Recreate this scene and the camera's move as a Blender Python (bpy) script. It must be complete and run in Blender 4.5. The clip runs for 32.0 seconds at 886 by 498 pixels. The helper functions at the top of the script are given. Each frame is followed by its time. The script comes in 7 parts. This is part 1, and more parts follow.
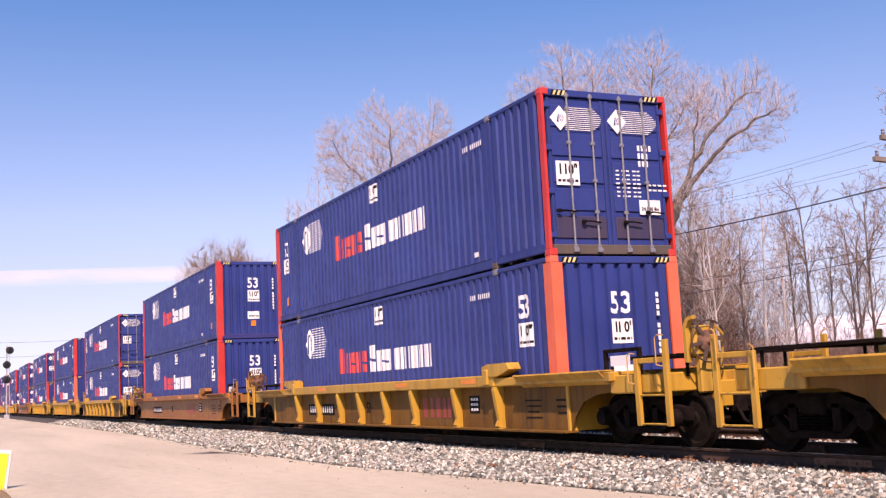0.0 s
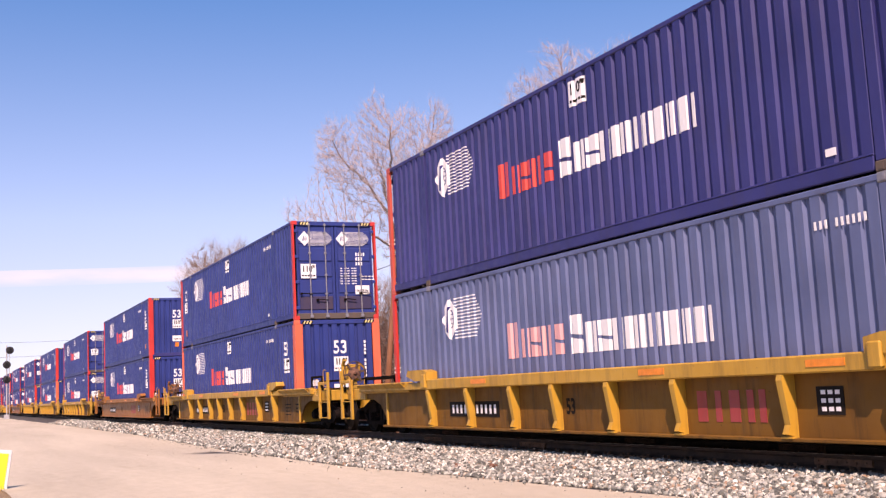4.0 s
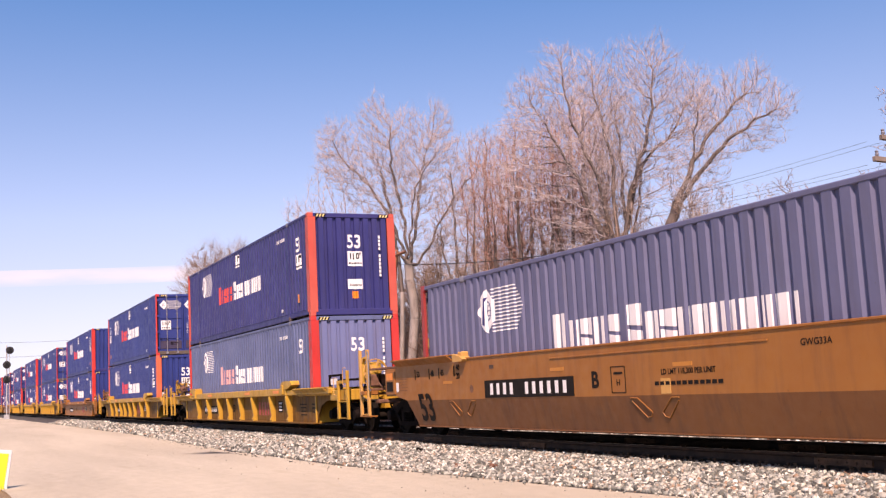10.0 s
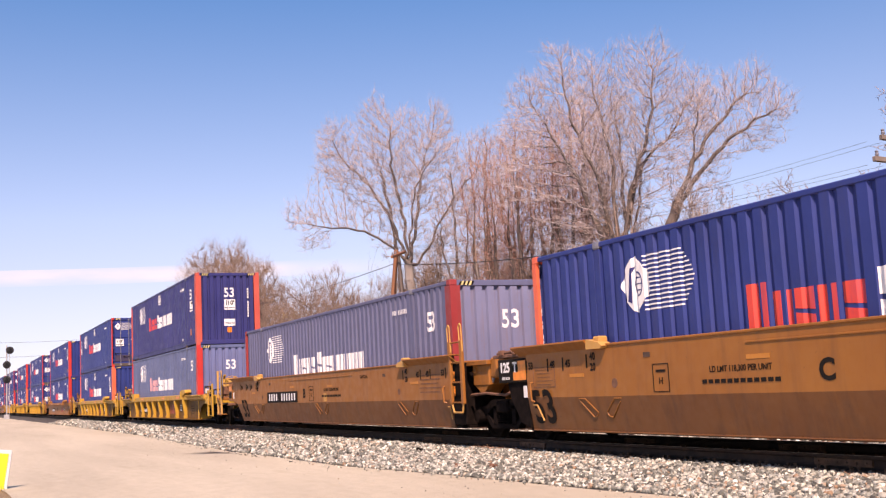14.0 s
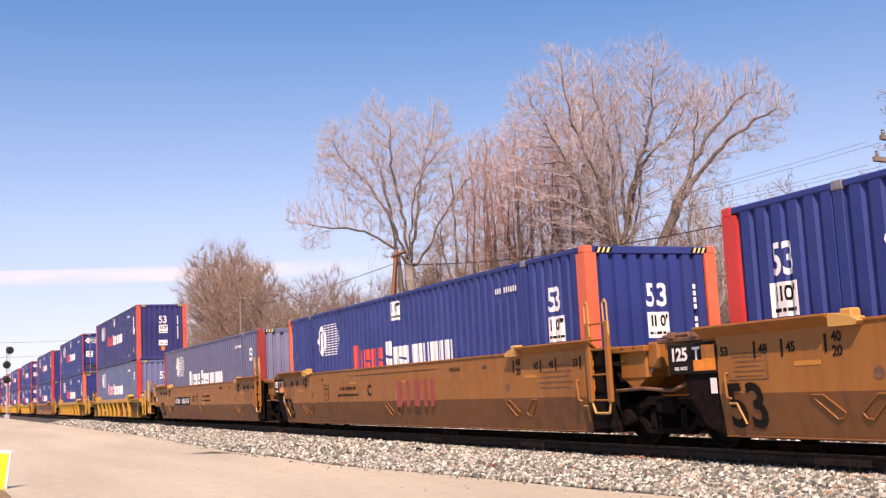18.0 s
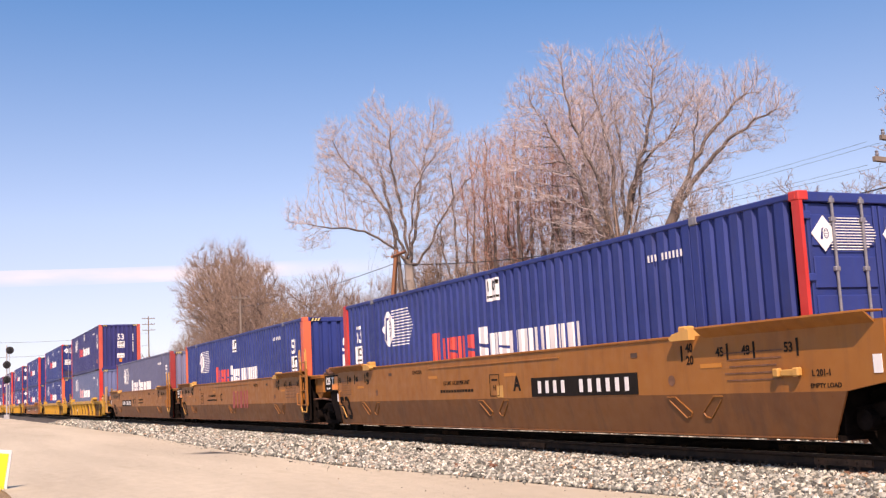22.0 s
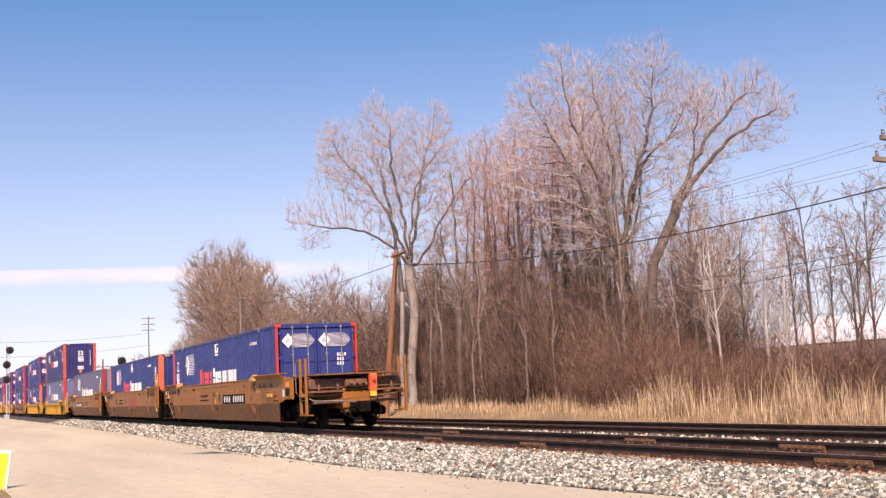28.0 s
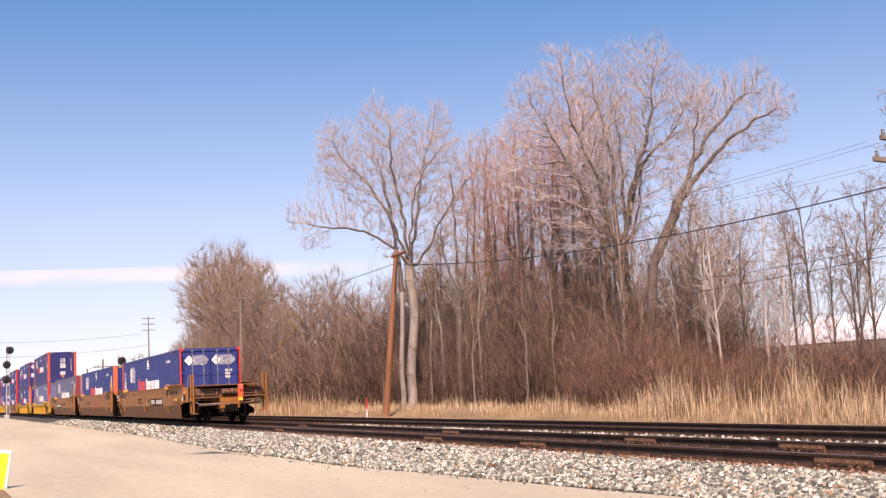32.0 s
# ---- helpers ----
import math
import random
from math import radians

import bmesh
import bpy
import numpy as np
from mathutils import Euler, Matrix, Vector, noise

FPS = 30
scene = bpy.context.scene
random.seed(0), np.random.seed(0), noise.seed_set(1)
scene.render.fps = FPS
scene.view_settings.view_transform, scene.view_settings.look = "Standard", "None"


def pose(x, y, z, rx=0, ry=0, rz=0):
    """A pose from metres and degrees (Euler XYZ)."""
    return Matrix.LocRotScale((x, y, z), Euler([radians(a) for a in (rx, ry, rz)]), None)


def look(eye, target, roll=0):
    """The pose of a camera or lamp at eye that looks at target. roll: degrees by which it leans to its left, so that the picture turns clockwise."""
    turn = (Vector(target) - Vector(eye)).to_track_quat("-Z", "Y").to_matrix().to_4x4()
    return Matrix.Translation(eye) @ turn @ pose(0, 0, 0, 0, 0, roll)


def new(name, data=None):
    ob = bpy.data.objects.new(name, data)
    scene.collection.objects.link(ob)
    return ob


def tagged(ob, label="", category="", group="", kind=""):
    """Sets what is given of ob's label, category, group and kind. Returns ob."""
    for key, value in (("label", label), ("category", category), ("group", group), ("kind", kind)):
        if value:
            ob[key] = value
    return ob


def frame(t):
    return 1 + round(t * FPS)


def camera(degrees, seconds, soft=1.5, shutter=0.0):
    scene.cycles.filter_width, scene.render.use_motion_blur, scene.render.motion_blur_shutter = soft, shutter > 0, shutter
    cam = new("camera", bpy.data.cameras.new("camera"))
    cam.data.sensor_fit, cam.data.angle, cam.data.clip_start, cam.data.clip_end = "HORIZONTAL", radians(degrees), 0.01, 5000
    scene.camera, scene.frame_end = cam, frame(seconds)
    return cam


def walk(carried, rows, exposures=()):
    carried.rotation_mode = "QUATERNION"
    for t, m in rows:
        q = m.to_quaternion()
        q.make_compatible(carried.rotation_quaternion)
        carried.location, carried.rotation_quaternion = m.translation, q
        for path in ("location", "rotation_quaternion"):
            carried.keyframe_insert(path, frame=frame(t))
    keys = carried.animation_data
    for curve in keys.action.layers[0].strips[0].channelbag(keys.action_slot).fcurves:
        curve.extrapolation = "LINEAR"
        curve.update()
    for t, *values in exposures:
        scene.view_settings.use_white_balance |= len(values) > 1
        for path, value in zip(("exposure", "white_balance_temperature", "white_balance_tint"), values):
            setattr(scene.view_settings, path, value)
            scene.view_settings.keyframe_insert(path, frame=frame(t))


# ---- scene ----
# ======== camera: stands still, tilted up and leaning slightly ========
EYE = (0.0, -10.53, 1.208)
cam = camera(44.595, 32.0, soft=1.3)
VIEW = look(EYE, (EYE[0] - 89.831, EYE[1] + 42.131, EYE[2] + 12.46), -2.917)
walk(cam, [(0, VIEW), (32, VIEW)], [(0, 0.44, 7850, 44), (6, 0.46, 8150, 43), (13, 0.46, 8400, 40), (19, 0.46, 8350, 35), (25, 0.47, 8450, 34), (32, 0.48, 8550, 34)])

# ======== world, sun ========
SUN = Vector((0.62, -0.30, 0.72)).normalized()
world = bpy.data.worlds.new("sky")
scene.world = world
world.use_nodes = True
_n = world.node_tree.nodes
_sky = _n.new("ShaderNodeTexSky")
_sky.sky_type = "NISHITA"
_sky.sun_disc = False
_sky.sun_elevation = math.asin(SUN.z)
_sky.sun_rotation = math.atan2(SUN.x, SUN.y)
_sky.air_density, _sky.dust_density, _sky.ozone_density = 1.0, 0.2, 2.0
# a clear, dry horizon: the sky is read a little above each direction
_dir = _n.new("ShaderNodeTexCoord")
_lift = _n.new("ShaderNodeVectorMath")
_lift.operation = "ADD"
_lift.inputs[1].default_value = (0, 0, 0.085)
_unit = _n.new("ShaderNodeVectorMath")
_unit.operation = "NORMALIZE"
world.node_tree.links.new(_dir.outputs["Generated"], _lift.inputs[0])
world.node_tree.links.new(_lift.outputs[0], _unit.inputs[0])
world.node_tree.links.new(_unit.outputs[0], _sky.inputs["Vector"])
_sat = _n.new("ShaderNodeHueSaturation")
# hazy and pale at the horizon, deeper blue higher up
_high = _n.new("ShaderNodeSeparateXYZ")
world.node_tree.links.new(_dir.outputs["Generated"], _high.inputs[0])
for _what, _z0, _z1, _a, _b in (("Saturation", 0.0, 0.36, 0.88, 1.36), ("Value", 0.0, 0.16, 0.75, 1.03)):
    _r = _n.new("ShaderNodeMapRange")
    for _k, _v in zip(("From Min", "From Max", "To Min", "To Max"), (_z0, _z1, _a, _b)):
        _r.inputs[_k].default_value = _v
    world.node_tree.links.new(_high.outputs["Z"], _r.inputs["Value"])
    world.node_tree.links.new(_r.outputs[0], _sat.inputs[_what])
_sat.inputs["Hue"].default_value = 0.499
world.node_tree.links.new(_sky.outputs[0], _sat.inputs["Color"])
world.node_tree.links.new(_sat.outputs[0], _n["Background"].inputs[0])
_n["Background"].inputs[1].default_value = 0.146
sun = new("sun", bpy.data.lights.new("sun", "SUN"))
sun.data.energy, sun.data.angle, sun.data.color = 4.9, radians(0.53), (1.0, 0.95, 0.87)
sun.matrix_world = look(SUN * 100, (0, 0, 0))


# ======== materials ========
def shader(name):
    m = bpy.data.materials.new(name)
    m.use_nodes = True
    return m, m.node_tree, m.node_tree.nodes, m.node_tree.links, m.node_tree.nodes["Principled BSDF"]


def ramp(t, fac, stops):
    r = t.nodes.new("ShaderNodeValToRGB")
    while len(r.color_ramp.elements) < len(stops):
        r.color_ramp.elements.new(0.5)
    for e, (p, c) in zip(r.color_ramp.elements, stops):
        e.position, e.color = p, (*c, 1)
    t.links.new(fac, r.inputs[0])
    return r.outputs[0]


def noise_of(t, scale, detail=4, rough=0.55, stretch=None, coords="Object"):
    c = t.nodes.new("ShaderNodeTexCoord").outputs[coords]
    if stretch:
        mp = t.nodes.new("ShaderNodeMapping")
        mp.inputs["Scale"].default_value = stretch
        t.links.new(c, mp.inputs[0])
        c = mp.outputs[0]
    n = t.nodes.new("ShaderNodeTexNoise")
    n.inputs["Scale"].default_value, n.inputs["Detail"].default_value, n.inputs["Roughness"].default_value = scale, detail, rough
    t.links.new(c, n.inputs["Vector"])
    return n.outputs["Fac"]


def blend(t, fac, a, b, mode="MIX"):
    x = t.nodes.new("ShaderNodeMix")
    x.data_type, x.blend_type = "RGBA", mode
    for k, v in ((0, fac), (6, a), (7, b)):
        if hasattr(v, "is_linked"):
            t.links.new(v, x.inputs[k])
        elif k == 0:
            x.inputs[0].default_value = v
        else:
            x.inputs[k].default_value = (*v, 1)
    return x.outputs[2]


def bump(t, b, h, strength, dist=0.02):
    k = t.nodes.new("ShaderNodeBump")
    k.inputs["Strength"].default_value, k.inputs["Distance"].default_value = strength, dist
    t.links.new(h, k.inputs["Height"])
    t.links.new(k.outputs[0], b.inputs["Normal"])


def paint(name, col, dirt=(0.10, 0.07, 0.05), amount=0.35, rough=0.5, fade=None, streak=(3.0, 3.0, 0.35), spec=0.5):
    """Weathered enamel: broad fading, vertical dirt streaks, small chips."""
    m, t, n, l, b = shader(name)
    fade = fade or tuple(min(1, c * 1.35 + 0.02) for c in col)
    c = blend(t, ramp(t, noise_of(t, 0.7), [(0.3, (0, 0, 0)), (0.75, (1, 1, 1))]), col, fade)
    s = ramp(t, noise_of(t, 1.6, 6, 0.65, streak), [(0.48, (0, 0, 0)), (0.8, (amount,) * 3)])
    c = blend(t, s, c, dirt)
    k = ramp(t, noise_of(t, 14, 5, 0.7), [(0.66, (0, 0, 0)), (0.72, (amount * 1.2,) * 3)])
    c = blend(t, k, c, dirt)
    l.new(c, b.inputs["Base Color"])
    l.new(ramp(t, noise_of(t, 5), [(0.3, (rough - 0.08,) * 3), (0.8, (rough + 0.2,) * 3)]), b.inputs["Roughness"])
    b.inputs["Specular IOR Level"].default_value = spec
    bump(t, b, noise_of(t, 25, 3), 0.12, 0.004)
    return m


def plain(name, col, rough=0.6, metal=0.0, var=0.25, scale=8.0, spec=0.5):
    m, t, n, l, b = shader(name)
    d = tuple(c * (1 - var) for c in col)
    e = tuple(min(1, c * (1 + var)) for c in col)
    l.new(ramp(t, noise_of(t, scale, 5), [(0.25, d), (0.75, e)]), b.inputs["Base Color"])
    b.inputs["Roughness"].default_value, b.inputs["Metallic"].default_value = rough, metal
    b.inputs["Specular IOR Level"].default_value = spec
    bump(t, b, noise_of(t, scale * 4, 3), 0.15, 0.005)
    return m


def bark(name, low, high, var=0.5):
    m, t, n, l, b = shader(name)
    c = ramp(t, noise_of(t, 2.2, 6, 0.65, (1, 1, 0.25)), [(0.25, low), (0.75, high)])
    o = n.new("ShaderNodeObjectInfo")
    c = blend(t, ramp(t, o.outputs["Random"], [(0, (0.0,) * 3), (1, (var,) * 3)]), c, tuple(x * 0.62 for x in high))
    l.new(c, b.inputs["Base Color"])
    b.inputs["Roughness"].default_value = 0.9
    bump(t, b, noise_of(t, 12, 5, 0.7, (1, 1, 0.2)), 0.5, 0.03)
    return m


def per_piece(name, stops, rough=0.85, scale=20.0, vary=0.25):
    """A heap of loose pieces, each with its own tone."""
    m, t, n, l, b = shader(name)
    g = n.new("ShaderNodeNewGeometry")
    c = ramp(t, g.outputs["Random Per Island"], stops)
    c = blend(t, vary, c, ramp(t, noise_of(t, scale, 4), [(0.3, (0.1, 0.1, 0.1)), (0.7, (0.9, 0.9, 0.9))]), "OVERLAY")
    l.new(c, b.inputs["Base Color"])
    b.inputs["Roughness"].default_value = rough
    return m


BLUE = paint("royal_blue_paint", (0.015, 0.031, 0.150), (0.05, 0.045, 0.05), 0.35, 0.5, (0.025, 0.047, 0.205), spec=0.3)
NAVY = paint("violet_blue_paint", (0.021, 0.024, 0.115), (0.05, 0.04, 0.05), 0.4, 0.5, (0.034, 0.037, 0.160), spec=0.35)
FADED = paint("faded_grey_blue_paint", (0.066, 0.092, 0.185), (0.08, 0.07, 0.08), 0.4, 0.5, spec=0.5)
FADED_B = paint("faded_slate_blue_paint", (0.100, 0.112, 0.192), (0.07, 0.06, 0.06), 0.45, 0.7, (0.115, 0.126, 0.21), spec=0.35)
# end-wall copies of the two faded paints, lightened for the sun on them
FADED_LIT_END = paint("sunlit_grey_blue_paint", (0.115, 0.143, 0.275), (0.16, 0.10, 0.07), 0.4, 0.7, (0.155, 0.185, 0.33), spec=0.18)
FADED_B_LIT_END = paint("sunlit_pale_violet_paint", (0.150, 0.165, 0.26), (0.20, 0.11, 0.06), 0.55, 0.7, (0.20, 0.215, 0.32), spec=0.18)
WORN_RED = paint("worn_orange_red_post_paint", (0.50, 0.065, 0.04), (0.25, 0.08, 0.06), 0.45, 0.5, (0.58, 0.12, 0.08))
RED = paint("red_post_paint", (0.48, 0.026, 0.018), (0.12, 0.05, 0.04), 0.35, 0.45)
CORAL = paint("coral_post_paint", (0.66, 0.115, 0.05), (0.25, 0.08, 0.05), 0.3, 0.5)
MAROON = paint("dark_red_post_paint", (0.27, 0.025, 0.022), (0.1, 0.04, 0.03), 0.35, 0.5)
YELLOW = paint("yellow_car_paint", (0.44, 0.222, 0.018), (0.06, 0.032, 0.015), 0.75, 0.5, (0.52, 0.30, 0.04))
# sill paint: dirt, plus the top chord's shade put into the colour
GRIMY_SHADED = paint("grimy_shaded_yellow_paint", (0.135, 0.058, 0.009), (0.026, 0.015, 0.009), 0.9, 0.65, (0.20, 0.092, 0.012), spec=0.25)
OCHRE = paint("ochre_brown_car_paint", (0.27, 0.092, 0.013), (0.09, 0.038, 0.016), 0.5, 0.55, (0.33, 0.125, 0.019))
# lower-fold paint: streaky dirt over an ochre darkened for the fold's shade
OCHRE_SHADED = paint("shaded_grimy_ochre_paint", (0.165, 0.058, 0.016), (0.07, 0.030, 0.016), 0.75, 0.65, (0.21, 0.078, 0.018))
WHITE = paint("white_marking_paint", (0.70, 0.70, 0.68), (0.32, 0.30, 0.33), 0.4, 0.65, (0.78, 0.78, 0.76), spec=0.3)
SIGN_RED = paint("red_marking_paint", (0.62, 0.05, 0.03), (0.05, 0.04, 0.15), 0.5, 0.6)
SIGN_PINK = paint("faded_red_marking_paint", (0.62, 0.30, 0.28), (0.15, 0.15, 0.25), 0.5, 0.6)
BLACK = paint("black_marking_paint", (0.011, 0.009, 0.008), (0.035, 0.022, 0.013), 0.3, 0.75, (0.016, 0.013, 0.011), spec=0.12)
ORANGE = plain("orange_reflector", (0.75, 0.22, 0.02), 0.4)
# near-black iron for the running gear, bulkheads and small black fittings
IRON = plain("near_black_iron", (0.010, 0.007, 0.006), 0.9, 0.0, 0.6, 8.0, 0.06)
DULL = plain("dull_rusty_iron", (0.07, 0.04, 0.028), 0.85, 0.0, 0.5)
PALE_STRIPE = plain("pale_yellow_stripe", (0.62, 0.52, 0.22), 0.6)
SOILED = paint("soiled_blue_paint", (0.026, 0.023, 0.075), (0.07, 0.04, 0.03), 0.7, 0.6, (0.04, 0.03, 0.06))
STEEL = plain("worn_wheel_steel", (0.30, 0.27, 0.25), 0.35, 0.9, 0.3)
RUST = plain("rusty_iron", (0.16, 0.075, 0.045), 0.85, 0.1, 0.5)
GREASE = paint("grimy_frame", (0.06, 0.045, 0.035), (0.16, 0.09, 0.05), 0.5, 0.7)
GALV = plain("galvanised_rod", (0.22, 0.22, 0.24), 0.55, 0.4, 0.3)


# ======== mesh building ========
class Geo:
    """Vertices and faces of one mesh, gathered piece by piece."""

    def __init__(self):
        self.v, self.f = [], []

    def add(self, verts, faces, m=None):
        k = len(self.v)
        self.v += [tuple(m @ Vector(p)) for p in verts] if m else [tuple(p) for p in verts]
        self.f += [tuple(i + k for i in f) for f in faces]
        return self

    def box(self, x0, x1, y0, y1, z0, z1, b=0.0, m=None):
        x0, x1, y0, y1, z0, z1 = min(x0, x1), max(x0, x1), min(y0, y1), max(y0, y1), min(z0, z1), max(z0, z1)
        b = min(b, 0.45 * min(x1 - x0, y1 - y0, z1 - z0))
        if b <= 0:
            v = [(x, y, z) for x in (x0, x1) for y in (y0, y1) for z in (z0, z1)]
            return self.add(v, [(0, 1, 3, 2), (4, 6, 7, 5), (0, 4, 5, 1), (2, 3, 7, 6), (0, 2, 6, 4), (1, 5, 7, 3)], m)
        v, ids = [], {}
        for i, x in enumerate((x0, x1)):
            for j, y in enumerate((y0, y1)):
                for k, z in enumerate((z0, z1)):
                    sx, sy, sz = b * (1 - 2 * i), b * (1 - 2 * j), b * (1 - 2 * k)
                    for a, p in enumerate(((x, y + sy, z + sz), (x + sx, y, z + sz), (x + sx, y + sy, z))):
                        ids[i, j, k, a] = len(v)
                        v.append(p)
        f = []
        for i in (0, 1):
            q = [ids[i, j, k, 0] for j, k in ((0, 0), (0, 1), (1, 1), (1, 0))]
            f.append(q if i == 0 else q[::-1])
            q = [ids[j, i, k, 1] for j, k in ((0, 0), (1, 0), (1, 1), (0, 1))]
            f.append(q if i == 0 else q[::-1])
            q = [ids[j, k, i, 2] for j, k in ((0, 0), (0, 1), (1, 1), (1, 0))]
            f.append(q if i == 0 else q[::-1])
        for i in (0, 1):
            for j in (0, 1):
                s = (i + j) % 2
                q = [ids[i, j, 0, 0], ids[i, j, 0, 1], ids[i, j, 1, 1], ids[i, j, 1, 0]]
                f.append(q if s else q[::-1])
                q = [ids[i, 0, j, 0], ids[i, 0, j, 2], ids[i, 1, j, 2], ids[i, 1, j, 0]]
                f.append(q[::-1] if s else q)
                q = [ids[0, i, j, 1], ids[0, i, j, 2], ids[1, i, j, 2], ids[1, i, j, 1]]
                f.append(q if s else q[::-1])
                for k in (0, 1):
                    q = [ids[i, j, k, a] for a in range(3)]
                    f.append(q if (i + j + k) % 2 else q[::-1])
        return self.add(v, f, m)

    def prism(self, outline, a, b, axis="x"):
        """A closed outline swept from a to b along an axis; outline in the other two axes."""
        n = len(outline)
        put = {"x": lambda p, q, s: (s, p, q), "y": lambda p, q, s: (p, s, q), "z": lambda p, q, s: (p, q, s)}[axis]
        v = [put(p, q, a) for p, q in outline] + [put(p, q, b) for p, q in outline]
        f = [(i, (i + 1) % n, n + (i + 1) % n, n + i) for i in range(n)]
        return self.add(v, f + [tuple(range(n))[::-1], tuple(range(n, 2 * n))])

    def rod(self, p, q, r, sides=8, r2=None, caps=True):
        p, q = Vector(p), Vector(q)
        d = (q - p).normalized()
        u = d.orthogonal().normalized()
        w = d.cross(u)
        r2 = r if r2 is None else r2
        ring = [(math.cos(2 * math.pi * i / sides), math.sin(2 * math.pi * i / sides)) for i in range(sides)]
        v = [p + (u * c + w * s) * r for c, s in ring] + [q + (u * c + w * s) * r2 for c, s in ring]
        f = [(i, (i + 1) % sides, sides + (i + 1) % sides, sides + i) for i in range(sides)]
        if caps:
            f += [tuple(range(sides))[::-1], tuple(range(sides, 2 * sides))]
        return self.add(v, f)

    def pipe(self, points, r, sides=6):
        for a, b in zip(points, points[1:]):
            self.rod(a, b, r, sides)
        return self

    def lathe(self, profile, axis="y", sides=28, centre=(0, 0, 0)):
        """profile: (radius, along) pairs turned about an axis."""
        v = []
        for r, h in profile:
            for i in range(sides):
                c, s = r * math.cos(2 * math.pi * i / sides), r * math.sin(2 * math.pi * i / sides)
                p = {"y": (c, h, s), "z": (c, s, h), "x": (h, c, s)}[axis]
                v.append((p[0] + centre[0], p[1] + centre[1], p[2] + centre[2]))
        f = []
        for k in range(len(profile) - 1):
            for i in range(sides):
                j = (i + 1) % sides
                f.append((k * sides + i, k * sides + j, (k + 1) * sides + j, (k + 1) * sides + i))
        f += [tuple(range(sides))[::-1], tuple(range((len(profile) - 1) * sides, len(profile) * sides))]
        return self.add(v, f)

    def mesh(self, name, mat=None):
        me = bpy.data.meshes.new(name)
        me.from_pydata(self.v, [], self.f)
        if mat:
            me.materials.append(mat)
        return me


def part(name, geo, material, parent, label="", m=None):
    """One mesh object under a thing or a part. geo: a Geo or a finished mesh."""
    me = geo
    if isinstance(geo, Geo):
        me = geo.mesh(name, material)
        bm = bmesh.new()
        bm.from_mesh(me)
        bmesh.ops.recalc_face_normals(bm, faces=bm.faces)
        bm.to_mesh(me)
        bm.free()
    ob = new(name, me)
    ob.parent = parent
    if m:
        ob.matrix_basis = m
    if label:
        ob["label"] = label
    if name in ("writing", "number_bars", "hazard_stripes", "underframe", "walkway", "stencil", "painted_mark", "emblem_stripes", "springs", "symbol"):
        ob["kind"] = "stuff"
    return ob


def thing(name, label, category, group="", kind="", m=None):
    ob = new(name)
    ob.empty_display_size = 0.3
    if m:
        ob.matrix_basis = m
    return tagged(ob, label, category, group, kind)


_cache = {}


def shared(key, make, mat):
    """A mesh built once for each shape and material."""
    k = (key, mat.name)
    if k not in _cache:
        if key not in _cache:
            g = make()
            me = g.mesh(key if isinstance(key, str) else key[0])
            bm = bmesh.new()
            bm.from_mesh(me)
            bmesh.ops.recalc_face_normals(bm, faces=bm.faces)
            bm.to_mesh(me)
            bm.free()
            _cache[key] = me
        me = _cache[key].copy()
        me.materials.append(mat)
        _cache[k] = me
    return _cache[k]


def words(text, size, mat, squeeze=1.0, bold=0.0):
    """Lettering in the built-in font: a thin mesh in the xz plane that faces -y, centred."""
    key = ("lettering", text, size, squeeze, bold, mat.name)
    if key not in _cache:
        cu = bpy.data.curves.new("lettering", "FONT")
        cu.body, cu.size, cu.align_x, cu.align_y, cu.offset, cu.extrude = text, size, "CENTER", "CENTER", bold, 0.002
        cu.resolution_u = 3
        ob = bpy.data.objects.new("lettering", cu)
        scene.collection.objects.link(ob)
        me = bpy.data.meshes.new_from_object(ob.evaluated_get(bpy.context.evaluated_depsgraph_get()))
        bpy.data.objects.remove(ob)
        me.transform(Matrix.Rotation(radians(90), 4, "X") @ Matrix.Diagonal((squeeze, 1, 1, 1)))
        me.materials.clear()
        me.materials.append(mat)
        _cache[key] = me
    return _cache[key]


# ======== the train ========
RAIL = 0.14  # rail top
RUN = ((0, 0.12), (3, 10.91), (6, 21.97), (9, 32.97), (12, 44.0), (14, 51.32), (17, 62.15), (19, 69.45), (21, 76.8), (23, 84.28), (25.5, 93.6), (28, 102.75), (31, 113.7), (32, 117.35))


def run_at(t):
    for (a, p), (b, q) in zip(RUN, RUN[1:]):
        if t <= b:
            return p + (q - p) * (t - a) / (b - a)
    return RUN[-1][1]


ROLLING = []  # (thing, place along the track, height, turn)
WHEELS = []  # (wheelset, pose on its truck)
L, W, H = 8.075, 1.295, 2.896
LOW = 0.957  # the cars sit a little low on their springs


def wave(a, b, pitch, out, deep, back):
    """A closed corrugated outline between a and b: outer flats at out, inner flats at deep, closed at back."""
    n = max(1, round((b - a) / pitch))
    p = (b - a) / n
    pts = []
    for i in range(n):
        x = a + i * p
        pts += [(x, deep), (x + 0.26 * p, deep), (x + 0.34 * p, out), (x + 0.90 * p, out)]
    return pts + [(b, deep), (b, back), (a, back)]


def g_side():
    g = Geo()
    for a, b in ((-L + 0.26, -6.14), (-5.98, 5.98), (6.14, L - 0.26)):
        g.prism(wave(a, b, 0.285, -W + 0.012, -W + 0.054, -W + 0.09), 0.2, H - 0.085, "z")
    return g


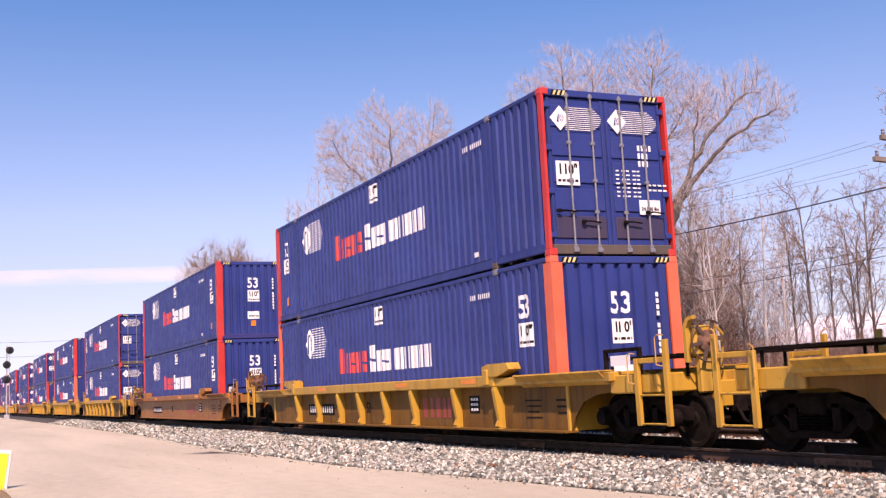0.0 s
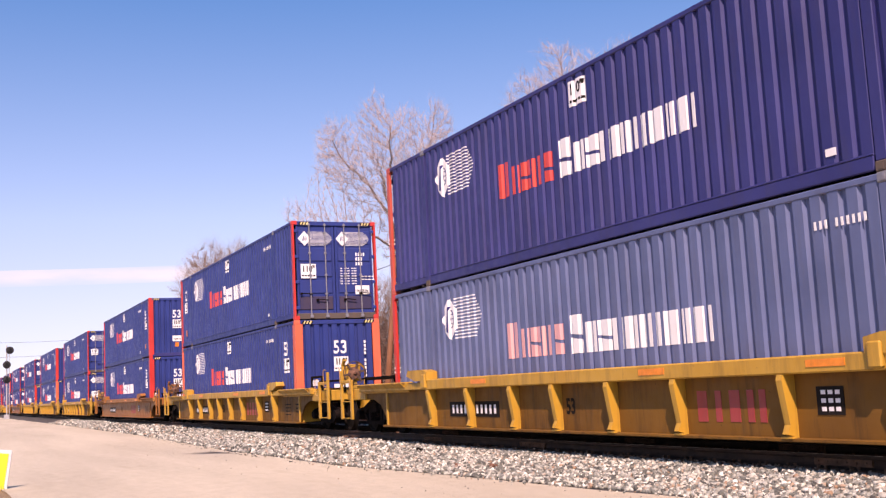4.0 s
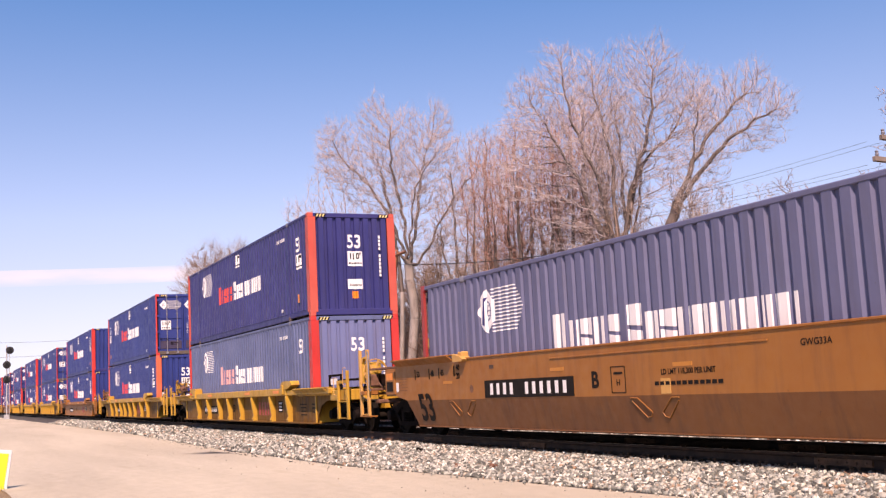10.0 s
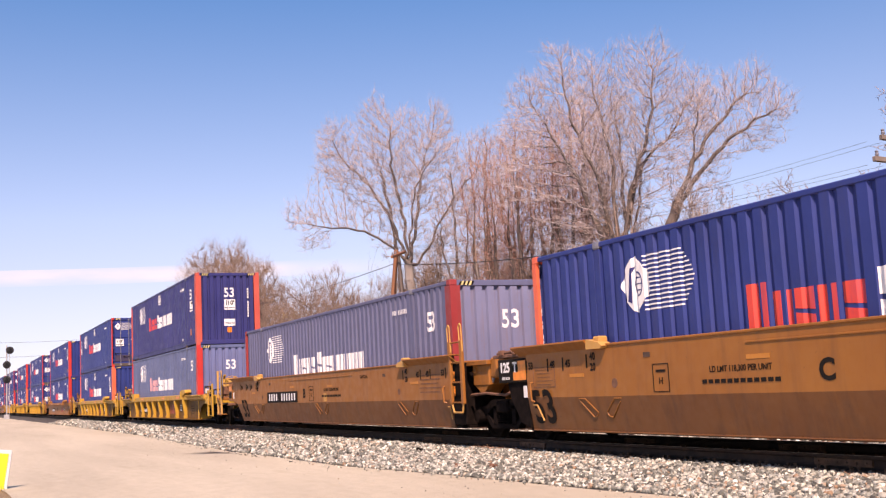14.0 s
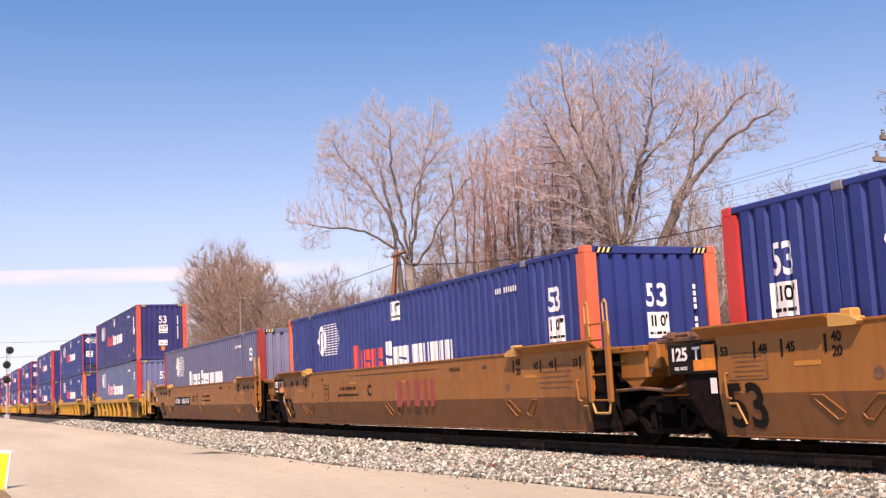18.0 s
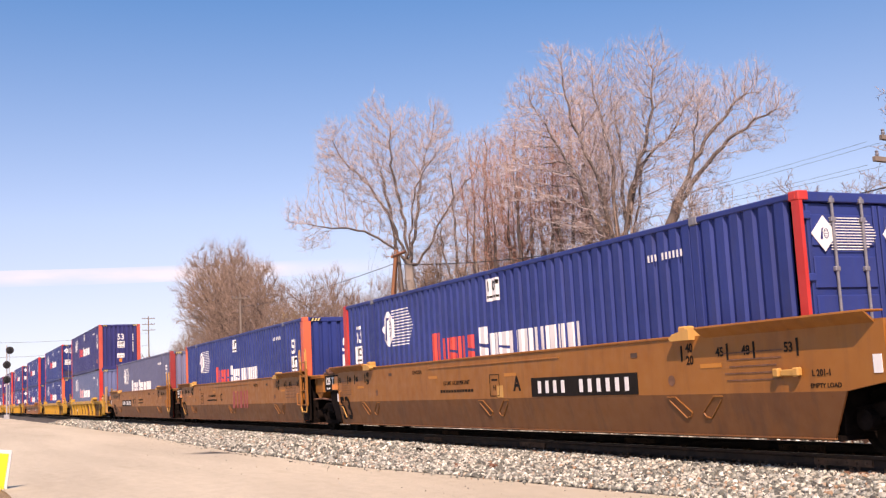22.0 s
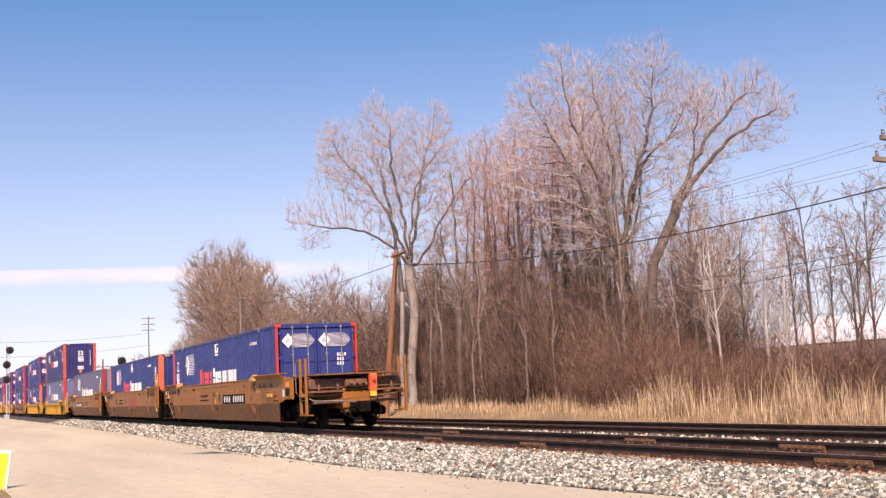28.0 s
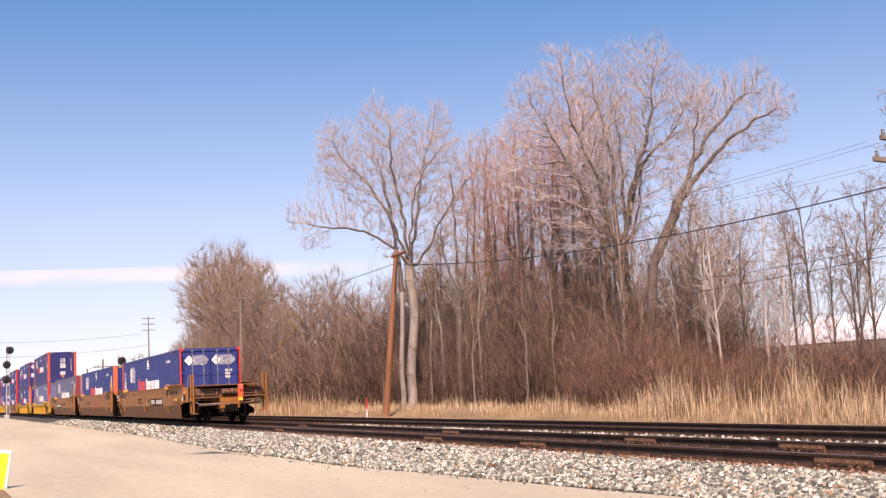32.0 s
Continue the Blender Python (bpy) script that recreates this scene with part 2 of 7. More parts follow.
def g_end():
    g = Geo()
    g.prism([(y, x) for x, y in []] or [(q, p) for p, q in wave(-W + 0.22, W - 0.22, 0.27, L - 0.03, L - 0.09, L - 0.13)], 0.18, H - 0.13, "z")
    return g


def g_post(end_w, side_w):
    g = Geo()
    g.prism([(L, -W), (L, -W + end_w), (L - 0.05, -W + end_w), (L - 0.07, -W + 0.06), (L - side_w, -W + 0.06), (L - side_w, -W)], 0.118, H - 0.118, "z")
    return g


def g_casting():
    g = Geo().box(-0.09, 0.09, -0.08, 0.08, -0.059, 0.059, 0.012)
    g.box(-0.03, 0.03, -0.086, -0.07, -0.035, 0.035, 0.0)
    return g


def g_mid_post():
    return Geo().box(-0.08, 0.08, -W + 0.004, -W + 0.09, 0.12, H - 0.12, 0.01)


def g_bottom_rail():
    g = Geo().box(-5.95, 5.95, -W + 0.01, -W + 0.10, 0.03, 0.205, 0.012)
    g.box(-5.95, 5.95, -W + 0.002, -W + 0.05, 0.20, 0.225, 0.006)
    for s in (-1, 1):
        g.box(s * 6.13, s * (L - 0.18), -W + 0.012, -W + 0.10, 0.07, 0.225, 0.012)
    return g


def g_top_rail():
    return Geo().box(-L + 0.18, L - 0.18, -W + 0.002, -W + 0.07, H - 0.095, H - 0.012, 0.015)


def g_roof():
    g = Geo().box(-L + 0.05, L - 0.05, -W + 0.06, W - 0.06, H - 0.05, H - 0.02)
    for i in range(38):
        x = -7.6 + i * 0.41
        g.box(x, x + 0.2, -W + 0.1, W - 0.1, H - 0.021, H - 0.004, 0.006)
    return g


def g_floor():
    g = Geo().box(-L + 0.05, L - 0.05, -W + 0.09, W - 0.09, 0.12, 0.18)
    for i in range(26):
        g.box(-7.8 + i * 0.62, -7.72 + i * 0.62, -W + 0.09, W - 0.09, 0.03, 0.12)
    return g


def g_header(lo):
    """Frame bar across an end, at the top or the bottom."""
    z0, z1 = (0.02, 0.19) if lo else (H - 0.135, H - 0.01)
    return Geo().box(L - 0.10, L - 0.012, -W + 0.09, W - 0.09, z0, z1, 0.012)


def g_hazard(dark):
    """Slanted stripes on the end header's two corners."""
    g = Geo()
    for y in (-W + 0.20, W - 0.50):
        for i in range(3 if dark else 4):
            a = y + (0.045 if dark else 0.0) + i * 0.09
            z0, z1 = H - 0.115, H - 0.03
            g.add([(L - 0.008, a, z0), (L - 0.008, a + 0.045, z0), (L - 0.008, a + 0.085, z1), (L - 0.008, a + 0.04, z1),
                   (L - 0.014, a, z0), (L - 0.014, a + 0.045, z0), (L - 0.014, a + 0.085, z1), (L - 0.014, a + 0.04, z1)],
                  [(0, 1, 2, 3), (7, 6, 5, 4), (0, 4, 5, 1), (1, 5, 6, 2), (2, 6, 7, 3), (3, 7, 4, 0)])
    return g


def g_door():
    """One door leaf, hinged at y = -1.17, with pressed panels between five ribs."""
    return Geo().box(L - 0.12, L - 0.06, -1.17, -0.012, 0.16, H - 0.14, 0.012)


def g_stile(y0, y1):
    return Geo().box(L - 0.06, L - 0.03, y0, y1, 0.18, H - 0.16, 0.01)


def g_door_panel():
    """A pressed panel of a door leaf."""
    return Geo().box(L - 0.062, L - 0.035, -1.10, -0.10, 0.0, 0.385, 0.03)


def g_rod_bar():
    g = Geo().rod((0, 0, 0.06), (0, 0, H - 0.06), 0.019, 8)
    for z in (0.16, 0.75, 1.3, 1.95, 2.55, 2.78):
        g.box(-0.035, 0.02, -0.04, 0.04, z - 0.03, z + 0.03, 0.008)
    g.box(-0.02, 0.045, -0.05, 0.05, 0.05, 0.13, 0.01)
    return g


def g_handle():
    return Geo().pipe([(0, 0, 0), (0.02, 0.12, 0.01), (0.02, 0.34, -0.015)], 0.015).box(-0.02, 0.03, -0.03, 0.05, -0.03, 0.03, 0.008)


def g_hinge():
    return Geo().box(L - 0.05, L - 0.005, -W + 0.06, -W + 0.18, -0.05, 0.05, 0.012)


def g_plate(w, h):
    return Geo().box(-w / 2, w / 2, -0.004, 0.004, -h / 2, h / 2)


def g_bars(spec):
    """Plain bars (x, z, width, height) that stand for writing."""
    g = Geo()
    for x, z, w, h in spec:
        g.box(x - w / 2, x + w / 2, -0.003, 0.003, z - h / 2, z + h / 2)
    return g


def bar_row(spec, mat, owner, m):
    """The bars of a number, each a piece of its own."""
    for x, z, w, h in spec:
        part("painted_bar", shared(("painted_bar", round(w, 3), round(h, 3)), lambda: g_bars(((0, 0, w, h),)), mat), None, owner, "", m @ Matrix.Translation((x, 0, z)))


def letter_shapes(widths, heights, gap, seed):
    """Plain shapes on one base line, one to each character of a painted name: plain blocks and bars."""
    rnd = random.Random(seed)
    out, x = [], 0.0
    for i, w in enumerate(widths):
        h = heights[min(i, len(heights) - 1)]
        t = rnd.uniform(0.40, 0.50)
        quads = [((0.06, 0.0), (0.06 + t, 0.0), (0.06 + t, 1.0), (0.06, 1.0)), ((0.70, 0.0), (0.92, 0.0), (0.92, 1.0), (0.70, 1.0))]
        if rnd.random() < 0.4:
            quads = [((0.06, 0.0), (0.92, 0.0), (0.92, 0.34), (0.06, 0.42)), ((0.06, 0.52), (0.92, 0.46), (0.92, 1.0), (0.06, 1.0))]
        out.append((x, tuple(tuple((px * w, pz * h) for px, pz in q) for q in quads)))
        x += w + gap
    return out


def g_letter(quads):
    g = Geo()
    for q in quads:
        g.prism(q, -0.003, 0.003, "y")
    return g


NAME_FIRST = letter_shapes((0.42, 0.40, 0.37, 0.34, 0.38), (0.63, 0.50), 0.012, 3)
NAME_TALL = letter_shapes((0.46,), (0.62,), 0.0, 9)
NAME_LAST = letter_shapes((0.35, 0.38, 0.36, 0.37, 0.35, 0.37, 0.38, 0.20, 0.40), (0.48,), 0.0, 6)
ID_BARS = tuple((i * 0.085 + (0.08 if i > 2 else 0), 0, 0.035, 0.10) for i in range(9))
ID_STACK = tuple((0, -i * 0.11 - (0.10 if i > 3 else 0), 0.055, 0.08) for i in range(10))
ID_DOOR = tuple((c * 0.08, -r * 0.14, 0.045, 0.10) for r, k in enumerate((4, 3, 3)) for c in range(k))
DATA_BARS = tuple((0.11 * c + (0.02 if c % 2 else 0), -0.075 * r, 0.055 + 0.02 * ((r + c) % 2), 0.026) for r in range(7) for c in range(5)) + \
    tuple((0.66 + 0.11 * c, -0.24 - 0.09 * r, 0.075, 0.03) for r in range(2) for c in range(5))
FINE = tuple((-0.17 + 0.085 * i, 0, 0.06, 0.045) for i in range(5))


def g_stripes(n, w, h):
    """Tapered speed stripes to the right of a lozenge."""
    g = Geo()
    for i in range(n):
        z = h / 2 - h * (i + 0.5) / n
        reach = w * (0.72 + 0.28 * math.sin(math.pi * (i + 0.8) / (n + 0.6)))
        g.box(0.04, reach, -0.003, 0.003, z - h * 0.17 / n, z + h * 0.17 / n)
    return g


def g_lozenge(w, h):
    pts = []
    for i in range(24):
        a = 2 * math.pi * i / 24
        c, s = math.cos(a), math.sin(a)
        k = 1 / (abs(c) + abs(s)) * 0.55 + 0.45
        pts.append((c * k * w / 2, s * k * h / 2))
    return Geo().prism(pts, -0.004, 0.004, "y")


def g_emblem(w, h):
    """A dark upright bar beside a dark ring in the lozenge."""
    r = 0.2 * min(w, h) + 0.08 * h
    g, n = Geo(), 20
    for i in range(n):
        a = 2 * math.pi * i / n
        for q in (0.86, 1.0):
            for y in (-0.003, 0.003):
                g.v.append((w * 0.14 + 0.62 * r * q * math.cos(a), y, r * q * math.sin(a)))
    for i in range(n):
        p, q = 4 * i, 4 * ((i + 1) % n)
        g.f += [(p, p + 2, q + 2, q), (p + 1, q + 1, q + 3, p + 3), (p + 2, p + 3, q + 3, q + 2), (p, q, q + 1, p + 1)]
    g.prism([(-w * 0.30, -h * 0.30), (-w * 0.14, -h * 0.34), (-w * 0.10, h * 0.20), (-w * 0.02, h * 0.33), (-w * 0.16, h * 0.30)], -0.003, 0.003, "y")
    for k in (-0.5, 0.0, 0.5):
        e = 0.6 * r * math.sqrt(1 - k * k)
        g.box(w * 0.14 - e, w * 0.14 + e, -0.003, 0.003, k * r - 0.04 * r, k * r + 0.04 * r)
    return g


FACE = Matrix.Rotation(radians(90), 4, "Z")  # turns writing that faces -y so that it faces +x


def folds(sections, pitch):
    """Break points of a corrugated wall: place along it, and whether it lies deep (1) or proud (0)."""
    out = []
    for a, b in sections:
        n = max(1, round((b - a) / pitch))
        p = (b - a) / n
        out.append((a - 0.001, 0))
        for i in range(n):
            x = a + i * p
            out += [(x, 1), (x + 0.26 * p, 1), (x + 0.34 * p, 0), (x + 0.90 * p, 0)]
        out += [(b, 1), (b + 0.001, 0)]
    return out


SIDE_FOLDS = folds(((-L + 0.26, -6.14), (-5.98, 5.98), (6.14, L - 0.26)), 0.285)
END_FOLDS = folds(((-W + 0.22, W - 0.22),), 0.27)


def draped(me, x0, wall, lift, deep):
    """A flat mark bent to lie on a corrugated wall; x0: its place along the wall, lift: how far it starts before the proud flats."""
    key = ("draped", me.name, round(x0, 3))
    if key not in _cache:
        bm = bmesh.new()
        bm.from_mesh(me)
        xs = [v.co.x for v in bm.verts]
        for x, _ in wall:
            if min(xs) + 0.002 < x - x0 < max(xs) - 0.002:
                bmesh.ops.bisect_plane(bm, geom=bm.verts[:] + bm.edges[:] + bm.faces[:], dist=1e-5, plane_co=(x - x0, 0, 0), plane_no=(1, 0, 0))
        at, low = [x for x, _ in wall], [k for _, k in wall]
        for v in bm.verts:
            v.co.y += lift + deep * float(np.interp(v.co.x + x0, at, low))
        out = bpy.data.meshes.new(me.name)
        bm.to_mesh(out)
        bm.free()
        for m in me.materials:
            out.materials.append(m)
        _cache[key] = out
    return _cache[key]


def on_side(me, x):
    return draped(me, x, SIDE_FOLDS, 0.005, 0.042)


def on_end(me, y):
    return draped(me, y, END_FOLDS, 0.003, 0.06)


def side_marks(box_, flip, name_mat, signs=True):
    """Marks on one long side; flip turns them to the far side. Places as read from outside, from left to right."""
    turn = Matrix.Rotation(math.pi, 4, "Z") if flip else Matrix.Identity(4)
    at = lambda x, z, d=0.0: turn @ Matrix.Translation((x, -W + 0.004 - d, z))
    front = -1 if flip else 1  # where the numbered end lies
    part("emblem_lozenge", on_side(shared(("emblem_lozenge", 0.72, 0.84), lambda: g_lozenge(0.72, 0.84), WHITE), -5.1), None, box_, "white lozenge", at(-5.1, 2.13))
    part("emblem_mark", on_side(shared(("emblem_mark", 0.6, 0.8), lambda: g_emblem(0.6, 0.8), NAVY), -5.1), None, box_, "", at(-5.1, 2.13, 0.005))
    part("emblem_stripes", on_side(shared(("emblem_stripes", 1.2, 0.8), lambda: g_stripes(13, 1.2, 0.84), WHITE), -4.92), None, box_, "white stripes", at(-4.92, 2.13))
    for key, run, x0, z0, mat in (("first", NAME_FIRST, -2.72, 1.24, name_mat), ("tall", NAME_TALL, -0.61, 1.23, WHITE), ("last", NAME_LAST, -0.12, 1.23, WHITE)):
        for i, (dx, quads) in enumerate(run):
            part("painted_shape", on_side(shared(("painted_shape", key, i), lambda: g_letter(quads), mat), x0 + dx), None, box_, "", at(x0 + dx, z0))
    bar_row(ID_BARS, WHITE, box_, at(5.0, 2.45))
    part("number", on_side(words("53", 0.56, WHITE, 0.72, 0.012), 7.05 * front), None, box_, "", at(7.05 * front, 2.1, 0.002))
    part("tag", shared(("tag", 0.18), lambda: g_plate(0.16, 0.09), WHITE), None, box_, "", at(5.35, 0.36))
    part("tag", shared(("tag", 0.13), lambda: g_plate(0.13, 0.24), ORANGE), None, box_, "orange tag", at(7.0 * front, 0.58))
    if signs:
        for x, z in ((0.09, 2.51), (7.06 * front, 1.63)):
            height_sign(box_, at(x, z), lambda me: on_side(me, x))


def height_sign(box_, m, bend=lambda me: me):
    p = part("height_sign", bend(shared(("height_sign", 0.44), lambda: g_plate(0.46, 0.42), WHITE)), None, box_, "white height sign", m)
    part("numeral", bend(words("110\"", 0.25, BLACK, 0.85, 0.008)), None, p, "", Matrix.Translation((0, -0.005, 0.06)))
    part("writing", bend(shared("fine_bars", lambda: g_bars(FINE), BLACK)), None, p, "", Matrix.Translation((0, -0.004, -0.13)))


def container(s, z, doors, blue, post, label, signs=True, name_mat=None, door_signs=True, soiled=False):
    """A 53 foot container. doors: whether its door end faces the rear of the train."""
    c = thing("freight_container", label, "container", "containers on the train")
    name_mat = name_mat or SIGN_RED
    turn = pose(0, 0, 0, 0, 0, 180)
    mirror = Matrix.Rotation(math.pi, 4, "Z")
    for m in (None, mirror):
        part("side_wall", shared("container_side", g_side, blue), None, c, "", m)
        part("bottom_rail", shared("container_bottom_rail", g_bottom_rail, NAVY if blue is not BLUE else BLUE), None, c, "", m)
        part("top_rail", shared("container_top_rail", g_top_rail, blue), None, c, "", m)
        for x in (-6.06, 6.06):
            part("side_post", shared("container_mid_post", g_mid_post, blue), None, c, "", (m or Matrix.Identity(4)) @ Matrix.Translation((x, 0, 0)))
            for zz in (0.06, H - 0.06):
                part("lifting_fitting", shared("container_casting", g_casting, GREASE if zz < 1 else GALV), None, c, "",
                     (m or Matrix.Identity(4)) @ Matrix.Translation((x, -W + 0.075, zz)))
    part("roof", shared("container_roof", g_roof, blue), None, c)
    part("underframe", shared("container_floor", g_floor, GREASE), None, c)
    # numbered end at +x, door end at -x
    part("end_wall", shared("container_end", g_end, {FADED.name: FADED_LIT_END, FADED_B.name: FADED_B_LIT_END}.get(blue.name, blue)), None, c)
    for e, k in ((Matrix.Identity(4), "front"), (mirror, "door")):
        part("top_bar", shared(("container_header", 0), lambda: g_header(False), blue if k == "front" else BLUE), None, c, "", e)
        part("bottom_bar", shared(("container_header", 1), lambda: g_header(True), NAVY if k == "front" else GREASE), None, c, "", e)
        if k == "front" or door_signs:
            part("hazard_stripes", shared(("container_hazard", 0), lambda: g_hazard(False), BLACK), None, c, "", e)
            part("hazard_stripes", shared(("container_hazard", 1), lambda: g_hazard(True), PALE_STRIPE), None, c, "yellow stripes", e)
        for sgn in (1, -1):
            mm = e @ Matrix.Diagonal((1, sgn, 1, 1))
            w, sw = (0.22, 0.26) if k == "front" else (0.055, 0.13)
            if sgn == 1:
                me = shared(("container_post", w), lambda: g_post(w, sw), post)
            else:
                me = shared(("container_post_far", w), lambda: mirrored(g_post(w, sw)), post)
            part("corner_post", me, None, c, "red corner post", e)
            for zz in (0.059, H - 0.059):
                part("corner_casting", shared("container_casting", g_casting, post), None, c, "", e @ Matrix.Translation((L - 0.09, sgn * (W - 0.08), zz)))
    # writing on the numbered end
    end = lambda y, z: Matrix.Translation((L - 0.024, y, z)) @ FACE
    part("number", on_end(words("53", 0.52, WHITE, 0.85, 0.012), 0.06), None, c, "", end(0.06, 2.07))
    bar_row(ID_STACK, WHITE, c, end(0.82, 2.22))
    if signs:
        height_sign(c, end(0.08, 1.6), lambda me: on_end(me, 0.08))
        p = part("weight_sign", on_end(shared(("weight_sign", 0.4), lambda: g_plate(0.46, 0.28), WHITE), 0.06), None, c, "white weight sign", end(0.06, 0.88))
        part("writing", on_end(words("24,000 lbs", 0.10, BLACK, 0.9, 0.002), 0.06), None, p, "", Matrix.Translation((0, -0.005, -0.03)))
        part("tag", on_end(shared(("tag", 0.131), lambda: g_plate(0.18, 0.2), ORANGE), 0.04), None, c, "orange tag", end(0.04, 0.58))
    # doors
    for sgn in (1, -1):
        d = part("door", shared("container_door" if sgn == 1 else "container_door_far", (lambda: g_door()) if sgn == 1 else (lambda: mirrored(g_door())), blue), None, c, "", mirror)
        for y0, y1 in ((-1.17, -1.115), (-0.085, -0.015)):
            if sgn == -1:
                y0, y1 = -y1, -y0
            part("stile", shared(("container_stile", y0), lambda: g_stile(y0, y1), blue), None, d)
        for zz in (0.295, 0.775, 1.255, 1.72, 2.23):
            part("panel", shared("container_door_panel" if sgn == 1 else "container_door_panel_far", g_door_panel if sgn == 1 else (lambda: mirrored(g_door_panel())), SOILED if soiled and zz < 0.5 else blue), None, d, "", Matrix.Translation((0, 0, zz)))
        for y in (0.30, 0.78):
            r = part("lock_rod", shared("container_lock_rod", g_rod_bar, GALV), None, d, "", Matrix.Translation((L - 0.005, sgn * -y, 0)))
        for y, zz in ((0.30, 0.58), (0.78, 0.76)):
            part("lock_handle", shared("container_handle", g_handle, IRON), None, d, "", Matrix.Translation((L + 0.015, sgn * -y - (0.3 if sgn > 0 else 0.05), zz)))
        for zz in (0.35, 1.1, 1.85, 2.6):
            part("hinge", shared("container_hinge" if sgn == 1 else "container_hinge_far", (lambda: g_hinge()) if sgn == 1 else (lambda: mirrored(g_hinge())), blue), None, d, "", Matrix.Translation((0, 0, zz)))
        on = lambda y, z: Matrix.Translation((L - 0.028, y, z)) @ FACE
        y0 = -0.92 if sgn == 1 else 0.24
        part("emblem_lozenge", shared(("emblem_lozenge", 0.4, 0.44), lambda: Geo().prism([(-0.2, 0), (0, 0.22), (0.2, 0), (0, -0.22)], -0.004, 0.004, "y"), WHITE), None, d, "white lozenge", on(y0, 2.38))
        part("emblem_mark", shared(("emblem_mark", 0.26, 0.3), lambda: g_emblem(0.22, 0.22), NAVY), None, d, "", on(y0, 2.38) @ Matrix.Translation((0, -0.006, 0)))
        part("emblem_stripes", shared(("emblem_stripes", 0.7, 0.4), lambda: g_stripes(12, 0.78, 0.42), WHITE), None, d, "white stripes", on(y0 + 0.06, 2.38))
        if sgn == -1:
            bar_row(ID_DOOR, WHITE, d, on(0.66, 1.92))
            if door_signs:
                part("writing", shared("data_bars", lambda: g_bars(DATA_BARS), WHITE), None, d, "", on(0.18, 1.5))
            if signs and door_signs:
                q = part("weight_sign", shared(("weight_sign", 0.41), lambda: g_plate(0.44, 0.26), WHITE), None, d, "white weight sign", on(0.82, 0.86))
                part("writing", words("24,000 lbs", 0.10, BLACK, 0.9, 0.002), None, q, "", Matrix.Translation((0, -0.007, -0.03)))
        elif signs and door_signs:
            height_sign(d, on(-0.83, 1.42))
    side_marks(c, doors, name_mat, signs)
    ROLLING.append((c, s, z, 180 if doors else 0))
    return c


def mirrored(g):
    g.v = [(x, -y, z) for x, y, z in g.v]
    return g


# ---- running gear ----
def g_wheelset():
    g = Geo()
    for s in (-1, 1):
        y = 0.7175 * s
        g.lathe([(0.10, y - 0.09 * s), (0.12, y - 0.07 * s), (0.33, y - 0.03 * s), (0.36, y - 0.055 * s), (0.445, y - 0.05 * s), (0.445, y - 0.03 * s),
                 (0.42, y - 0.015 * s), (0.415, y + 0.075 * s), (0.36, y + 0.075 * s), (0.33, y + 0.03 * s), (0.13, y + 0.06 * s), (0.11, y + 0.10 * s)], "y", 26)
    g.rod((0, -1.02, 0), (0, 1.02, 0), 0.075, 10)
    return g


def g_truck():
    g = Geo()
    for s in (-1, 1):
        y0, y1 = s * 0.93, s * 1.07
        top = [(-1.12, 0.56), (-1.12, 0.74), (-0.75, 0.80), (-0.42, 0.92), (0.42, 0.92), (0.75, 0.80), (1.12, 0.74), (1.12, 0.56), (0.72, 0.60), (0.48, 0.74), (-0.48, 0.74), (-0.72, 0.60)]
        g.prism(top, min(y0, y1), max(y0, y1), "y")
        low = [(-0.78, 0.62), (-0.5, 0.36), (0.5, 0.36), (0.78, 0.62), (0.66, 0.64), (0.44, 0.45), (-0.44, 0.45), (-0.66, 0.64)]
        g.prism(low, min(y0, y1), max(y0, y1), "y")
        for x in (-0.36, 0.36):
            g.box(x - 0.07, x + 0.07, y0, y1, 0.42, 0.8, 0.01)
        for x in (-0.9, 0.9):
            g.lathe([(0.02, s * 1.19), (0.12, s * 1.18), (0.13, s * 1.12), (0.13, s * 0.95), (0.1, s * 0.9)], "y", 16, (x, 0, 0.60))
    g.box(-0.22, 0.22, -1.12, 1.12, 0.66, 0.90, 0.03)
    for x in (-0.38, 0.38):
        g.rod((x, -0.95, 0.48), (x, 0.95, 0.48), 0.045, 8)
        g.box(x - 0.05, x + 0.05, -0.82, -0.62, 0.40, 0.72, 0.02)
        g.box(x - 0.05, x + 0.05, 0.62, 0.82, 0.40, 0.72, 0.02)
    return g


def g_springs():
    g = Geo()
    for x in (-0.17, 0.0, 0.17):
        for k in range(6):
            z = 0.46 + k * 0.038
            g.lathe([(0.055, z - 0.012), (0.078, z), (0.055, z + 0.012)], "z", 12, (x, -1.03, 0))
    return g


def truck(car, x):
    t = part("truck", shared("truck_frame", g_truck, IRON), None, car, "near-black cast side frames", Matrix.Translation((x, 0, 0)))
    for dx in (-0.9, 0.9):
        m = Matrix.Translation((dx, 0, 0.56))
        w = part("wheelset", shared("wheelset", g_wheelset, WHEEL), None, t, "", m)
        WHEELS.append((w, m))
    part("spring_nest", shared("truck_springs", g_springs, IRON), None, t, "near-black coil springs")
    part("spring_nest", shared("truck_springs_far", lambda: mirrored(g_springs()), IRON), None, t, "near-black coil springs")


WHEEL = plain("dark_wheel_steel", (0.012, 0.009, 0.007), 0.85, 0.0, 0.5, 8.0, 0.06)


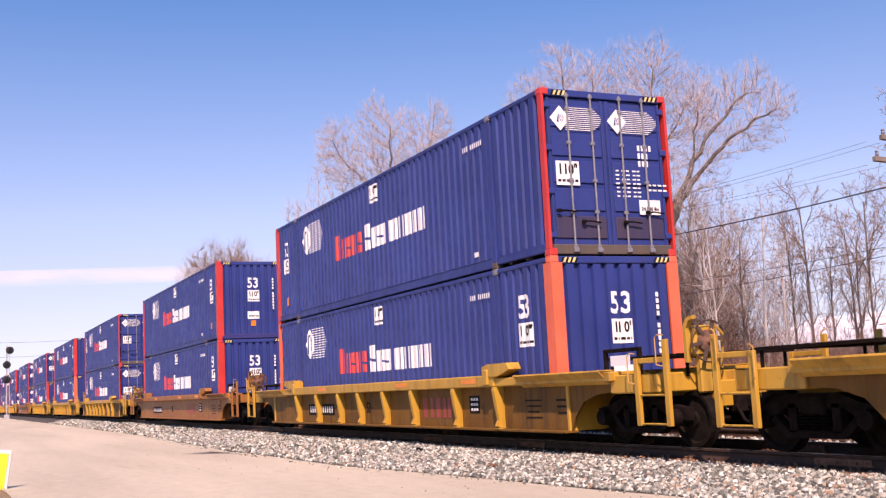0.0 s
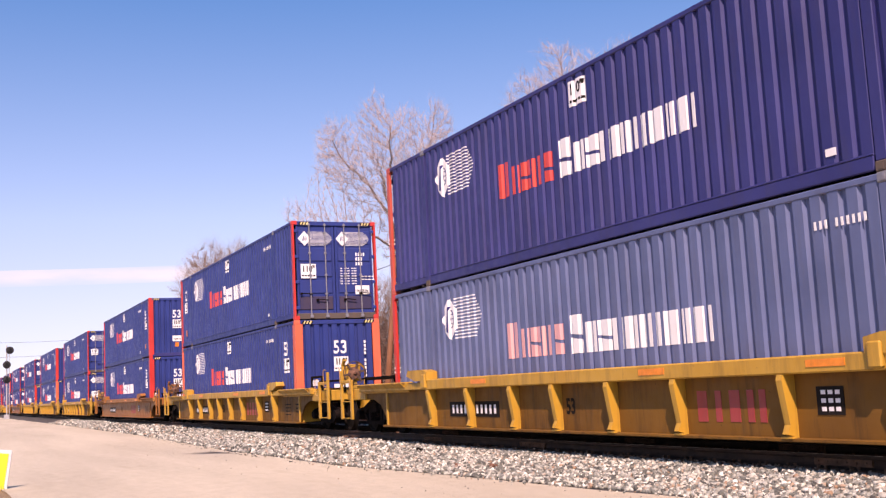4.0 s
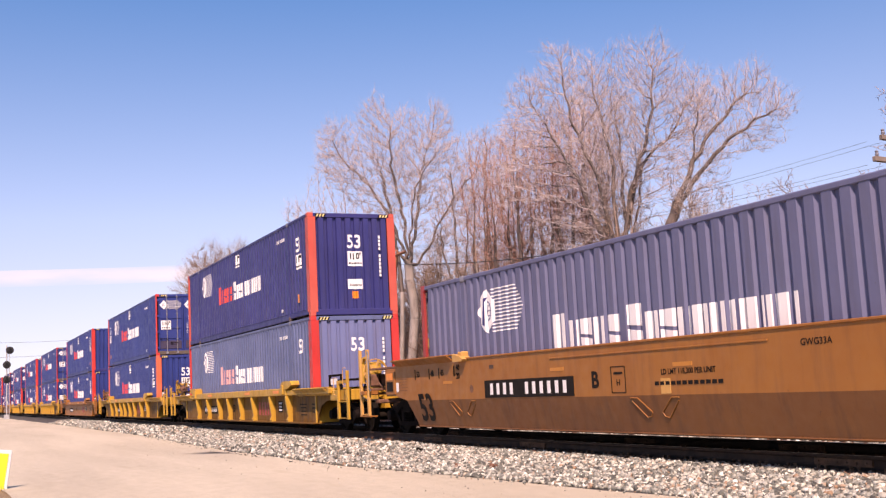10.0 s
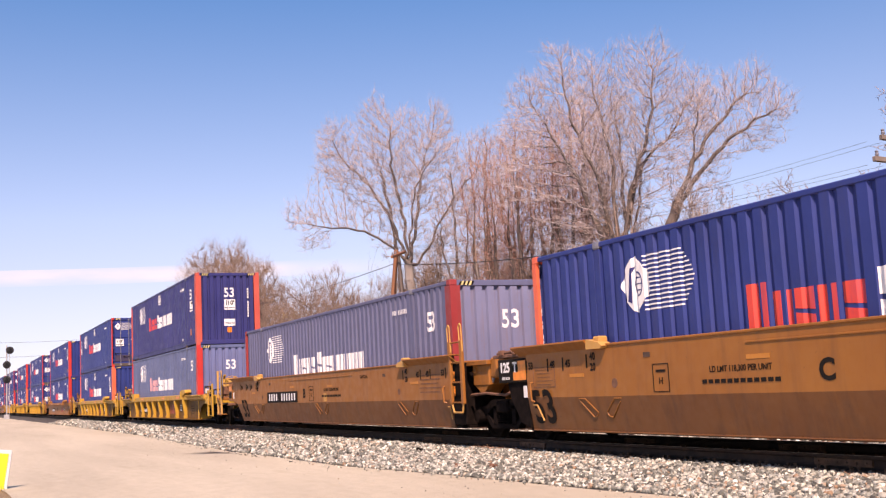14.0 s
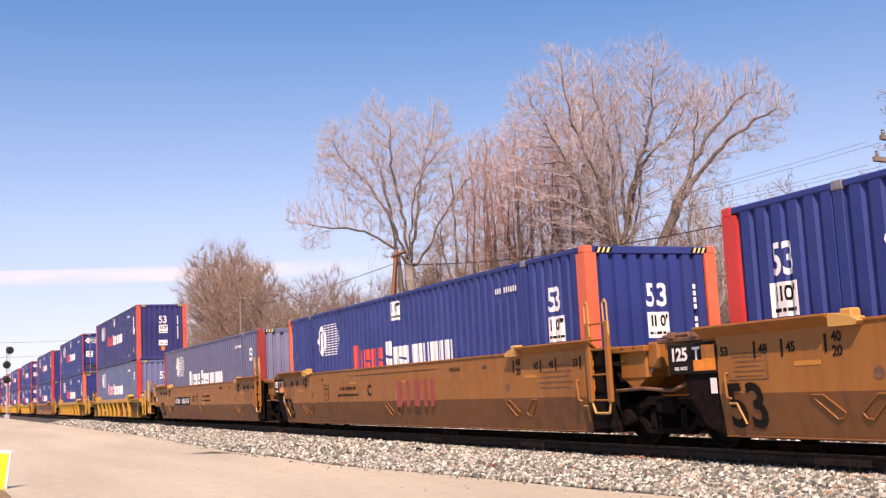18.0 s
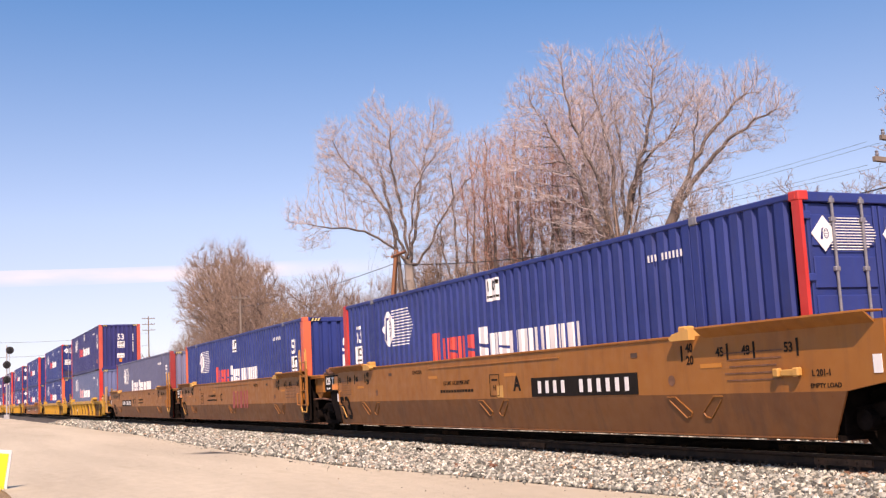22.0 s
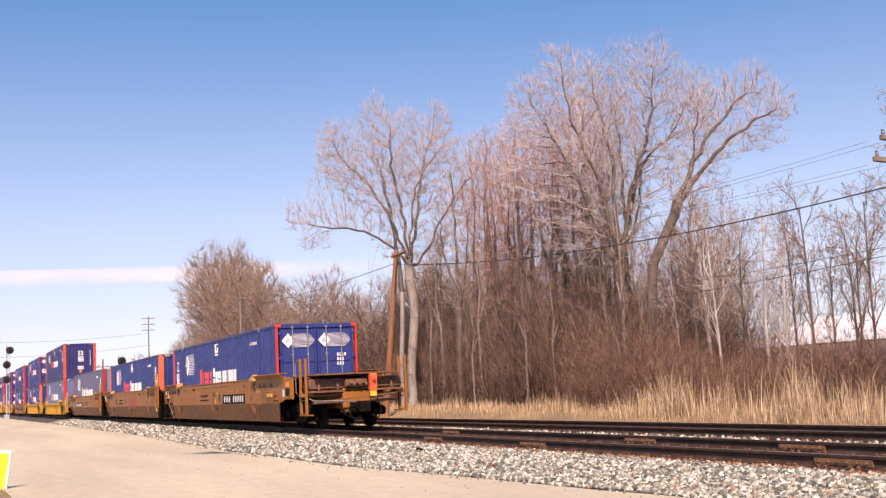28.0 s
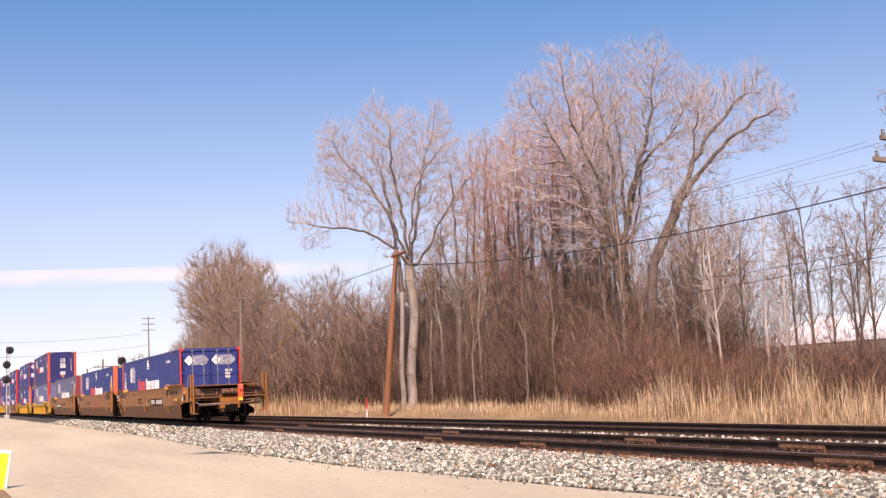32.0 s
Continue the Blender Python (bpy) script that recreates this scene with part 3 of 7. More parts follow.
def g_coupler():
    g = Geo().box(0, 0.55, -0.07, 0.07, 0.68, 0.86, 0.03)
    g.prism([(0.5, -0.13), (0.72, -0.16), (0.84, -0.05), (0.70, 0.02), (0.78, 0.12), (0.6, 0.15), (0.5, 0.1)], 0.62, 0.92, "z")
    g.box(-0.1, 0.12, -0.22, 0.22, 0.62, 0.92, 0.03)
    g.pipe([(0.1, -0.25, 0.75), (0.35, -0.32, 0.52), (0.6, -0.28, 0.42), (0.8, -0.18, 0.5)], 0.024, 7)
    return g


def ladder(car, x0, x1, z0, za, zb, y, rungs, step, mat, m, r=0.016):
    """A ladder: two flat uprights of their own heights, and rungs."""
    post = lambda h: shared(("ladder_upright", round(h, 2)), lambda: Geo().box(-0.05, 0.05, -0.03, 0.03, 0.0, h, 0.008), mat)
    w = part("ladder", post(za - z0), None, car, "", m @ Matrix.Translation((x0, y, z0)))
    part("upright", post(zb - z0), None, w, "", Matrix.Translation((x1 - x0, 0, 0)))
    for i in range(rungs):
        part("rung", shared(("rung", round(x1 - x0, 2)), lambda: Geo().rod((0, 0, 0), (x1 - x0, 0, 0), r, 6), mat), None, w, "", Matrix.Translation((0, 0, 0.03 + i * step)))
    return w


def g_grab(points, r=0.014):
    return Geo().pipe(points, r, 6)


# ---- yellow single-well cars ----
def g_yellow_sill():
    g = Geo()
    web = [(-9.9, 1.2), (-9.9, 1.02), (-9.3, 0.98), (-8.9, 0.86), (-8.62, 0.6), (-8.5, 0.38), (8.5, 0.38), (8.62, 0.6), (8.9, 0.86), (9.3, 0.98), (9.9, 1.02), (9.9, 1.2)]
    g.prism(web, -1.35, -1.31, "y")
    g.box(-8.5, 8.5, -1.47, -1.2, 0.345, 0.39, 0.008)
    return g


def g_yellow_chord():
    return Geo().box(-6.2, 6.2, -1.53, -1.31, 1.17, 1.39, 0.02).box(-9.9, -6.2, -1.50, -1.31, 1.17, 1.33, 0.02).box(6.2, 9.9, -1.50, -1.31, 1.17, 1.33, 0.02)


def g_rib():
    g = Geo().prism([(-1.35, 1.17), (-1.53, 1.17), (-1.55, 1.10), (-1.47, 0.55), (-1.52, 0.44), (-1.35, 0.39)], -0.05, 0.05, "x")
    return g.box(-0.09, 0.09, -1.50, -1.42, 0.385, 0.41)


def g_deck_lip():
    """A sloping flange along the end platform, with stiffeners under it."""
    g = Geo().prism([(-1.40, 1.17), (-1.60, 1.355), (-1.61, 1.335), (-1.40, 1.13)], 7.07, 9.75, "x")
    for x in (7.12, 7.95, 8.8, 9.7):
        g.prism([(-1.38, 1.15), (-1.59, 1.33), (-1.38, 1.33)], x - 0.012, x + 0.012, "x")
    return g.box(7.07, 9.75, -1.60, -1.30, 1.335, 1.36, 0.006)


def g_bracket():
    g = Geo().prism([(5.8, 1.36), (5.8, 1.55), (6.05, 1.60), (6.75, 1.60), (6.85, 1.48), (6.4, 1.36)], -1.55, -1.30, "y")
    return g.box(5.85, 6.05, -1.58, -1.5, 1.2, 1.5, 0.02)


def g_platform():
    g = Geo().box(8.45, 11.1, -0.42, 0.42, 0.72, 1.12, 0.02)
    g.box(8.2, 9.7, -1.40, 1.40, 1.27, 1.33, 0.01)
    g.box(9.75, 10.95, -1.40, -1.10, 0.98, 1.27, 0.02).box(9.75, 10.95, 1.10, 1.40, 0.98, 1.27, 0.02)
    g.box(10.75, 10.98, -1.40, 1.40, 0.98, 1.27, 0.02)
    for y in (-0.9, 0.9):
        g.box(8.3, 10.8, y - 0.06, y + 0.06, 1.05, 1.26, 0.01)
    return g


def g_walkway():
    g = Geo().box(9.0, 11.15, -0.95, 0.95, 1.50, 1.535)
    for i in range(12):
        g.box(9.02 + i * 0.18, 9.06 + i * 0.18, -0.95, 0.95, 1.535, 1.55)
    for x in (9.1, 11.0):
        for y in (-0.9, 0.9):
            g.rod((x, y, 1.2), (x, y, 1.5), 0.025)
    return g


def g_end_wall():
    return Geo().box(8.42, 8.5, -1.38, 1.38, 0.38, 1.3, 0.01)


def g_rim():
    """The bent rim of a brake wheel, facing the end of the car."""
    g = Geo()
    n, R = 26, 0.31
    for i in range(n):
        for j in range(6):
            a, b = 2 * math.pi * i / n, 2 * math.pi * j / 6
            g.v.append((0.013 * math.sin(b), (R + 0.013 * math.cos(b)) * math.cos(a), (R + 0.013 * math.cos(b)) * math.sin(a)))
    g.f = [(i * 6 + j, ((i + 1) % n) * 6 + j, ((i + 1) % n) * 6 + (j + 1) % 6, i * 6 + (j + 1) % 6) for i in range(n) for j in range(6)]
    return g


def g_spoke():
    return Geo().box(-0.03, -0.005, 0.1, 0.30, -0.03, 0.03, 0.004)


def g_hub():
    return Geo().lathe([(0.17, -0.05), (0.16, -0.02), (0.06, 0.01), (0.03, 0.05)], "x", 18)


def g_brake_stand():
    g = Geo().box(-0.28, -0.06, -0.20, 0.2, -0.22, 0.24, 0.04)
    g.box(-0.22, -0.10, -0.10, 0.10, -0.75, -0.2, 0.02).pipe([(-0.15, 0.16, 0.3), (-0.1, 0.33, 0.1), (-0.14, 0.3, -0.4)], 0.02)
    g.prism([(-0.2, -0.3), (-0.2, 0.22), (-0.1, 0.36), (0.02, 0.38), (0.02, 0.33), (-0.06, 0.31), (-0.13, 0.2), (-0.13, -0.3)], -0.30, -0.22, "y")
    return g


def bars_row(n, w, h, pitch, gap_at=None, gap=0.0):
    return tuple((i * pitch + (gap if gap_at is not None and i >= gap_at else 0), 0, w, h) for i in range(n))


def yellow_car(s, mat, label, wheel_at_rear=True):
    c = thing("well_car", label, "railway car", "cars of the train")
    far = Matrix.Rotation(math.pi, 4, "Z")
    for m in (Matrix.Identity(4), far):
        part("side_sill", shared("yellow_sill", g_yellow_sill, GRIMY_SHADED if mat is YELLOW else mat), None, c, "", m)
        part("top_chord", shared("yellow_chord", g_yellow_chord, mat), None, c, "", m)
        for x in () if mat is OCHRE else (-5.84, -4.07, -2.33, -0.89, 0.73, 2.36, 4.45, 6.2):
            part("rib", shared("yellow_rib", g_rib, mat), None, c, "", m @ Matrix.Translation((x, 0, 0)))
        for k in (1, -1):
            e = m @ (Matrix.Identity(4) if k == 1 else Matrix.Diagonal((-1, 1, 1, 1)))
            key = "" if k == 1 else "_front"
            mk = (lambda f: f()) if k == 1 else (lambda f: flipped(f()))
            part("deck_lip", shared("yellow_deck_lip" + key, lambda: mk(g_deck_lip), mat), None, c, "", m)
            ladder(c, 10.55 * k, 11.25 * k, 0.5, 1.5, 1.75, -1.45, 2, 0.42, mat, m)
            for gx, gz in ((10.47, 1.12), (11.17, 1.36)):
                part("grab_rail", shared(("yellow_grab" + key, gx), lambda: mk(lambda: g_grab([(gx + 0.06, -1.49, gz), (gx - 0.04, -1.53, gz + 0.03), (gx - 0.04, -1.53, gz + 0.42), (gx + 0.02, -1.53, gz + 0.46), (gx + 0.1, -1.49, gz + 0.45)], 0.009)), PALE_PATCH), None, c, "thin pale grab rail", m)
            part("ladder_top", shared("yellow_ladder_top" + key, lambda: mk(lambda: Geo().box(10.55, 11.25, -1.47, -1.43, 1.42, 1.5, 0.008)), mat), None, c, "", m)
        part("clamp_box", shared("yellow_bracket", g_bracket, mat), None, c, "", m)
        part("clamp_box", shared("yellow_bracket_front", lambda: flipped(g_bracket()), mat), None, c, "", m)
        near = lambda x, z: m @ Matrix.Translation((x, -1.354, z))
        p = part("number_board", shared(("number_board", 2.1), lambda: g_plate(2.1, 0.30), BLACK), None, c, "black number board", near(-4.1, 0.75))
        bar_row(bars_row(10, 0.075, 0.17, 0.18, 4, 0.15), WHITE, p, Matrix.Translation((-0.88, -0.006, 0)))
        part("number", words("53", 0.36, BLACK, 0.8, 0.01), None, c, "", near(-0.58, 0.78))
        part("painted_mark", shared("yellow_mark", lambda: g_bars(MARK_BARS), MAROON), None, c, "dull red mark", near(3.3, 0.78))
        part("stencil", shared("stencil_block", lambda: g_bars(STENCIL), BLACK), None, c, "", near(7.3, 0.9))
        q = part("data_panel", shared(("data_panel", 0.4), lambda: g_plate(0.42, 0.34), BLACK), None, c, "black data panel", near(5.05, 0.84))
        part("writing", shared("panel_bars", lambda: g_bars(PANEL), WHITE), None, q, "", Matrix.Translation((0, -0.006, 0)))
        for x in (-3.5, 1.9, 5.2):
            part("reflector", shared(("reflector", 0.5), lambda: g_plate(0.6, 0.09), ORANGE), None, c, "orange reflector", m @ Matrix.Translation((x, -1.534, 1.29)))
    for k in (1, -1):
        key = "" if k == 1 else "_front"
        mk = (lambda f: f()) if k == 1 else (lambda f: flipped(f()))
        part("end_platform", shared("yellow_platform" + key, lambda: mk(g_platform), mat), None, c)
        part("walkway", shared("yellow_walkway" + key, lambda: mk(g_walkway), IRON), None, c, "dark grated walkway")
        part("end_bulkhead", shared("yellow_end_wall" + key, lambda: mk(g_end_wall), mat), None, c)
        part("coupler", shared("coupler", g_coupler, IRON), None, c, "", Matrix.Rotation(0 if k == 1 else math.pi, 4, "Z") @ Matrix.Translation((11.1, 0, 0)))
        truck(c, 10.0 * k)
    f = part("step_frame", shared("step_frame", lambda: Geo().box(9.55, 10.50, -1.36, -1.30, 1.62, 1.68, 0.01).box(9.55, 9.62, -1.36, -1.30, 1.33, 1.62, 0.01).box(10.43, 10.50, -1.36, -1.30, 1.20, 1.62, 0.01), IRON), None, c, "black step frame")
    part("service_plate", shared(("service_plate", 0.6), lambda: g_plate(0.5, 0.16), WHITE), None, f, "white plate", Matrix.Translation((10.02, -1.37, 1.49)))
    if wheel_at_rear:
        w = part("brake_stand", shared("brake_stand", g_brake_stand, mat), None, c, "", Matrix.Translation((11.30, -0.72, 1.70)))
        part("hand_wheel", shared("wheel_rim", g_rim, PALE_PATCH if s == 0.115 else DULL), None, w)
        part("hub", shared("wheel_hub", g_hub, YELLOW if s == 0.115 else RUST), None, w, "dished hub plate")
        for i in range(6):
            part("spoke", shared("wheel_spoke", g_spoke, PALE_PATCH if s == 0.115 else DULL), None, w, "", Matrix.Rotation(2 * math.pi * i / 6 + 0.2, 4, "X"))
    part("well_floor", shared("well_floor", lambda: Geo().box(-8.4, 8.4, -1.3, 1.3, 0.36, 0.42), IRON), None, c)
    c.scale.z = LOW
    ROLLING.append((c, s, RAIL * (1 - LOW), 0))
    return c


def flipped(g):
    g.v = [(-x, y, z) for x, y, z in g.v]
    return g


MARK_BARS = ((-0.55, 0, 0.20, 0.42), (-0.22, 0, 0.12, 0.42), (0.10, 0, 0.20, 0.42), (0.40, 0, 0.12, 0.42), (0.62, 0, 0.12, 0.42))
STENCIL = tuple((0.02 * (r % 2), -0.1 * r, 0.55 - 0.08 * (r % 3), 0.026) for r in range(4)) + tuple((0.95 + 0.02 * r, -0.11 * r, 0.36, 0.035) for r in range(3))
PANEL = tuple((0.11 * c - 0.1, 0.1 - 0.1 * r, 0.07, 0.05) for r in range(3) for c in range(3))


# ---- ochre articulated well units ----
SHORT, LONG = 8.2, 9.3  # where a side ends: at a shared truck, at a platform


def g_ochre_sill(front, rear):
    """Tall side of the well from -front to rear: upright above, folded inwards below the knee."""
    g = Geo()
    up = [(-front, 1.75), (-front, 1.05 if front == LONG else 0.95), (-8.7 if front == LONG else -front, 0.95),
          (8.7 if rear == LONG else rear, 0.95), (rear, 1.05 if rear == LONG else 0.95), (rear, 1.75)]
    g.prism([p for i, p in enumerate(up) if i == 0 or p != up[i - 1]], -1.45, -1.40, "y")
    return g


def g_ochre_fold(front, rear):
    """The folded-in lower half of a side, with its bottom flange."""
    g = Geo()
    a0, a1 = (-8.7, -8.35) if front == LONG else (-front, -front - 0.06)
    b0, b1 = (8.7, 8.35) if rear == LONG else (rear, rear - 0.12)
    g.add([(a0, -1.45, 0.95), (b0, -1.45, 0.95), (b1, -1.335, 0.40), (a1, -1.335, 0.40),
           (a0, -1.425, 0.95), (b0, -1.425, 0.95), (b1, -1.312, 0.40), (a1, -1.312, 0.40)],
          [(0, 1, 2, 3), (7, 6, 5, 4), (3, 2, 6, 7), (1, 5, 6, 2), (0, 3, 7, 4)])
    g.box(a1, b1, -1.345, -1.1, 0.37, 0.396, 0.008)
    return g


def g_ochre_cap():
    return Geo().box(-5.9, 6.0, -1.47, -1.30, 1.735, 1.775, 0.01).box(-2.6, 2.6, -1.465, -1.44, 1.60, 1.625, 0.005)


def g_ochre_lip(full):
    """A thin wing over the end of the well, sloping up and out."""
    a, b = (6.3, 9.18) if full else (6.12, 8.48)
    g = Geo().prism([(-1.42, 1.715), (-1.60, 1.855), (-1.605, 1.835), (-1.42, 1.685)], a, b, "x")
    g.box(a, b, -1.60, -1.30, 1.835, 1.86, 0.006)
    for i in range(3):
        x = a + 0.5 + i * (b - a - 0.8) / 2
        g.prism([(-1.44, 1.70), (-1.58, 1.84), (-1.44, 1.84)], x - 0.01, x + 0.01, "x")
    return g


def g_wing_block():
    """The clamp at the inner end of a wing."""
    return Geo().prism([(5.68, 1.74), (5.78, 1.80), (6.12, 1.86), (6.12, 1.70), (5.72, 1.70)], -1.56, -1.36, "y").box(5.82, 6.0, -1.50, -1.34, 1.76, 1.90, 0.02)


def g_pocket(s):
    """A slanted outline of a gusset welded on the lower side."""
    pts = [(0.58 * s, 0.915), (0.40 * s, 0.915), (0.12 * s, 0.70), (0.16 * s, 0.64), (0.26 * s, 0.62), (0.55 * s, 0.87)]
    return Geo().pipe([(x, -1.45 + 0.209 * (0.95 - z) - 0.006, z) for x, z in pts], 0.010, 5)


def g_ochre_end(full):
    """End frame: deck plate, centre sill and side boxes. full: a platform over a whole truck."""
    g = Geo()
    top = 11.4 if full else 9.35
    g.box(8.2, 9.3 if full else 8.55, -1.40, 1.40, 1.66, 1.72, 0.01)
    g.box(8.3, top, -0.40, 0.40, 0.72, 1.3, 0.03)
    if full:
        g.box(9.3, 9.95, -1.42, -1.36, 1.05, 1.68, 0.01).box(9.3, 9.95, 1.36, 1.42, 1.05, 1.68, 0.01)
        g.box(9.3, 11.2, -0.95, -0.80, 1.2, 1.60, 0.02).box(9.3, 11.2, 0.80, 0.95, 1.2, 1.60, 0.02)
        g.box(11.0, 11.3, -1.55, -1.2, 1.1, 1.2, 0.01).box(11.0, 11.3, 1.2, 1.55, 1.1, 1.2, 0.01)
    else:
        g.box(8.5, 9.75, -0.55, 0.55, 1.25, 1.62, 0.04)
        g.rod((9.6, 0, 0.7), (9.6, 0, 1.3), 0.3, 16)
        g.box(8.4, 9.5, -1.30, -1.20, 1.60, 1.70, 0.015).box(8.4, 9.5, 1.20, 1.30, 1.60, 1.70, 0.015)
        for x in (8.62, 8.9, 9.2):
            g.box(x, x + 0.06, -1.30, 1.30, 1.64, 1.69, 0.008)
    return g


def g_end_beam():
    """The rusty cross beam at the open end, with brackets and a chain box."""
    g = Geo().box(11.1, 11.32, -1.38, 1.38, 1.30, 1.60, 0.03).box(11.05, 11.4, -1.40, 1.40, 1.20, 1.26, 0.01)
    for y in (-1.1, -0.55, 0.5, 1.05):
        g.prism([(11.1, 1.3), (11.42, 1.28), (11.42, 1.36), (11.32, 1.62), (11.1, 1.62)], y - 0.03, y + 0.03, "y")
    g.box(11.3, 11.5, -0.35, 0.3, 1.32, 1.56, 0.03)
    for i in range(7):
        g.lathe([(0.02, 0), (0.045, 0.02), (0.045, 0.05), (0.02, 0.07)], "x", 8, (11.5, -0.3 + i * 0.09, 1.40 + 0.05 * (i % 2)))
    g.box(10.9, 11.35, -0.35, 0.35, 0.60, 1.0, 0.03).box(11.0, 11.25, -1.2, 1.2, 0.88, 0.98, 0.02)
    g.rod((11.2, -1.3, 1.12), (11.2, 1.3, 1.12), 0.03).rod((11.38, -0.9, 0.95), (11.38, 1.2, 1.1), 0.025)
    for s in (-1, 1):
        g.rod((11.3, 1.35 * s, 1.65), (11.0, 1.0 * s, 1.2), 0.03)
    return g


def g_ochre_walk():
    g = Geo().box(9.3, 11.6, -1.25, 1.25, 1.70, 1.73)
    for i in range(14):
        g.box(9.32 + i * 0.165, 9.36 + i * 0.165, -1.25, 1.25, 1.73, 1.75)
    return g


def ochre_unit(s, letter, front_full, rear_full, label, mark=False):
    c = thing("well_car", label, "railway car", "cars of the train")
    far = Matrix.Rotation(math.pi, 4, "Z")
    for m in (Matrix.Identity(4), far):
        ends = (LONG if front_full else SHORT, LONG if rear_full else SHORT)
        if m != Matrix.Identity(4):
            ends = ends[::-1]
        part("side_sill", shared(("ochre_sill", *ends), lambda: g_ochre_sill(*ends), OCHRE), None, c, "", m)
        part("lower_side", shared(("ochre_fold", *ends), lambda: g_ochre_fold(*ends), OCHRE_SHADED), None, c, "grimy folded lower side with its shade in the paint", m)
        part("top_cap", shared("ochre_cap", g_ochre_cap, OCHRE), None, c, "", m)
        for x in (-6.0, 0.2, 6.0):
            for side in (-1, 1):
                part("gusset", shared(("ochre_pocket", side), lambda: g_pocket(side), OCHRE), None, c, "", m @ Matrix.Translation((x, 0, 0)))
        for k in (1, -1):
            key = "" if k == 1 else "_front"
            mk = (lambda f: f()) if k == 1 else (lambda f: flipped(f()))
            whole = ends[(1 + k) // 2] == LONG
            part("wing", shared(("ochre_lip" + key, whole), lambda: mk(lambda: g_ochre_lip(whole)), OCHRE), None, c, "", m)
            part("clamp_box", shared("ochre_block" + key, lambda: mk(g_wing_block), PALE_PATCH), None, c, "pale ochre clamp", m)
        at = lambda x, z, d=0.0: m @ Matrix.Translation((x, -1.454 - d, z))
        sgn = -1
        part("number", words("53", 0.82, BLACK, 0.9, 0.018), None, c, "", m @ Matrix.Translation((-7.72, -1.418, 0.76)) @ Matrix.Rotation(radians(11.8), 4, "X"))
        bx = -3.45 if letter == "B" else 3.2
        if not mark:
            p = part("number_board", shared(("number_board", 3.1), lambda: g_plate(3.1, 0.33), BLACK), None, c, "black number board", at(bx, 1.13))
            bar_row(bars_row(10, 0.10, 0.21, 0.25, 4, 0.3), WHITE, p, Matrix.Translation((-1.27, -0.006, 0)))
        else:
            part("painted_mark", shared("ochre_mark", lambda: g_bars(tuple((1.5 * x, 1.4 * z, 1.45 * w, 1.4 * h) for x, z, w, h in MARK_BARS)), MAROON), None, c, "dull red mark", at(1.38, 1.11))
        part("unit_letter", words(letter, 0.36, BLACK, 1.0, 0.012), None, c, "", at({"B": -1.28, "C": -1.27, "A": 1.14}[letter], 1.2))
        lx = {"B": 1.0, "C": -2.75, "A": -1.3}[letter]
        part("writing", words("LD LMT 118,300 PER UNIT", 0.115, BLACK, 0.9, 0.001), None, c, "", at(lx, 1.28))
        part("writing", shared("fine_row", lambda: g_bars(bars_row(12, 0.09, 0.055, 0.125)), BLACK), None, c, "", at(lx - 0.7, 1.12))
        q = part("stencil_frame", shared("stencil_frame", lambda: g_bars(((0, 0.2, 0.36, 0.012), (0, -0.2, 0.36, 0.012), (-0.18, 0, 0.012, 0.4), (0.18, 0, 0.012, 0.4))), BLACK), None, c, "", at(lx + (-1.65 if letter != "A" else 1.6), 1.2))
        part("writing", words("H", 0.14, BLACK), None, q, "", Matrix.Translation((0, -0.002, -0.05)))
        part("writing", shared("panel_line", lambda: g_bars(((0, 0.1, 0.22, 0.035),)), BLACK), None, q, "")
        part("writing", words("GWG33A", 0.12, BLACK), None, c, "", at(-3.2 if letter == "A" else 3.4, 1.55))
        for e in (1, -1):
            marks = (8.0, 7.25, 6.75, 5.98) if e > 0 else (8.2, 7.48, 7.0, 6.12)
            for t, x in zip(("53", "48", "45"), marks):
                part("writing", words(t, 0.17, BLACK, 0.9, 0.004), None, c, "", at(e * x + (0.15 if e < 0 else -0.15), 1.50))
                part("tick", shared(("tick", 0.2), lambda: g_plate(0.03, 0.22), BLACK), None, c, "", at(e * x, 1.50))
            part("writing", words("40\n20", 0.17, BLACK, 0.9, 0.004), None, c, "", at(e * marks[3], 1.50))
            part("tick", shared(("tick", 0.2), lambda: g_plate(0.03, 0.22), BLACK), None, c, "", at(e * marks[3] - 0.17, 1.52))
            part("writing", shared("round_mark", lambda: Geo().lathe([(0.075, -0.002), (0.075, 0.002)], "y", 18), RUST), None, c, "", at(e * 5.55, 1.15))
            part("placard", shared(("placard", 0.3), lambda: g_plate(0.16, 0.07), DULL), None, c, "", at(e * 4.7, 1.55))
        part("writing", shared("note_block", lambda: g_bars(NOTE), RUST), None, c, "", at(7.2, 1.30))
        part("writing", shared("note_block_small", lambda: g_bars(tuple((x * 0.6, z * 0.7, w * 0.5, 0.009) for x, z, w, h in NOTE)), RUST), None, c, "", at(-8.9 if ends[0] == LONG else -7.62, 1.30))
        if ends[0] == SHORT:
            part("notice_frame", shared("notice_frame", lambda: g_bars(((0, 0.17, 0.70, 0.012), (0, -0.17, 0.70, 0.012), (-0.35, 0, 0.012, 0.35), (0.35, 0, 0.012, 0.35))), RUST), None, c, "", at(-7.62, 1.30))
            part("grab_iron", shared("corner_grab", lambda: g_grab([(-8.02, -1.45, 1.22), (-8.02, -1.50, 1.20), (-8.0, -1.50, 0.90), (-7.98, -1.45, 0.88)], 0.018), OCHRE), None, c, "", m)
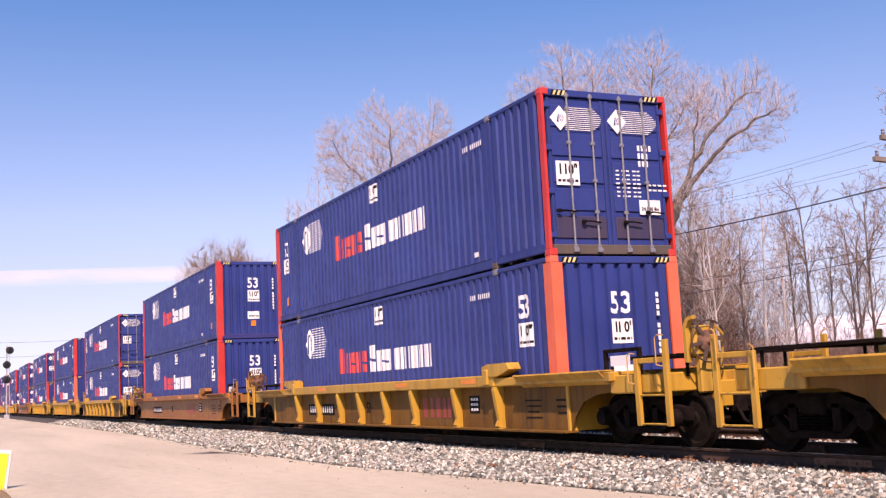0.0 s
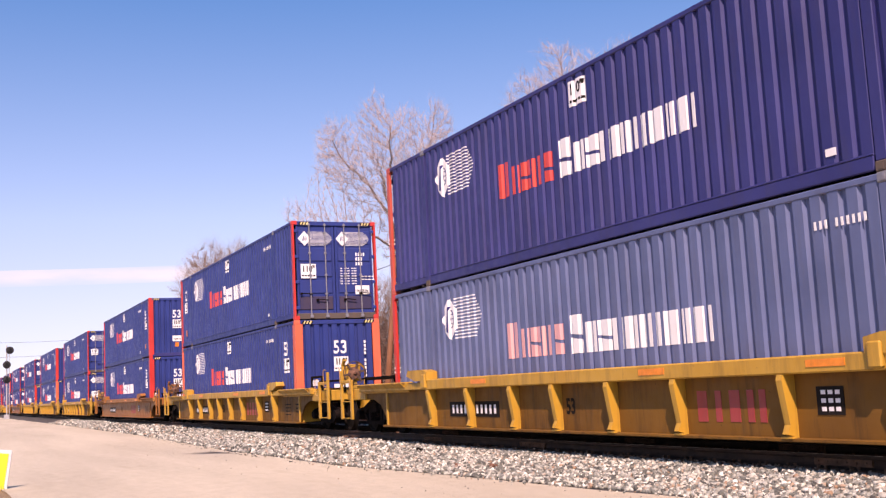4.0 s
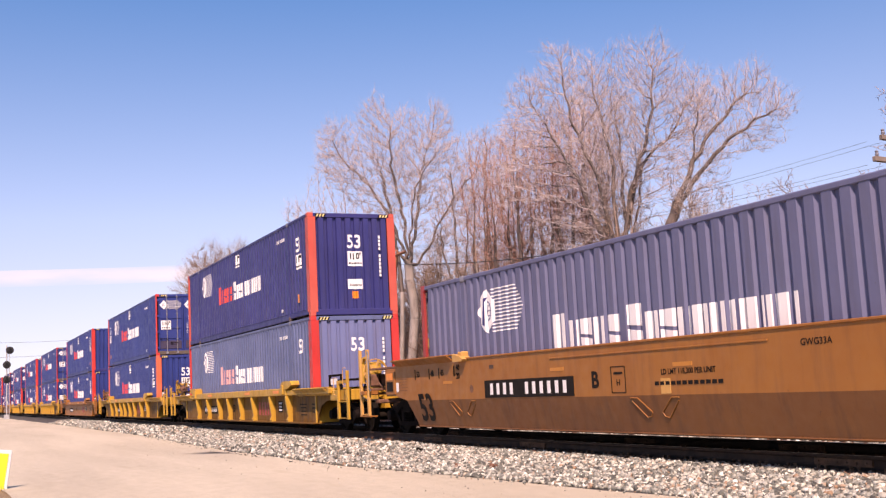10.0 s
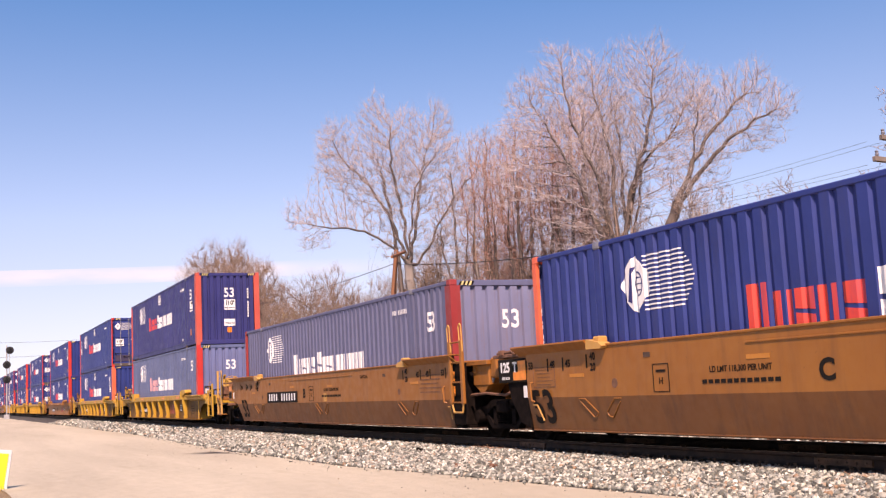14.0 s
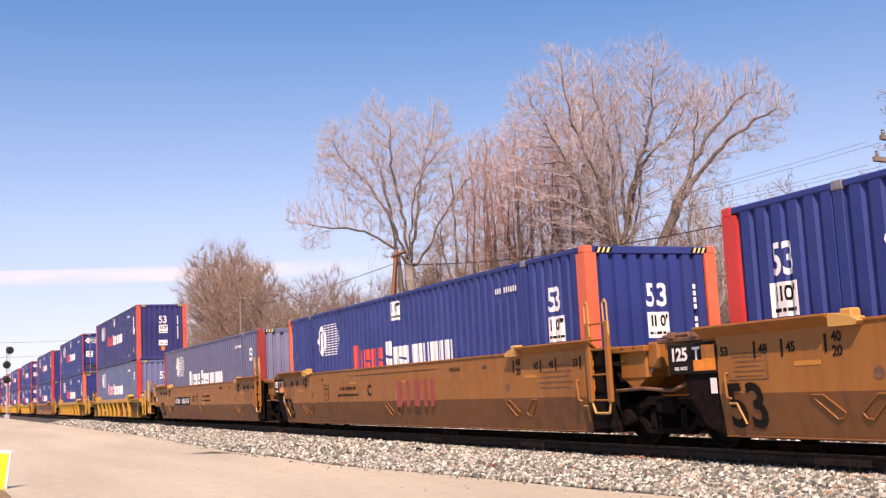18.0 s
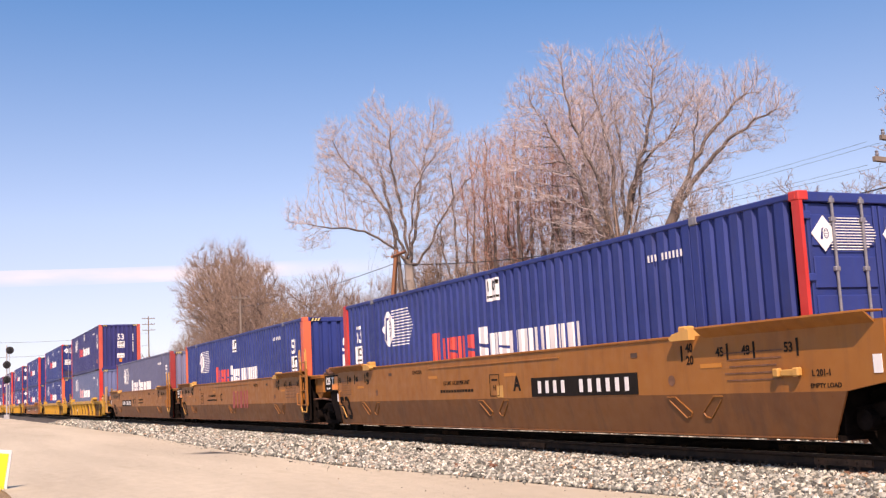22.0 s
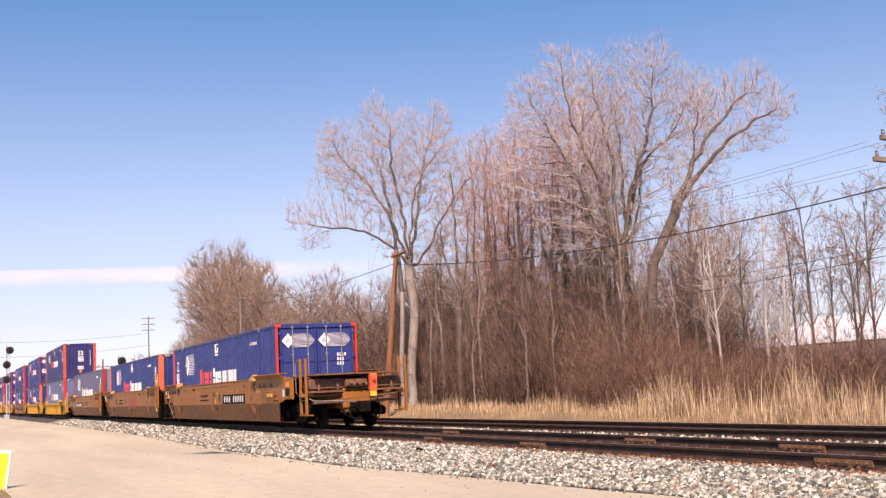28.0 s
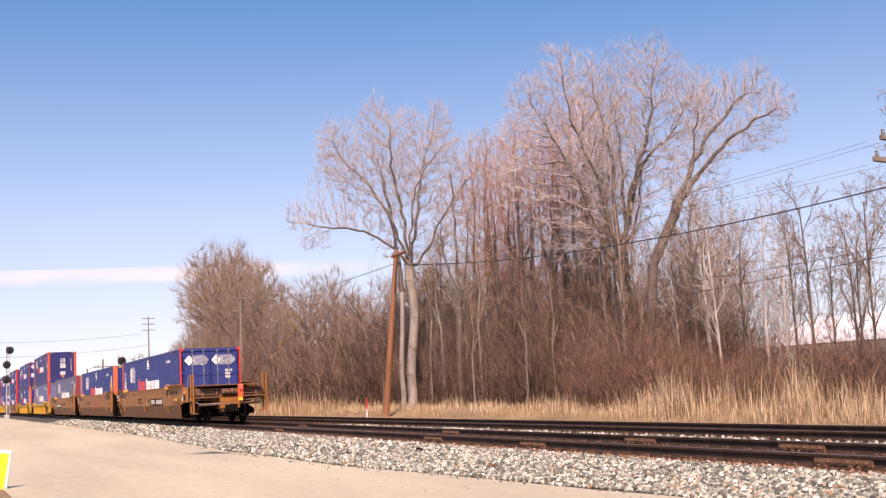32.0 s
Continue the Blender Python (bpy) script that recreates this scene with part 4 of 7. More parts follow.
            part("grab_iron", shared("corner_grab_low", lambda: g_grab([(-8.05, -1.44, 0.82), (-7.86, -1.47, 0.82), (-7.78, -1.40, 0.55)], 0.014), PALE_PATCH), None, c, "", m)
        if ends[1] == SHORT:
            part("grab_iron", shared("corner_grab_rear", lambda: g_grab([(7.93, -1.45, 1.22), (7.93, -1.50, 1.20), (7.97, -1.50, 0.90), (8.0, -1.45, 0.88)], 0.018), OCHRE), None, c, "", m)
            part("grab_iron", shared("corner_grab_rear_low", lambda: g_grab([(8.02, -1.44, 0.80), (8.16, -1.46, 0.80), (8.12, -1.40, 0.55)], 0.014), PALE_PATCH), None, c, "", m)
        for x, z in ((6.4, 1.33), (-6.6, 1.30), (0.9, 1.38), (-2.4, 1.42)):
            part("touched_up_patch", shared(("patch", 0.5), lambda: g_plate(0.42, 0.06), PATCH), None, c, "brighter orange patch", at(x, z, -0.002))
        part("touched_up_patch", shared(("patch", 0.3), lambda: g_plate(0.22, 0.22), PALE_PATCH), None, c, "pale patch", at(0.5, 1.08, -0.002))
        for x, end in ((-9.2, ends[0]), (9.18, ends[1])):
            if end == LONG:
                part("service_plate", shared(("service_plate", 0.3), lambda: g_plate(0.12, 0.21), WHITE), None, c, "small white plate", at(x, 1.25))
    for k, full in ((1, rear_full), (-1, front_full)):
        key = ("" if k == 1 else "_front") + str(full)
        mk = (lambda f: f()) if k == 1 else (lambda f: flipped(f()))
        part("end_frame", shared("ochre_end" + key, lambda: mk(lambda: g_ochre_end(full)), OCHRE), None, c)
        # the end gap's shade is painted onto this bulkhead as near-black
        part("end_bulkhead", shared("ochre_bulkhead" + ("" if k == 1 else "_front"), lambda: mk(lambda: Geo().box(8.3, 8.4, -1.22, 1.22, 0.42, 1.66, 0.01)), IRON), None, c, "bulkhead in black for the dark end gap")
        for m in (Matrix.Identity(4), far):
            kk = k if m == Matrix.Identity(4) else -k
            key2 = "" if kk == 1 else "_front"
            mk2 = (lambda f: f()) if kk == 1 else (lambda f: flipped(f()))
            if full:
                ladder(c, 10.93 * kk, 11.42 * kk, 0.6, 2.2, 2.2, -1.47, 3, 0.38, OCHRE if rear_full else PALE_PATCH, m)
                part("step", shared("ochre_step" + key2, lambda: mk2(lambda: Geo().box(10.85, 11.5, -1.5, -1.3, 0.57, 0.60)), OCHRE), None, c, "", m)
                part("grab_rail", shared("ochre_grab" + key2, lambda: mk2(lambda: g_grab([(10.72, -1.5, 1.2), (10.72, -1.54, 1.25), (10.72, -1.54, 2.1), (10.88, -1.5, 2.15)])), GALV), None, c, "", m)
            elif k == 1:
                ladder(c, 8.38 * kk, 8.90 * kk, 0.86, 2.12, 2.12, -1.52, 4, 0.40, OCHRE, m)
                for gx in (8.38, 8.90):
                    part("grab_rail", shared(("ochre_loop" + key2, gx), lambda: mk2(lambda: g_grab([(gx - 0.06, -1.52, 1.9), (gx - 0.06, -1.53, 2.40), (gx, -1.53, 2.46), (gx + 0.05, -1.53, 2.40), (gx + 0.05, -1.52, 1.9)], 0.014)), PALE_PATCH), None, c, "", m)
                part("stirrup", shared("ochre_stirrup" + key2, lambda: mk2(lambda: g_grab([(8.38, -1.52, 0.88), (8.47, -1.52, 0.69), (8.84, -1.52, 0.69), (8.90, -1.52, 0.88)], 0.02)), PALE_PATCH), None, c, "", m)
                part("side_panel", shared("ochre_black_panel" + key2, lambda: mk2(lambda: Geo().box(8.20, 8.74, -1.40, -1.34, 0.44, 1.68, 0.01)), IRON), None, c, "near-black panel behind the ladder", m)
                for z0 in (1.32, 1.02):
                    part("reflector", shared(("end_reflector" + key2, z0), lambda: mk2(lambda: Geo().box(8.205, 8.30, -1.412, -1.40, z0, z0 + 0.2)), ORANGE), None, c, "orange strip", m)
        if full:
            part("walkway", shared("ochre_walk" + key, lambda: mk(g_ochre_walk), RUST), None, c, "rusty grated walkway")
            part("end_beam", shared("ochre_end_beam" + key, lambda: mk(g_end_beam), RUST), None, c, "rusty cross beam with brackets")
            part("coupler", shared("coupler", g_coupler, IRON), None, c, "", Matrix.Rotation(0 if k == 1 else math.pi, 4, "Z") @ Matrix.Translation((11.35, 0, 0)))
            part("air_hose", shared("air_hose" + key, lambda: mk(lambda: g_grab([(11.5, -0.55, 0.9), (11.75, -0.6, 0.85), (11.8, -0.5, 0.55), (11.75, -0.3, 0.45)], 0.025)), IRON), None, c)
            part("cut_lever", shared("cut_lever" + key, lambda: mk(lambda: g_grab([(11.45, -1.4, 1.05), (11.6, -1.3, 0.98), (11.65, -0.5, 0.95), (11.6, -0.1, 0.9)], 0.016)), GALV), None, c)
            panel = part("equipment_box", shared("equipment_box" + key, lambda: mk(lambda: Geo().box(9.35, 9.9, -1.46, -1.40, 1.08, 1.62, 0.015)), OCHRE), None, c)
            part("reflector", shared("box_reflector" + key, lambda: mk(lambda: Geo().box(9.45, 9.8, -1.468, -1.455, 1.42, 1.58)), ORANGE), None, panel, "orange panel")
            part("data_panel", shared("box_panel" + key, lambda: mk(lambda: Geo().box(9.45, 9.8, -1.468, -1.455, 1.16, 1.38)), BLACK), None, panel, "black panel")
            if k == 1:
                part("writing", words("L 201-1", 0.11, BLACK, 0.9, 0.002), None, c, "", Matrix.Translation((8.35, -1.454, 1.17)))
                part("writing", words("EMPTY LOAD", 0.08, BLACK), None, c, "", Matrix.Translation((8.4, -1.454, 1.02)))
                part("valve_bracket", Geo().box(7.72, 7.95, -1.50, -1.45, 1.15, 1.23, 0.01).box(7.62, 7.72, -1.53, -1.45, 1.14, 1.25, 0.015).box(7.95, 8.05, -1.53, -1.45, 1.14, 1.25, 0.015), PALE_PATCH, c, "small pale valve bracket")
            truck(c, 9.55 * k)
        elif k == 1:
            truck(c, 9.65)
            part("air_hose", shared("unit_hose", lambda: g_grab([(8.85, -1.12, 1.10), (9.2, -1.14, 1.12), (9.42, -1.14, 1.28), (9.55, -1.12, 1.60)], 0.03), GALV), None, c, "grey air hose")
            v = part("valve_box", shared("valve_box", lambda: Geo().box(8.76, 9.42, -1.22, -0.80, 1.20, 1.62, 0.02).box(8.80, 8.92, -1.245, -1.21, 1.46, 1.60, 0.008).prism([(8.8, 1.2), (9.36, 1.2), (9.1, 1.02)], -1.2, -0.85, "y").box(9.44, 9.70, -1.20, -0.95, 1.34, 1.74, 0.03), OCHRE), None, c, "ochre valve box over the truck")
            part("pipe_run", shared("pipe_run", lambda: g_grab([(8.6, -1.2, 1.02), (9.3, -1.22, 1.05), (9.9, -1.15, 1.0), (10.3, -1.0, 1.15)], 0.028), RUST), None, v, "rusty pipe")
            part("reservoir", shared("reservoir", lambda: Geo().rod((9.75, -0.5, 1.42), (9.75, 0.6, 1.42), 0.17, 16), DULL), None, v, "dull iron air tank")
        else:
            b = part("number_board", shared(("tonnage_board", 1), lambda: Geo().box(-9.26, -8.2, -1.44, -1.38, 1.23, 1.66, 0.01), BLACK), None, c, "black board")
            part("writing", words("125", 0.25, WHITE, 1.0, 0.008), None, b, "", Matrix.Translation((-9.0, -1.446, 1.50)))
            part("writing", words("T", 0.25, WHITE, 1.0, 0.008), None, b, "", Matrix.Translation((-8.62, -1.452, 1.50)))
            part("writing", words("REL ROD", 0.07, WHITE), None, b, "", Matrix.Translation((-8.97, -1.446, 1.31)))
            part("reflector", shared("tonnage_reflector", lambda: Geo().box(-8.70, -8.25, -1.446, -1.438, 1.27, 1.42).box(-8.52, -8.25, -1.446, -1.438, 1.42, 1.62), ORANGE), None, b, "orange patch")
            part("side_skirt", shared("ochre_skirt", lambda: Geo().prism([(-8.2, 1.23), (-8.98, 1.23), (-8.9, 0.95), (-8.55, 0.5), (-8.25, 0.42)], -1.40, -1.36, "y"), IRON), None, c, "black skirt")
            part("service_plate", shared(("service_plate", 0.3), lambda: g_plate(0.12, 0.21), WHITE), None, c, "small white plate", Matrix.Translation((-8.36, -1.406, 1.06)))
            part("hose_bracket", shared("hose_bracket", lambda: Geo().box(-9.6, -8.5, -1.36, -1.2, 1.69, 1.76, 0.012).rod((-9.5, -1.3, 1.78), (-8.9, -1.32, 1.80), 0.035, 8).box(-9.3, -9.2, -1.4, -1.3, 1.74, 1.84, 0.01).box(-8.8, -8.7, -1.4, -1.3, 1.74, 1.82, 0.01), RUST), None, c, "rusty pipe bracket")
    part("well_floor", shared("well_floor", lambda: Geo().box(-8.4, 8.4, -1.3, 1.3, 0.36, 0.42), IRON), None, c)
    if letter == "B":
        b = part("brake_stand", Geo().box(0.10, 0.62, -0.14, 0.14, -0.20, 0.08, 0.02).box(0.26, 0.34, -0.30, -0.24, -0.62, 0.30, 0.012).box(0.62, 0.70, -0.30, -0.24, -0.62, 0.34, 0.012).box(0.06, 0.8, -0.3, 0.3, -0.66, -0.60, 0.01), YELLOW, c, "yellow hand brake stand", Matrix.Translation((-10.55, 0.0, 2.36)))
        half = Matrix.Rotation(math.pi, 4, "Z")
        part("hand_wheel", shared("wheel_rim", g_rim, DULL), None, b, "", half)
        part("hub", shared("wheel_hub", g_hub, PALE_PATCH), None, b, "dished hub plate", half)
        for i in range(6):
            part("spoke", shared("wheel_spoke", g_spoke, DULL), None, b, "", half @ Matrix.Rotation(2 * math.pi * i / 6 + 0.2, 4, "X"))
    c.scale.z = LOW
    ROLLING.append((c, s, RAIL * (1 - LOW), 0))
    return c


NOTE = tuple((0.03 * (r % 2), 0.18 - 0.09 * r, 1.1 - 0.12 * (r % 3), 0.017) for r in range(5))
PATCH = paint("bright_orange_patch", (0.42, 0.155, 0.017), (0.25, 0.1, 0.02), 0.3, 0.6)
PALE_PATCH = paint("pale_ochre_patch", (0.46, 0.24, 0.06), (0.25, 0.11, 0.03), 0.3, 0.6)


def pair_of(s, colours, doors, names=None, car=None, hazy=False):
    """A yellow car with two stacked containers."""
    (b0, p0), (b1, p1) = colours
    tone = {BLUE.name: "royal blue", NAVY.name: "violet-blue", FADED.name: "faded grey-blue", FADED_B.name: "faded slate-blue"}
    post = {RED.name: "red", WORN_RED.name: "worn orange-red", CORAL.name: "coral red", MAROON.name: "dark red"}
    names = names or (SIGN_RED, SIGN_RED)
    container(s, 0.370, doors[0], b0, p0, f"{tone[b0.name]} corrugated steel container with {post[p0.name]} posts, lower of two", b0 is BLUE, names[0])
    container(s, 3.266, doors[1], b1, p1, f"{tone[b1.name]} corrugated steel container with {post[p1.name]} posts, stacked on another", True, names[1], True, s == -23.44)


yellow_car(0.115, YELLOW, "yellow steel well car carrying two stacked containers, grimy")
pair_of(0.115, ((FADED, RED), (NAVY, WORN_RED)), (False, False), (SIGN_PINK, SIGN_RED))
yellow_car(-23.44, YELLOW, "yellow steel well car with outer ribs and a brake wheel")
pair_of(-23.44, ((BLUE, CORAL), (BLUE, RED)), (False, True))
yellow_car(-47.4, OCHRE, "brown steel well car carrying two stacked containers")
pair_of(-47.4, ((BLUE, RED), (BLUE, RED)), (False, False))
yellow_car(-71.8, YELLOW, "yellow steel well car with outer ribs")
pair_of(-71.8, ((BLUE, RED), (BLUE, RED)), (True, True))
yellow_car(-94.6, YELLOW, "yellow steel well car with outer ribs")
pair_of(-94.6, ((BLUE, CORAL), (BLUE, RED)), (False, False))
yellow_car(-118.3, YELLOW, "yellow steel well car with outer ribs")
pair_of(-118.3, ((BLUE, RED), (BLUE, RED)), (False, True))
yellow_car(-142.1, OCHRE, "brown steel well car carrying two stacked containers")
pair_of(-142.1, ((BLUE, RED), (BLUE, RED)), (True, True))
yellow_car(-165.9, YELLOW, "yellow steel well car with outer ribs")
pair_of(-165.9, ((BLUE, RED), (BLUE, RED)), (True, False))
yellow_car(-189.7, YELLOW, "yellow steel well car with outer ribs")
pair_of(-189.7, ((BLUE, RED), (BLUE, RED)), (False, True))
yellow_car(-213.5, YELLOW, "yellow steel well car with outer ribs")
pair_of(-213.5, ((BLUE, RED), (BLUE, RED)), (False, False))

ochre_unit(23.79, "B", True, False, "ochre-brown articulated well unit carrying one faded container")
container(23.79, 0.399, False, FADED_B, MAROON, "faded slate-blue corrugated container with dark red posts in a well car", False, WHITE)
ochre_unit(43.27, "C", False, False, "ochre-brown articulated well unit in the middle of its set", True)
container(43.27, 0.399, False, BLUE, CORAL, "royal blue corrugated container with coral red posts in a well car", True)
ochre_unit(62.77, "A", False, True, "ochre-brown last well unit with an open rusty end platform")
tail = thing("tail_marker", "orange-red end-of-train box clamped to the last coupler", "marker box")
part("box", Geo().prism([(-0.06, 0.0), (0.06, 0.0), (0.075, 0.42), (0.05, 0.48), (-0.05, 0.48), (-0.075, 0.42)], -0.095, 0.095, "y"), paint("orange_red_case", (0.75, 0.10, 0.03), (0.3, 0.06, 0.03), 0.3, 0.4), tail)
part("lower_case", Geo().box(-0.05, 0.06, -0.09, 0.09, -0.16, 0.0, 0.02), paint("yellow_case", (0.75, 0.38, 0.03), (0.3, 0.15, 0.03), 0.3, 0.4), tail, "yellow lower case")
part("lamp", Geo().lathe([(0.05, 0.0), (0.05, 0.04), (0.03, 0.05)], "x", 14, (0.085, 0, 0.3)), RED, tail, "red lamp lens")
part("hose", Geo().pipe([(0, 0.1, -0.2), (0.08, 0.2, -0.5), (0.05, 0.1, -0.75), (-0.1, -0.1, -0.6), (-0.2, -0.15, -0.3)], 0.022), IRON, tail, "black air hose")
tail.location.y = 0.28
ROLLING.append((tail, 62.77 + 11.95, 1.15, 0))
container(62.77, 0.399, True, BLUE, RED, "royal blue corrugated container with its doors to the rear", True, None, False)


def motions():
    """The train rolls away at a steady pace; its wheels turn with it."""
    for ob, s, z, turn in ROLLING:
        walk(ob, [(t, pose(s - d, ob.location.y, z, 0, 0, turn)) for t, d in RUN])
    ticks = [i / 6 for i in range(193)]
    turns = [(t, run_at(t) / 0.42) for t in ticks]
    for w, m in WHEELS:
        walk(w, [(t, m @ Matrix.Rotation(-a, 4, "Y")) for t, a in turns])


# ======== the ground and the two tracks ========
def strip_mesh(name, xs, ys, zf, mat):
    """A sheet over the grid xs by ys with heights zf(x, y)."""
    v = [(x, y, zf(x, y)) for x in xs for y in ys]
    n = len(ys)
    f = [(i * n + j, (i + 1) * n + j, (i + 1) * n + j + 1, i * n + j + 1) for i in range(len(xs) - 1) for j in range(n - 1)]
    me = bpy.data.meshes.new(name)
    me.from_pydata(v, [], f)
    me.materials.append(mat)
    for p in me.polygons:
        p.use_smooth = True
    return me


def lerp_profile(stops, y):
    for (a, p), (b, q) in zip(stops, stops[1:]):
        if y <= b:
            return p + (q - p) * max(0.0, (y - a)) / (b - a)
    return stops[-1][1]


LAND = ((-60, -0.5), (-12, -0.26), (-9.6, -0.24), (-3.3, -0.30), (-2.4, -0.30), (5.9, -0.32), (7.8, -0.24), (10, 0.03), (16, 0.2), (30, 0.3), (80, 0.7))
EDGE = ((-900, -2.75), (-85, -2.76), (-46, -2.95), (-29, -3.55), (-20, -3.48), (-17, -3.15), (-13, -2.85), (-10.7, -2.6), (0, -2.5), (90, -2.5))


def shoulder(x, y):
    """Moves the outer part of the stone bed in or out with the uneven edge of the road."""
    return y if y > -1.6 else -1.6 + (y + 1.6) * (lerp_profile(EDGE, x) + 1.6) / (-3.1 + 1.6)


BED = ((-3.35, -0.26), (-2.9, -0.20), (-1.75, -0.07), (-1.2, -0.05), (1.2, -0.06), (2.0, -0.14), (5.9, -0.15), (6.5, -0.2), (7.8, -0.33))


def soil(name, a, b, c, scale):
    m, t, n, l, bs = shader(name)
    base = ramp(t, noise_of(t, scale, 8, 0.6), [(0.3, a), (0.55, b), (0.8, c)])
    fine = ramp(t, noise_of(t, scale * 30, 6, 0.7), [(0.3, (0.55,) * 3), (0.7, (1.0,) * 3)])
    l.new(blend(t, 0.8, base, fine, "MULTIPLY"), bs.inputs["Base Color"])
    bs.inputs["Roughness"].default_value = 0.95
    bump(t, bs, noise_of(t, scale * 25, 6, 0.7), 0.5, 0.05)
    return m


EARTH = soil("dry_grass_earth", (0.16, 0.11, 0.06), (0.30, 0.21, 0.11), (0.42, 0.31, 0.17), 0.35)


def road_material():
    m, t, n, l, b = shader("pale_dusty_road")
    base = ramp(t, noise_of(t, 0.5, 6, 0.55, (0.12, 1, 1)), [(0.3, (0.44, 0.388, 0.282)), (0.7, (0.58, 0.518, 0.38))])
    grain = ramp(t, noise_of(t, 60, 5, 0.8), [(0.3, (0.45,) * 3), (0.55, (1.0,) * 3)])
    c = blend(t, 0.7, base, grain, "MULTIPLY")
    patch = ramp(t, noise_of(t, 5, 7, 0.7, (0.5, 1, 1)), [(0.35, (0.84,) * 3), (0.62, (1.0,) * 3)])
    c = blend(t, 0.8, c, patch, "MULTIPLY")
    dark = ramp(t, noise_of(t, 1.1, 7, 0.7, (0.25, 1.2, 1)), [(0.60, (0, 0, 0)), (0.70, (0.5,) * 3)])
    c = blend(t, dark, c, (0.34, 0.29, 0.20))
    l.new(c, b.inputs["Base Color"])
    b.inputs["Roughness"].default_value = 0.92
    bump(t, b, noise_of(t, 45, 6, 0.75), 0.35, 0.02)
    return m


ROAD = road_material()
far_x = [-1500, -900, -600, -400, -300] + [-240 + 6 * i for i in range(50)] + [70, 120, 300, 900]
far_y = [-900, -300, -120, -60, -30, -18, -12, -9.6, -6, -3.3, -2.4, 0, 3, 5.5, 7.5, 9, 10, 13, 16, 22, 30, 50, 80, 150, 300, 700, 1500]
ground = new("ground", strip_mesh("ground", far_x, far_y, lambda x, y: lerp_profile(LAND, y) + (0.12 * noise.noise((x * 0.15, y * 0.2, 0)) if y > 8.5 else 0.0), EARTH))
tagged(ground, "dry tan earth and dead grass beside the tracks", "ground", "", "structure")

road_x = [-900, -500, -300] + [-200 + 1.0 * i for i in range(220)] + [60, 200]
road_y = [-9.5, -9.2, -8, -6.5, -5, -4, -3.4, -3.1]


def road_z(x, y):
    wob = 0.16 * noise.noise((x * 0.35, 3.1, 0)) + 0.10 * noise.noise((x * 1.3, 7.7, 0))
    if y > -3.2:
        return -0.235 + 0.015 * wob
    return -0.215 + 0.02 * noise.noise((x * 0.2, y * 0.4, 1)) - 0.012 * (y + 6) ** 2 / 9


road_me = strip_mesh("road", road_x, road_y, road_z, ROAD)
for v in road_me.vertices:
    if v.co.y > -3.45:
        v.co.y = shoulder(v.co.x, v.co.y) + 0.22 * noise.noise((v.co.x * 0.3, 5.0, 0)) + 0.1 * noise.noise((v.co.x * 1.7, 9.0, 0))
    elif v.co.y < -9.4:
        v.co.y += 0.35 * noise.noise((v.co.x * 0.25, 15.0, 0))
road = tagged(new("road", road_me), "pale dusty unmarked road along the tracks", "road", "", "structure")

BALLAST = soil("packed_grey_ballast", (0.035, 0.032, 0.028), (0.075, 0.068, 0.06), (0.15, 0.14, 0.125), 1.2)
bed_x = [-900, -500, -300, -200] + [-160 + 2 * i for i in range(95)] + [40, 90]
bed_me = strip_mesh("track_bed", bed_x, [y for y, _ in BED], lambda x, y: lerp_profile(BED, y), BALLAST)
for v in bed_me.vertices:
    v.co.y = shoulder(v.co.x, v.co.y)
bed = tagged(new("track_bed", bed_me),
             "grey crushed-stone bed under two railway tracks", "track bed", "", "structure")


# loose stones
def stone_shapes():
    out = []
    base = bmesh.new()
    bmesh.ops.create_icosphere(base, subdivisions=1, radius=1.0)
    bv = np.array([v.co[:] for v in base.verts])
    bf = np.array([[v.index for v in f.verts] for f in base.faces])
    base.free()
    rng = np.random.default_rng(5)
    for _ in range(14):
        v = bv * rng.uniform(0.5, 1.2, (len(bv), 1))
        v = v * rng.uniform(0.6, 1.25, 3)
        out.append(v)
    return out, bf


STONES, STONE_F = stone_shapes()


def heap(name, spots, sizes, mat, label, seed):
    """Many loose stones in one mesh, each turned its own way."""
    rng = np.random.default_rng(seed)
    n = len(spots)
    q = rng.normal(size=(n, 4))
    q /= np.linalg.norm(q, axis=1)[:, None]
    w, x, y, z = q.T
    R = np.stack([1 - 2 * (y * y + z * z), 2 * (x * y - z * w), 2 * (x * z + y * w), 2 * (x * y + z * w), 1 - 2 * (x * x + z * z), 2 * (y * z - x * w),
                  2 * (x * z - y * w), 2 * (y * z + x * w), 1 - 2 * (x * x + y * y)], 1).reshape(n, 3, 3)
    kind = rng.integers(0, len(STONES), n)
    S = np.array(STONES)[kind] * sizes[:, None, None]
    V = np.einsum("nij,nvj->nvi", R, S) + spots[:, None, :]
    k = V.shape[1]
    F = (STONE_F[None] + (np.arange(n) * k)[:, None, None]).reshape(-1, 3)
    return fast_mesh(name, V.reshape(-1, 3), F, mat)


def fast_mesh(name, V, F, mat):
    """A triangle mesh from arrays."""
    me = bpy.data.meshes.new(name)
    me.vertices.add(len(V))
    me.vertices.foreach_set("co", np.ascontiguousarray(V, dtype=np.float32).ravel())
    me.loops.add(F.size)
    me.loops.foreach_set("vertex_index", np.ascontiguousarray(F, dtype=np.int32).ravel())
    me.polygons.add(len(F))
    me.polygons.foreach_set("loop_start", np.arange(len(F), dtype=np.int32) * F.shape[1])
    me.update(calc_edges=True)
    me.validate()
    me.materials.append(mat)
    return me


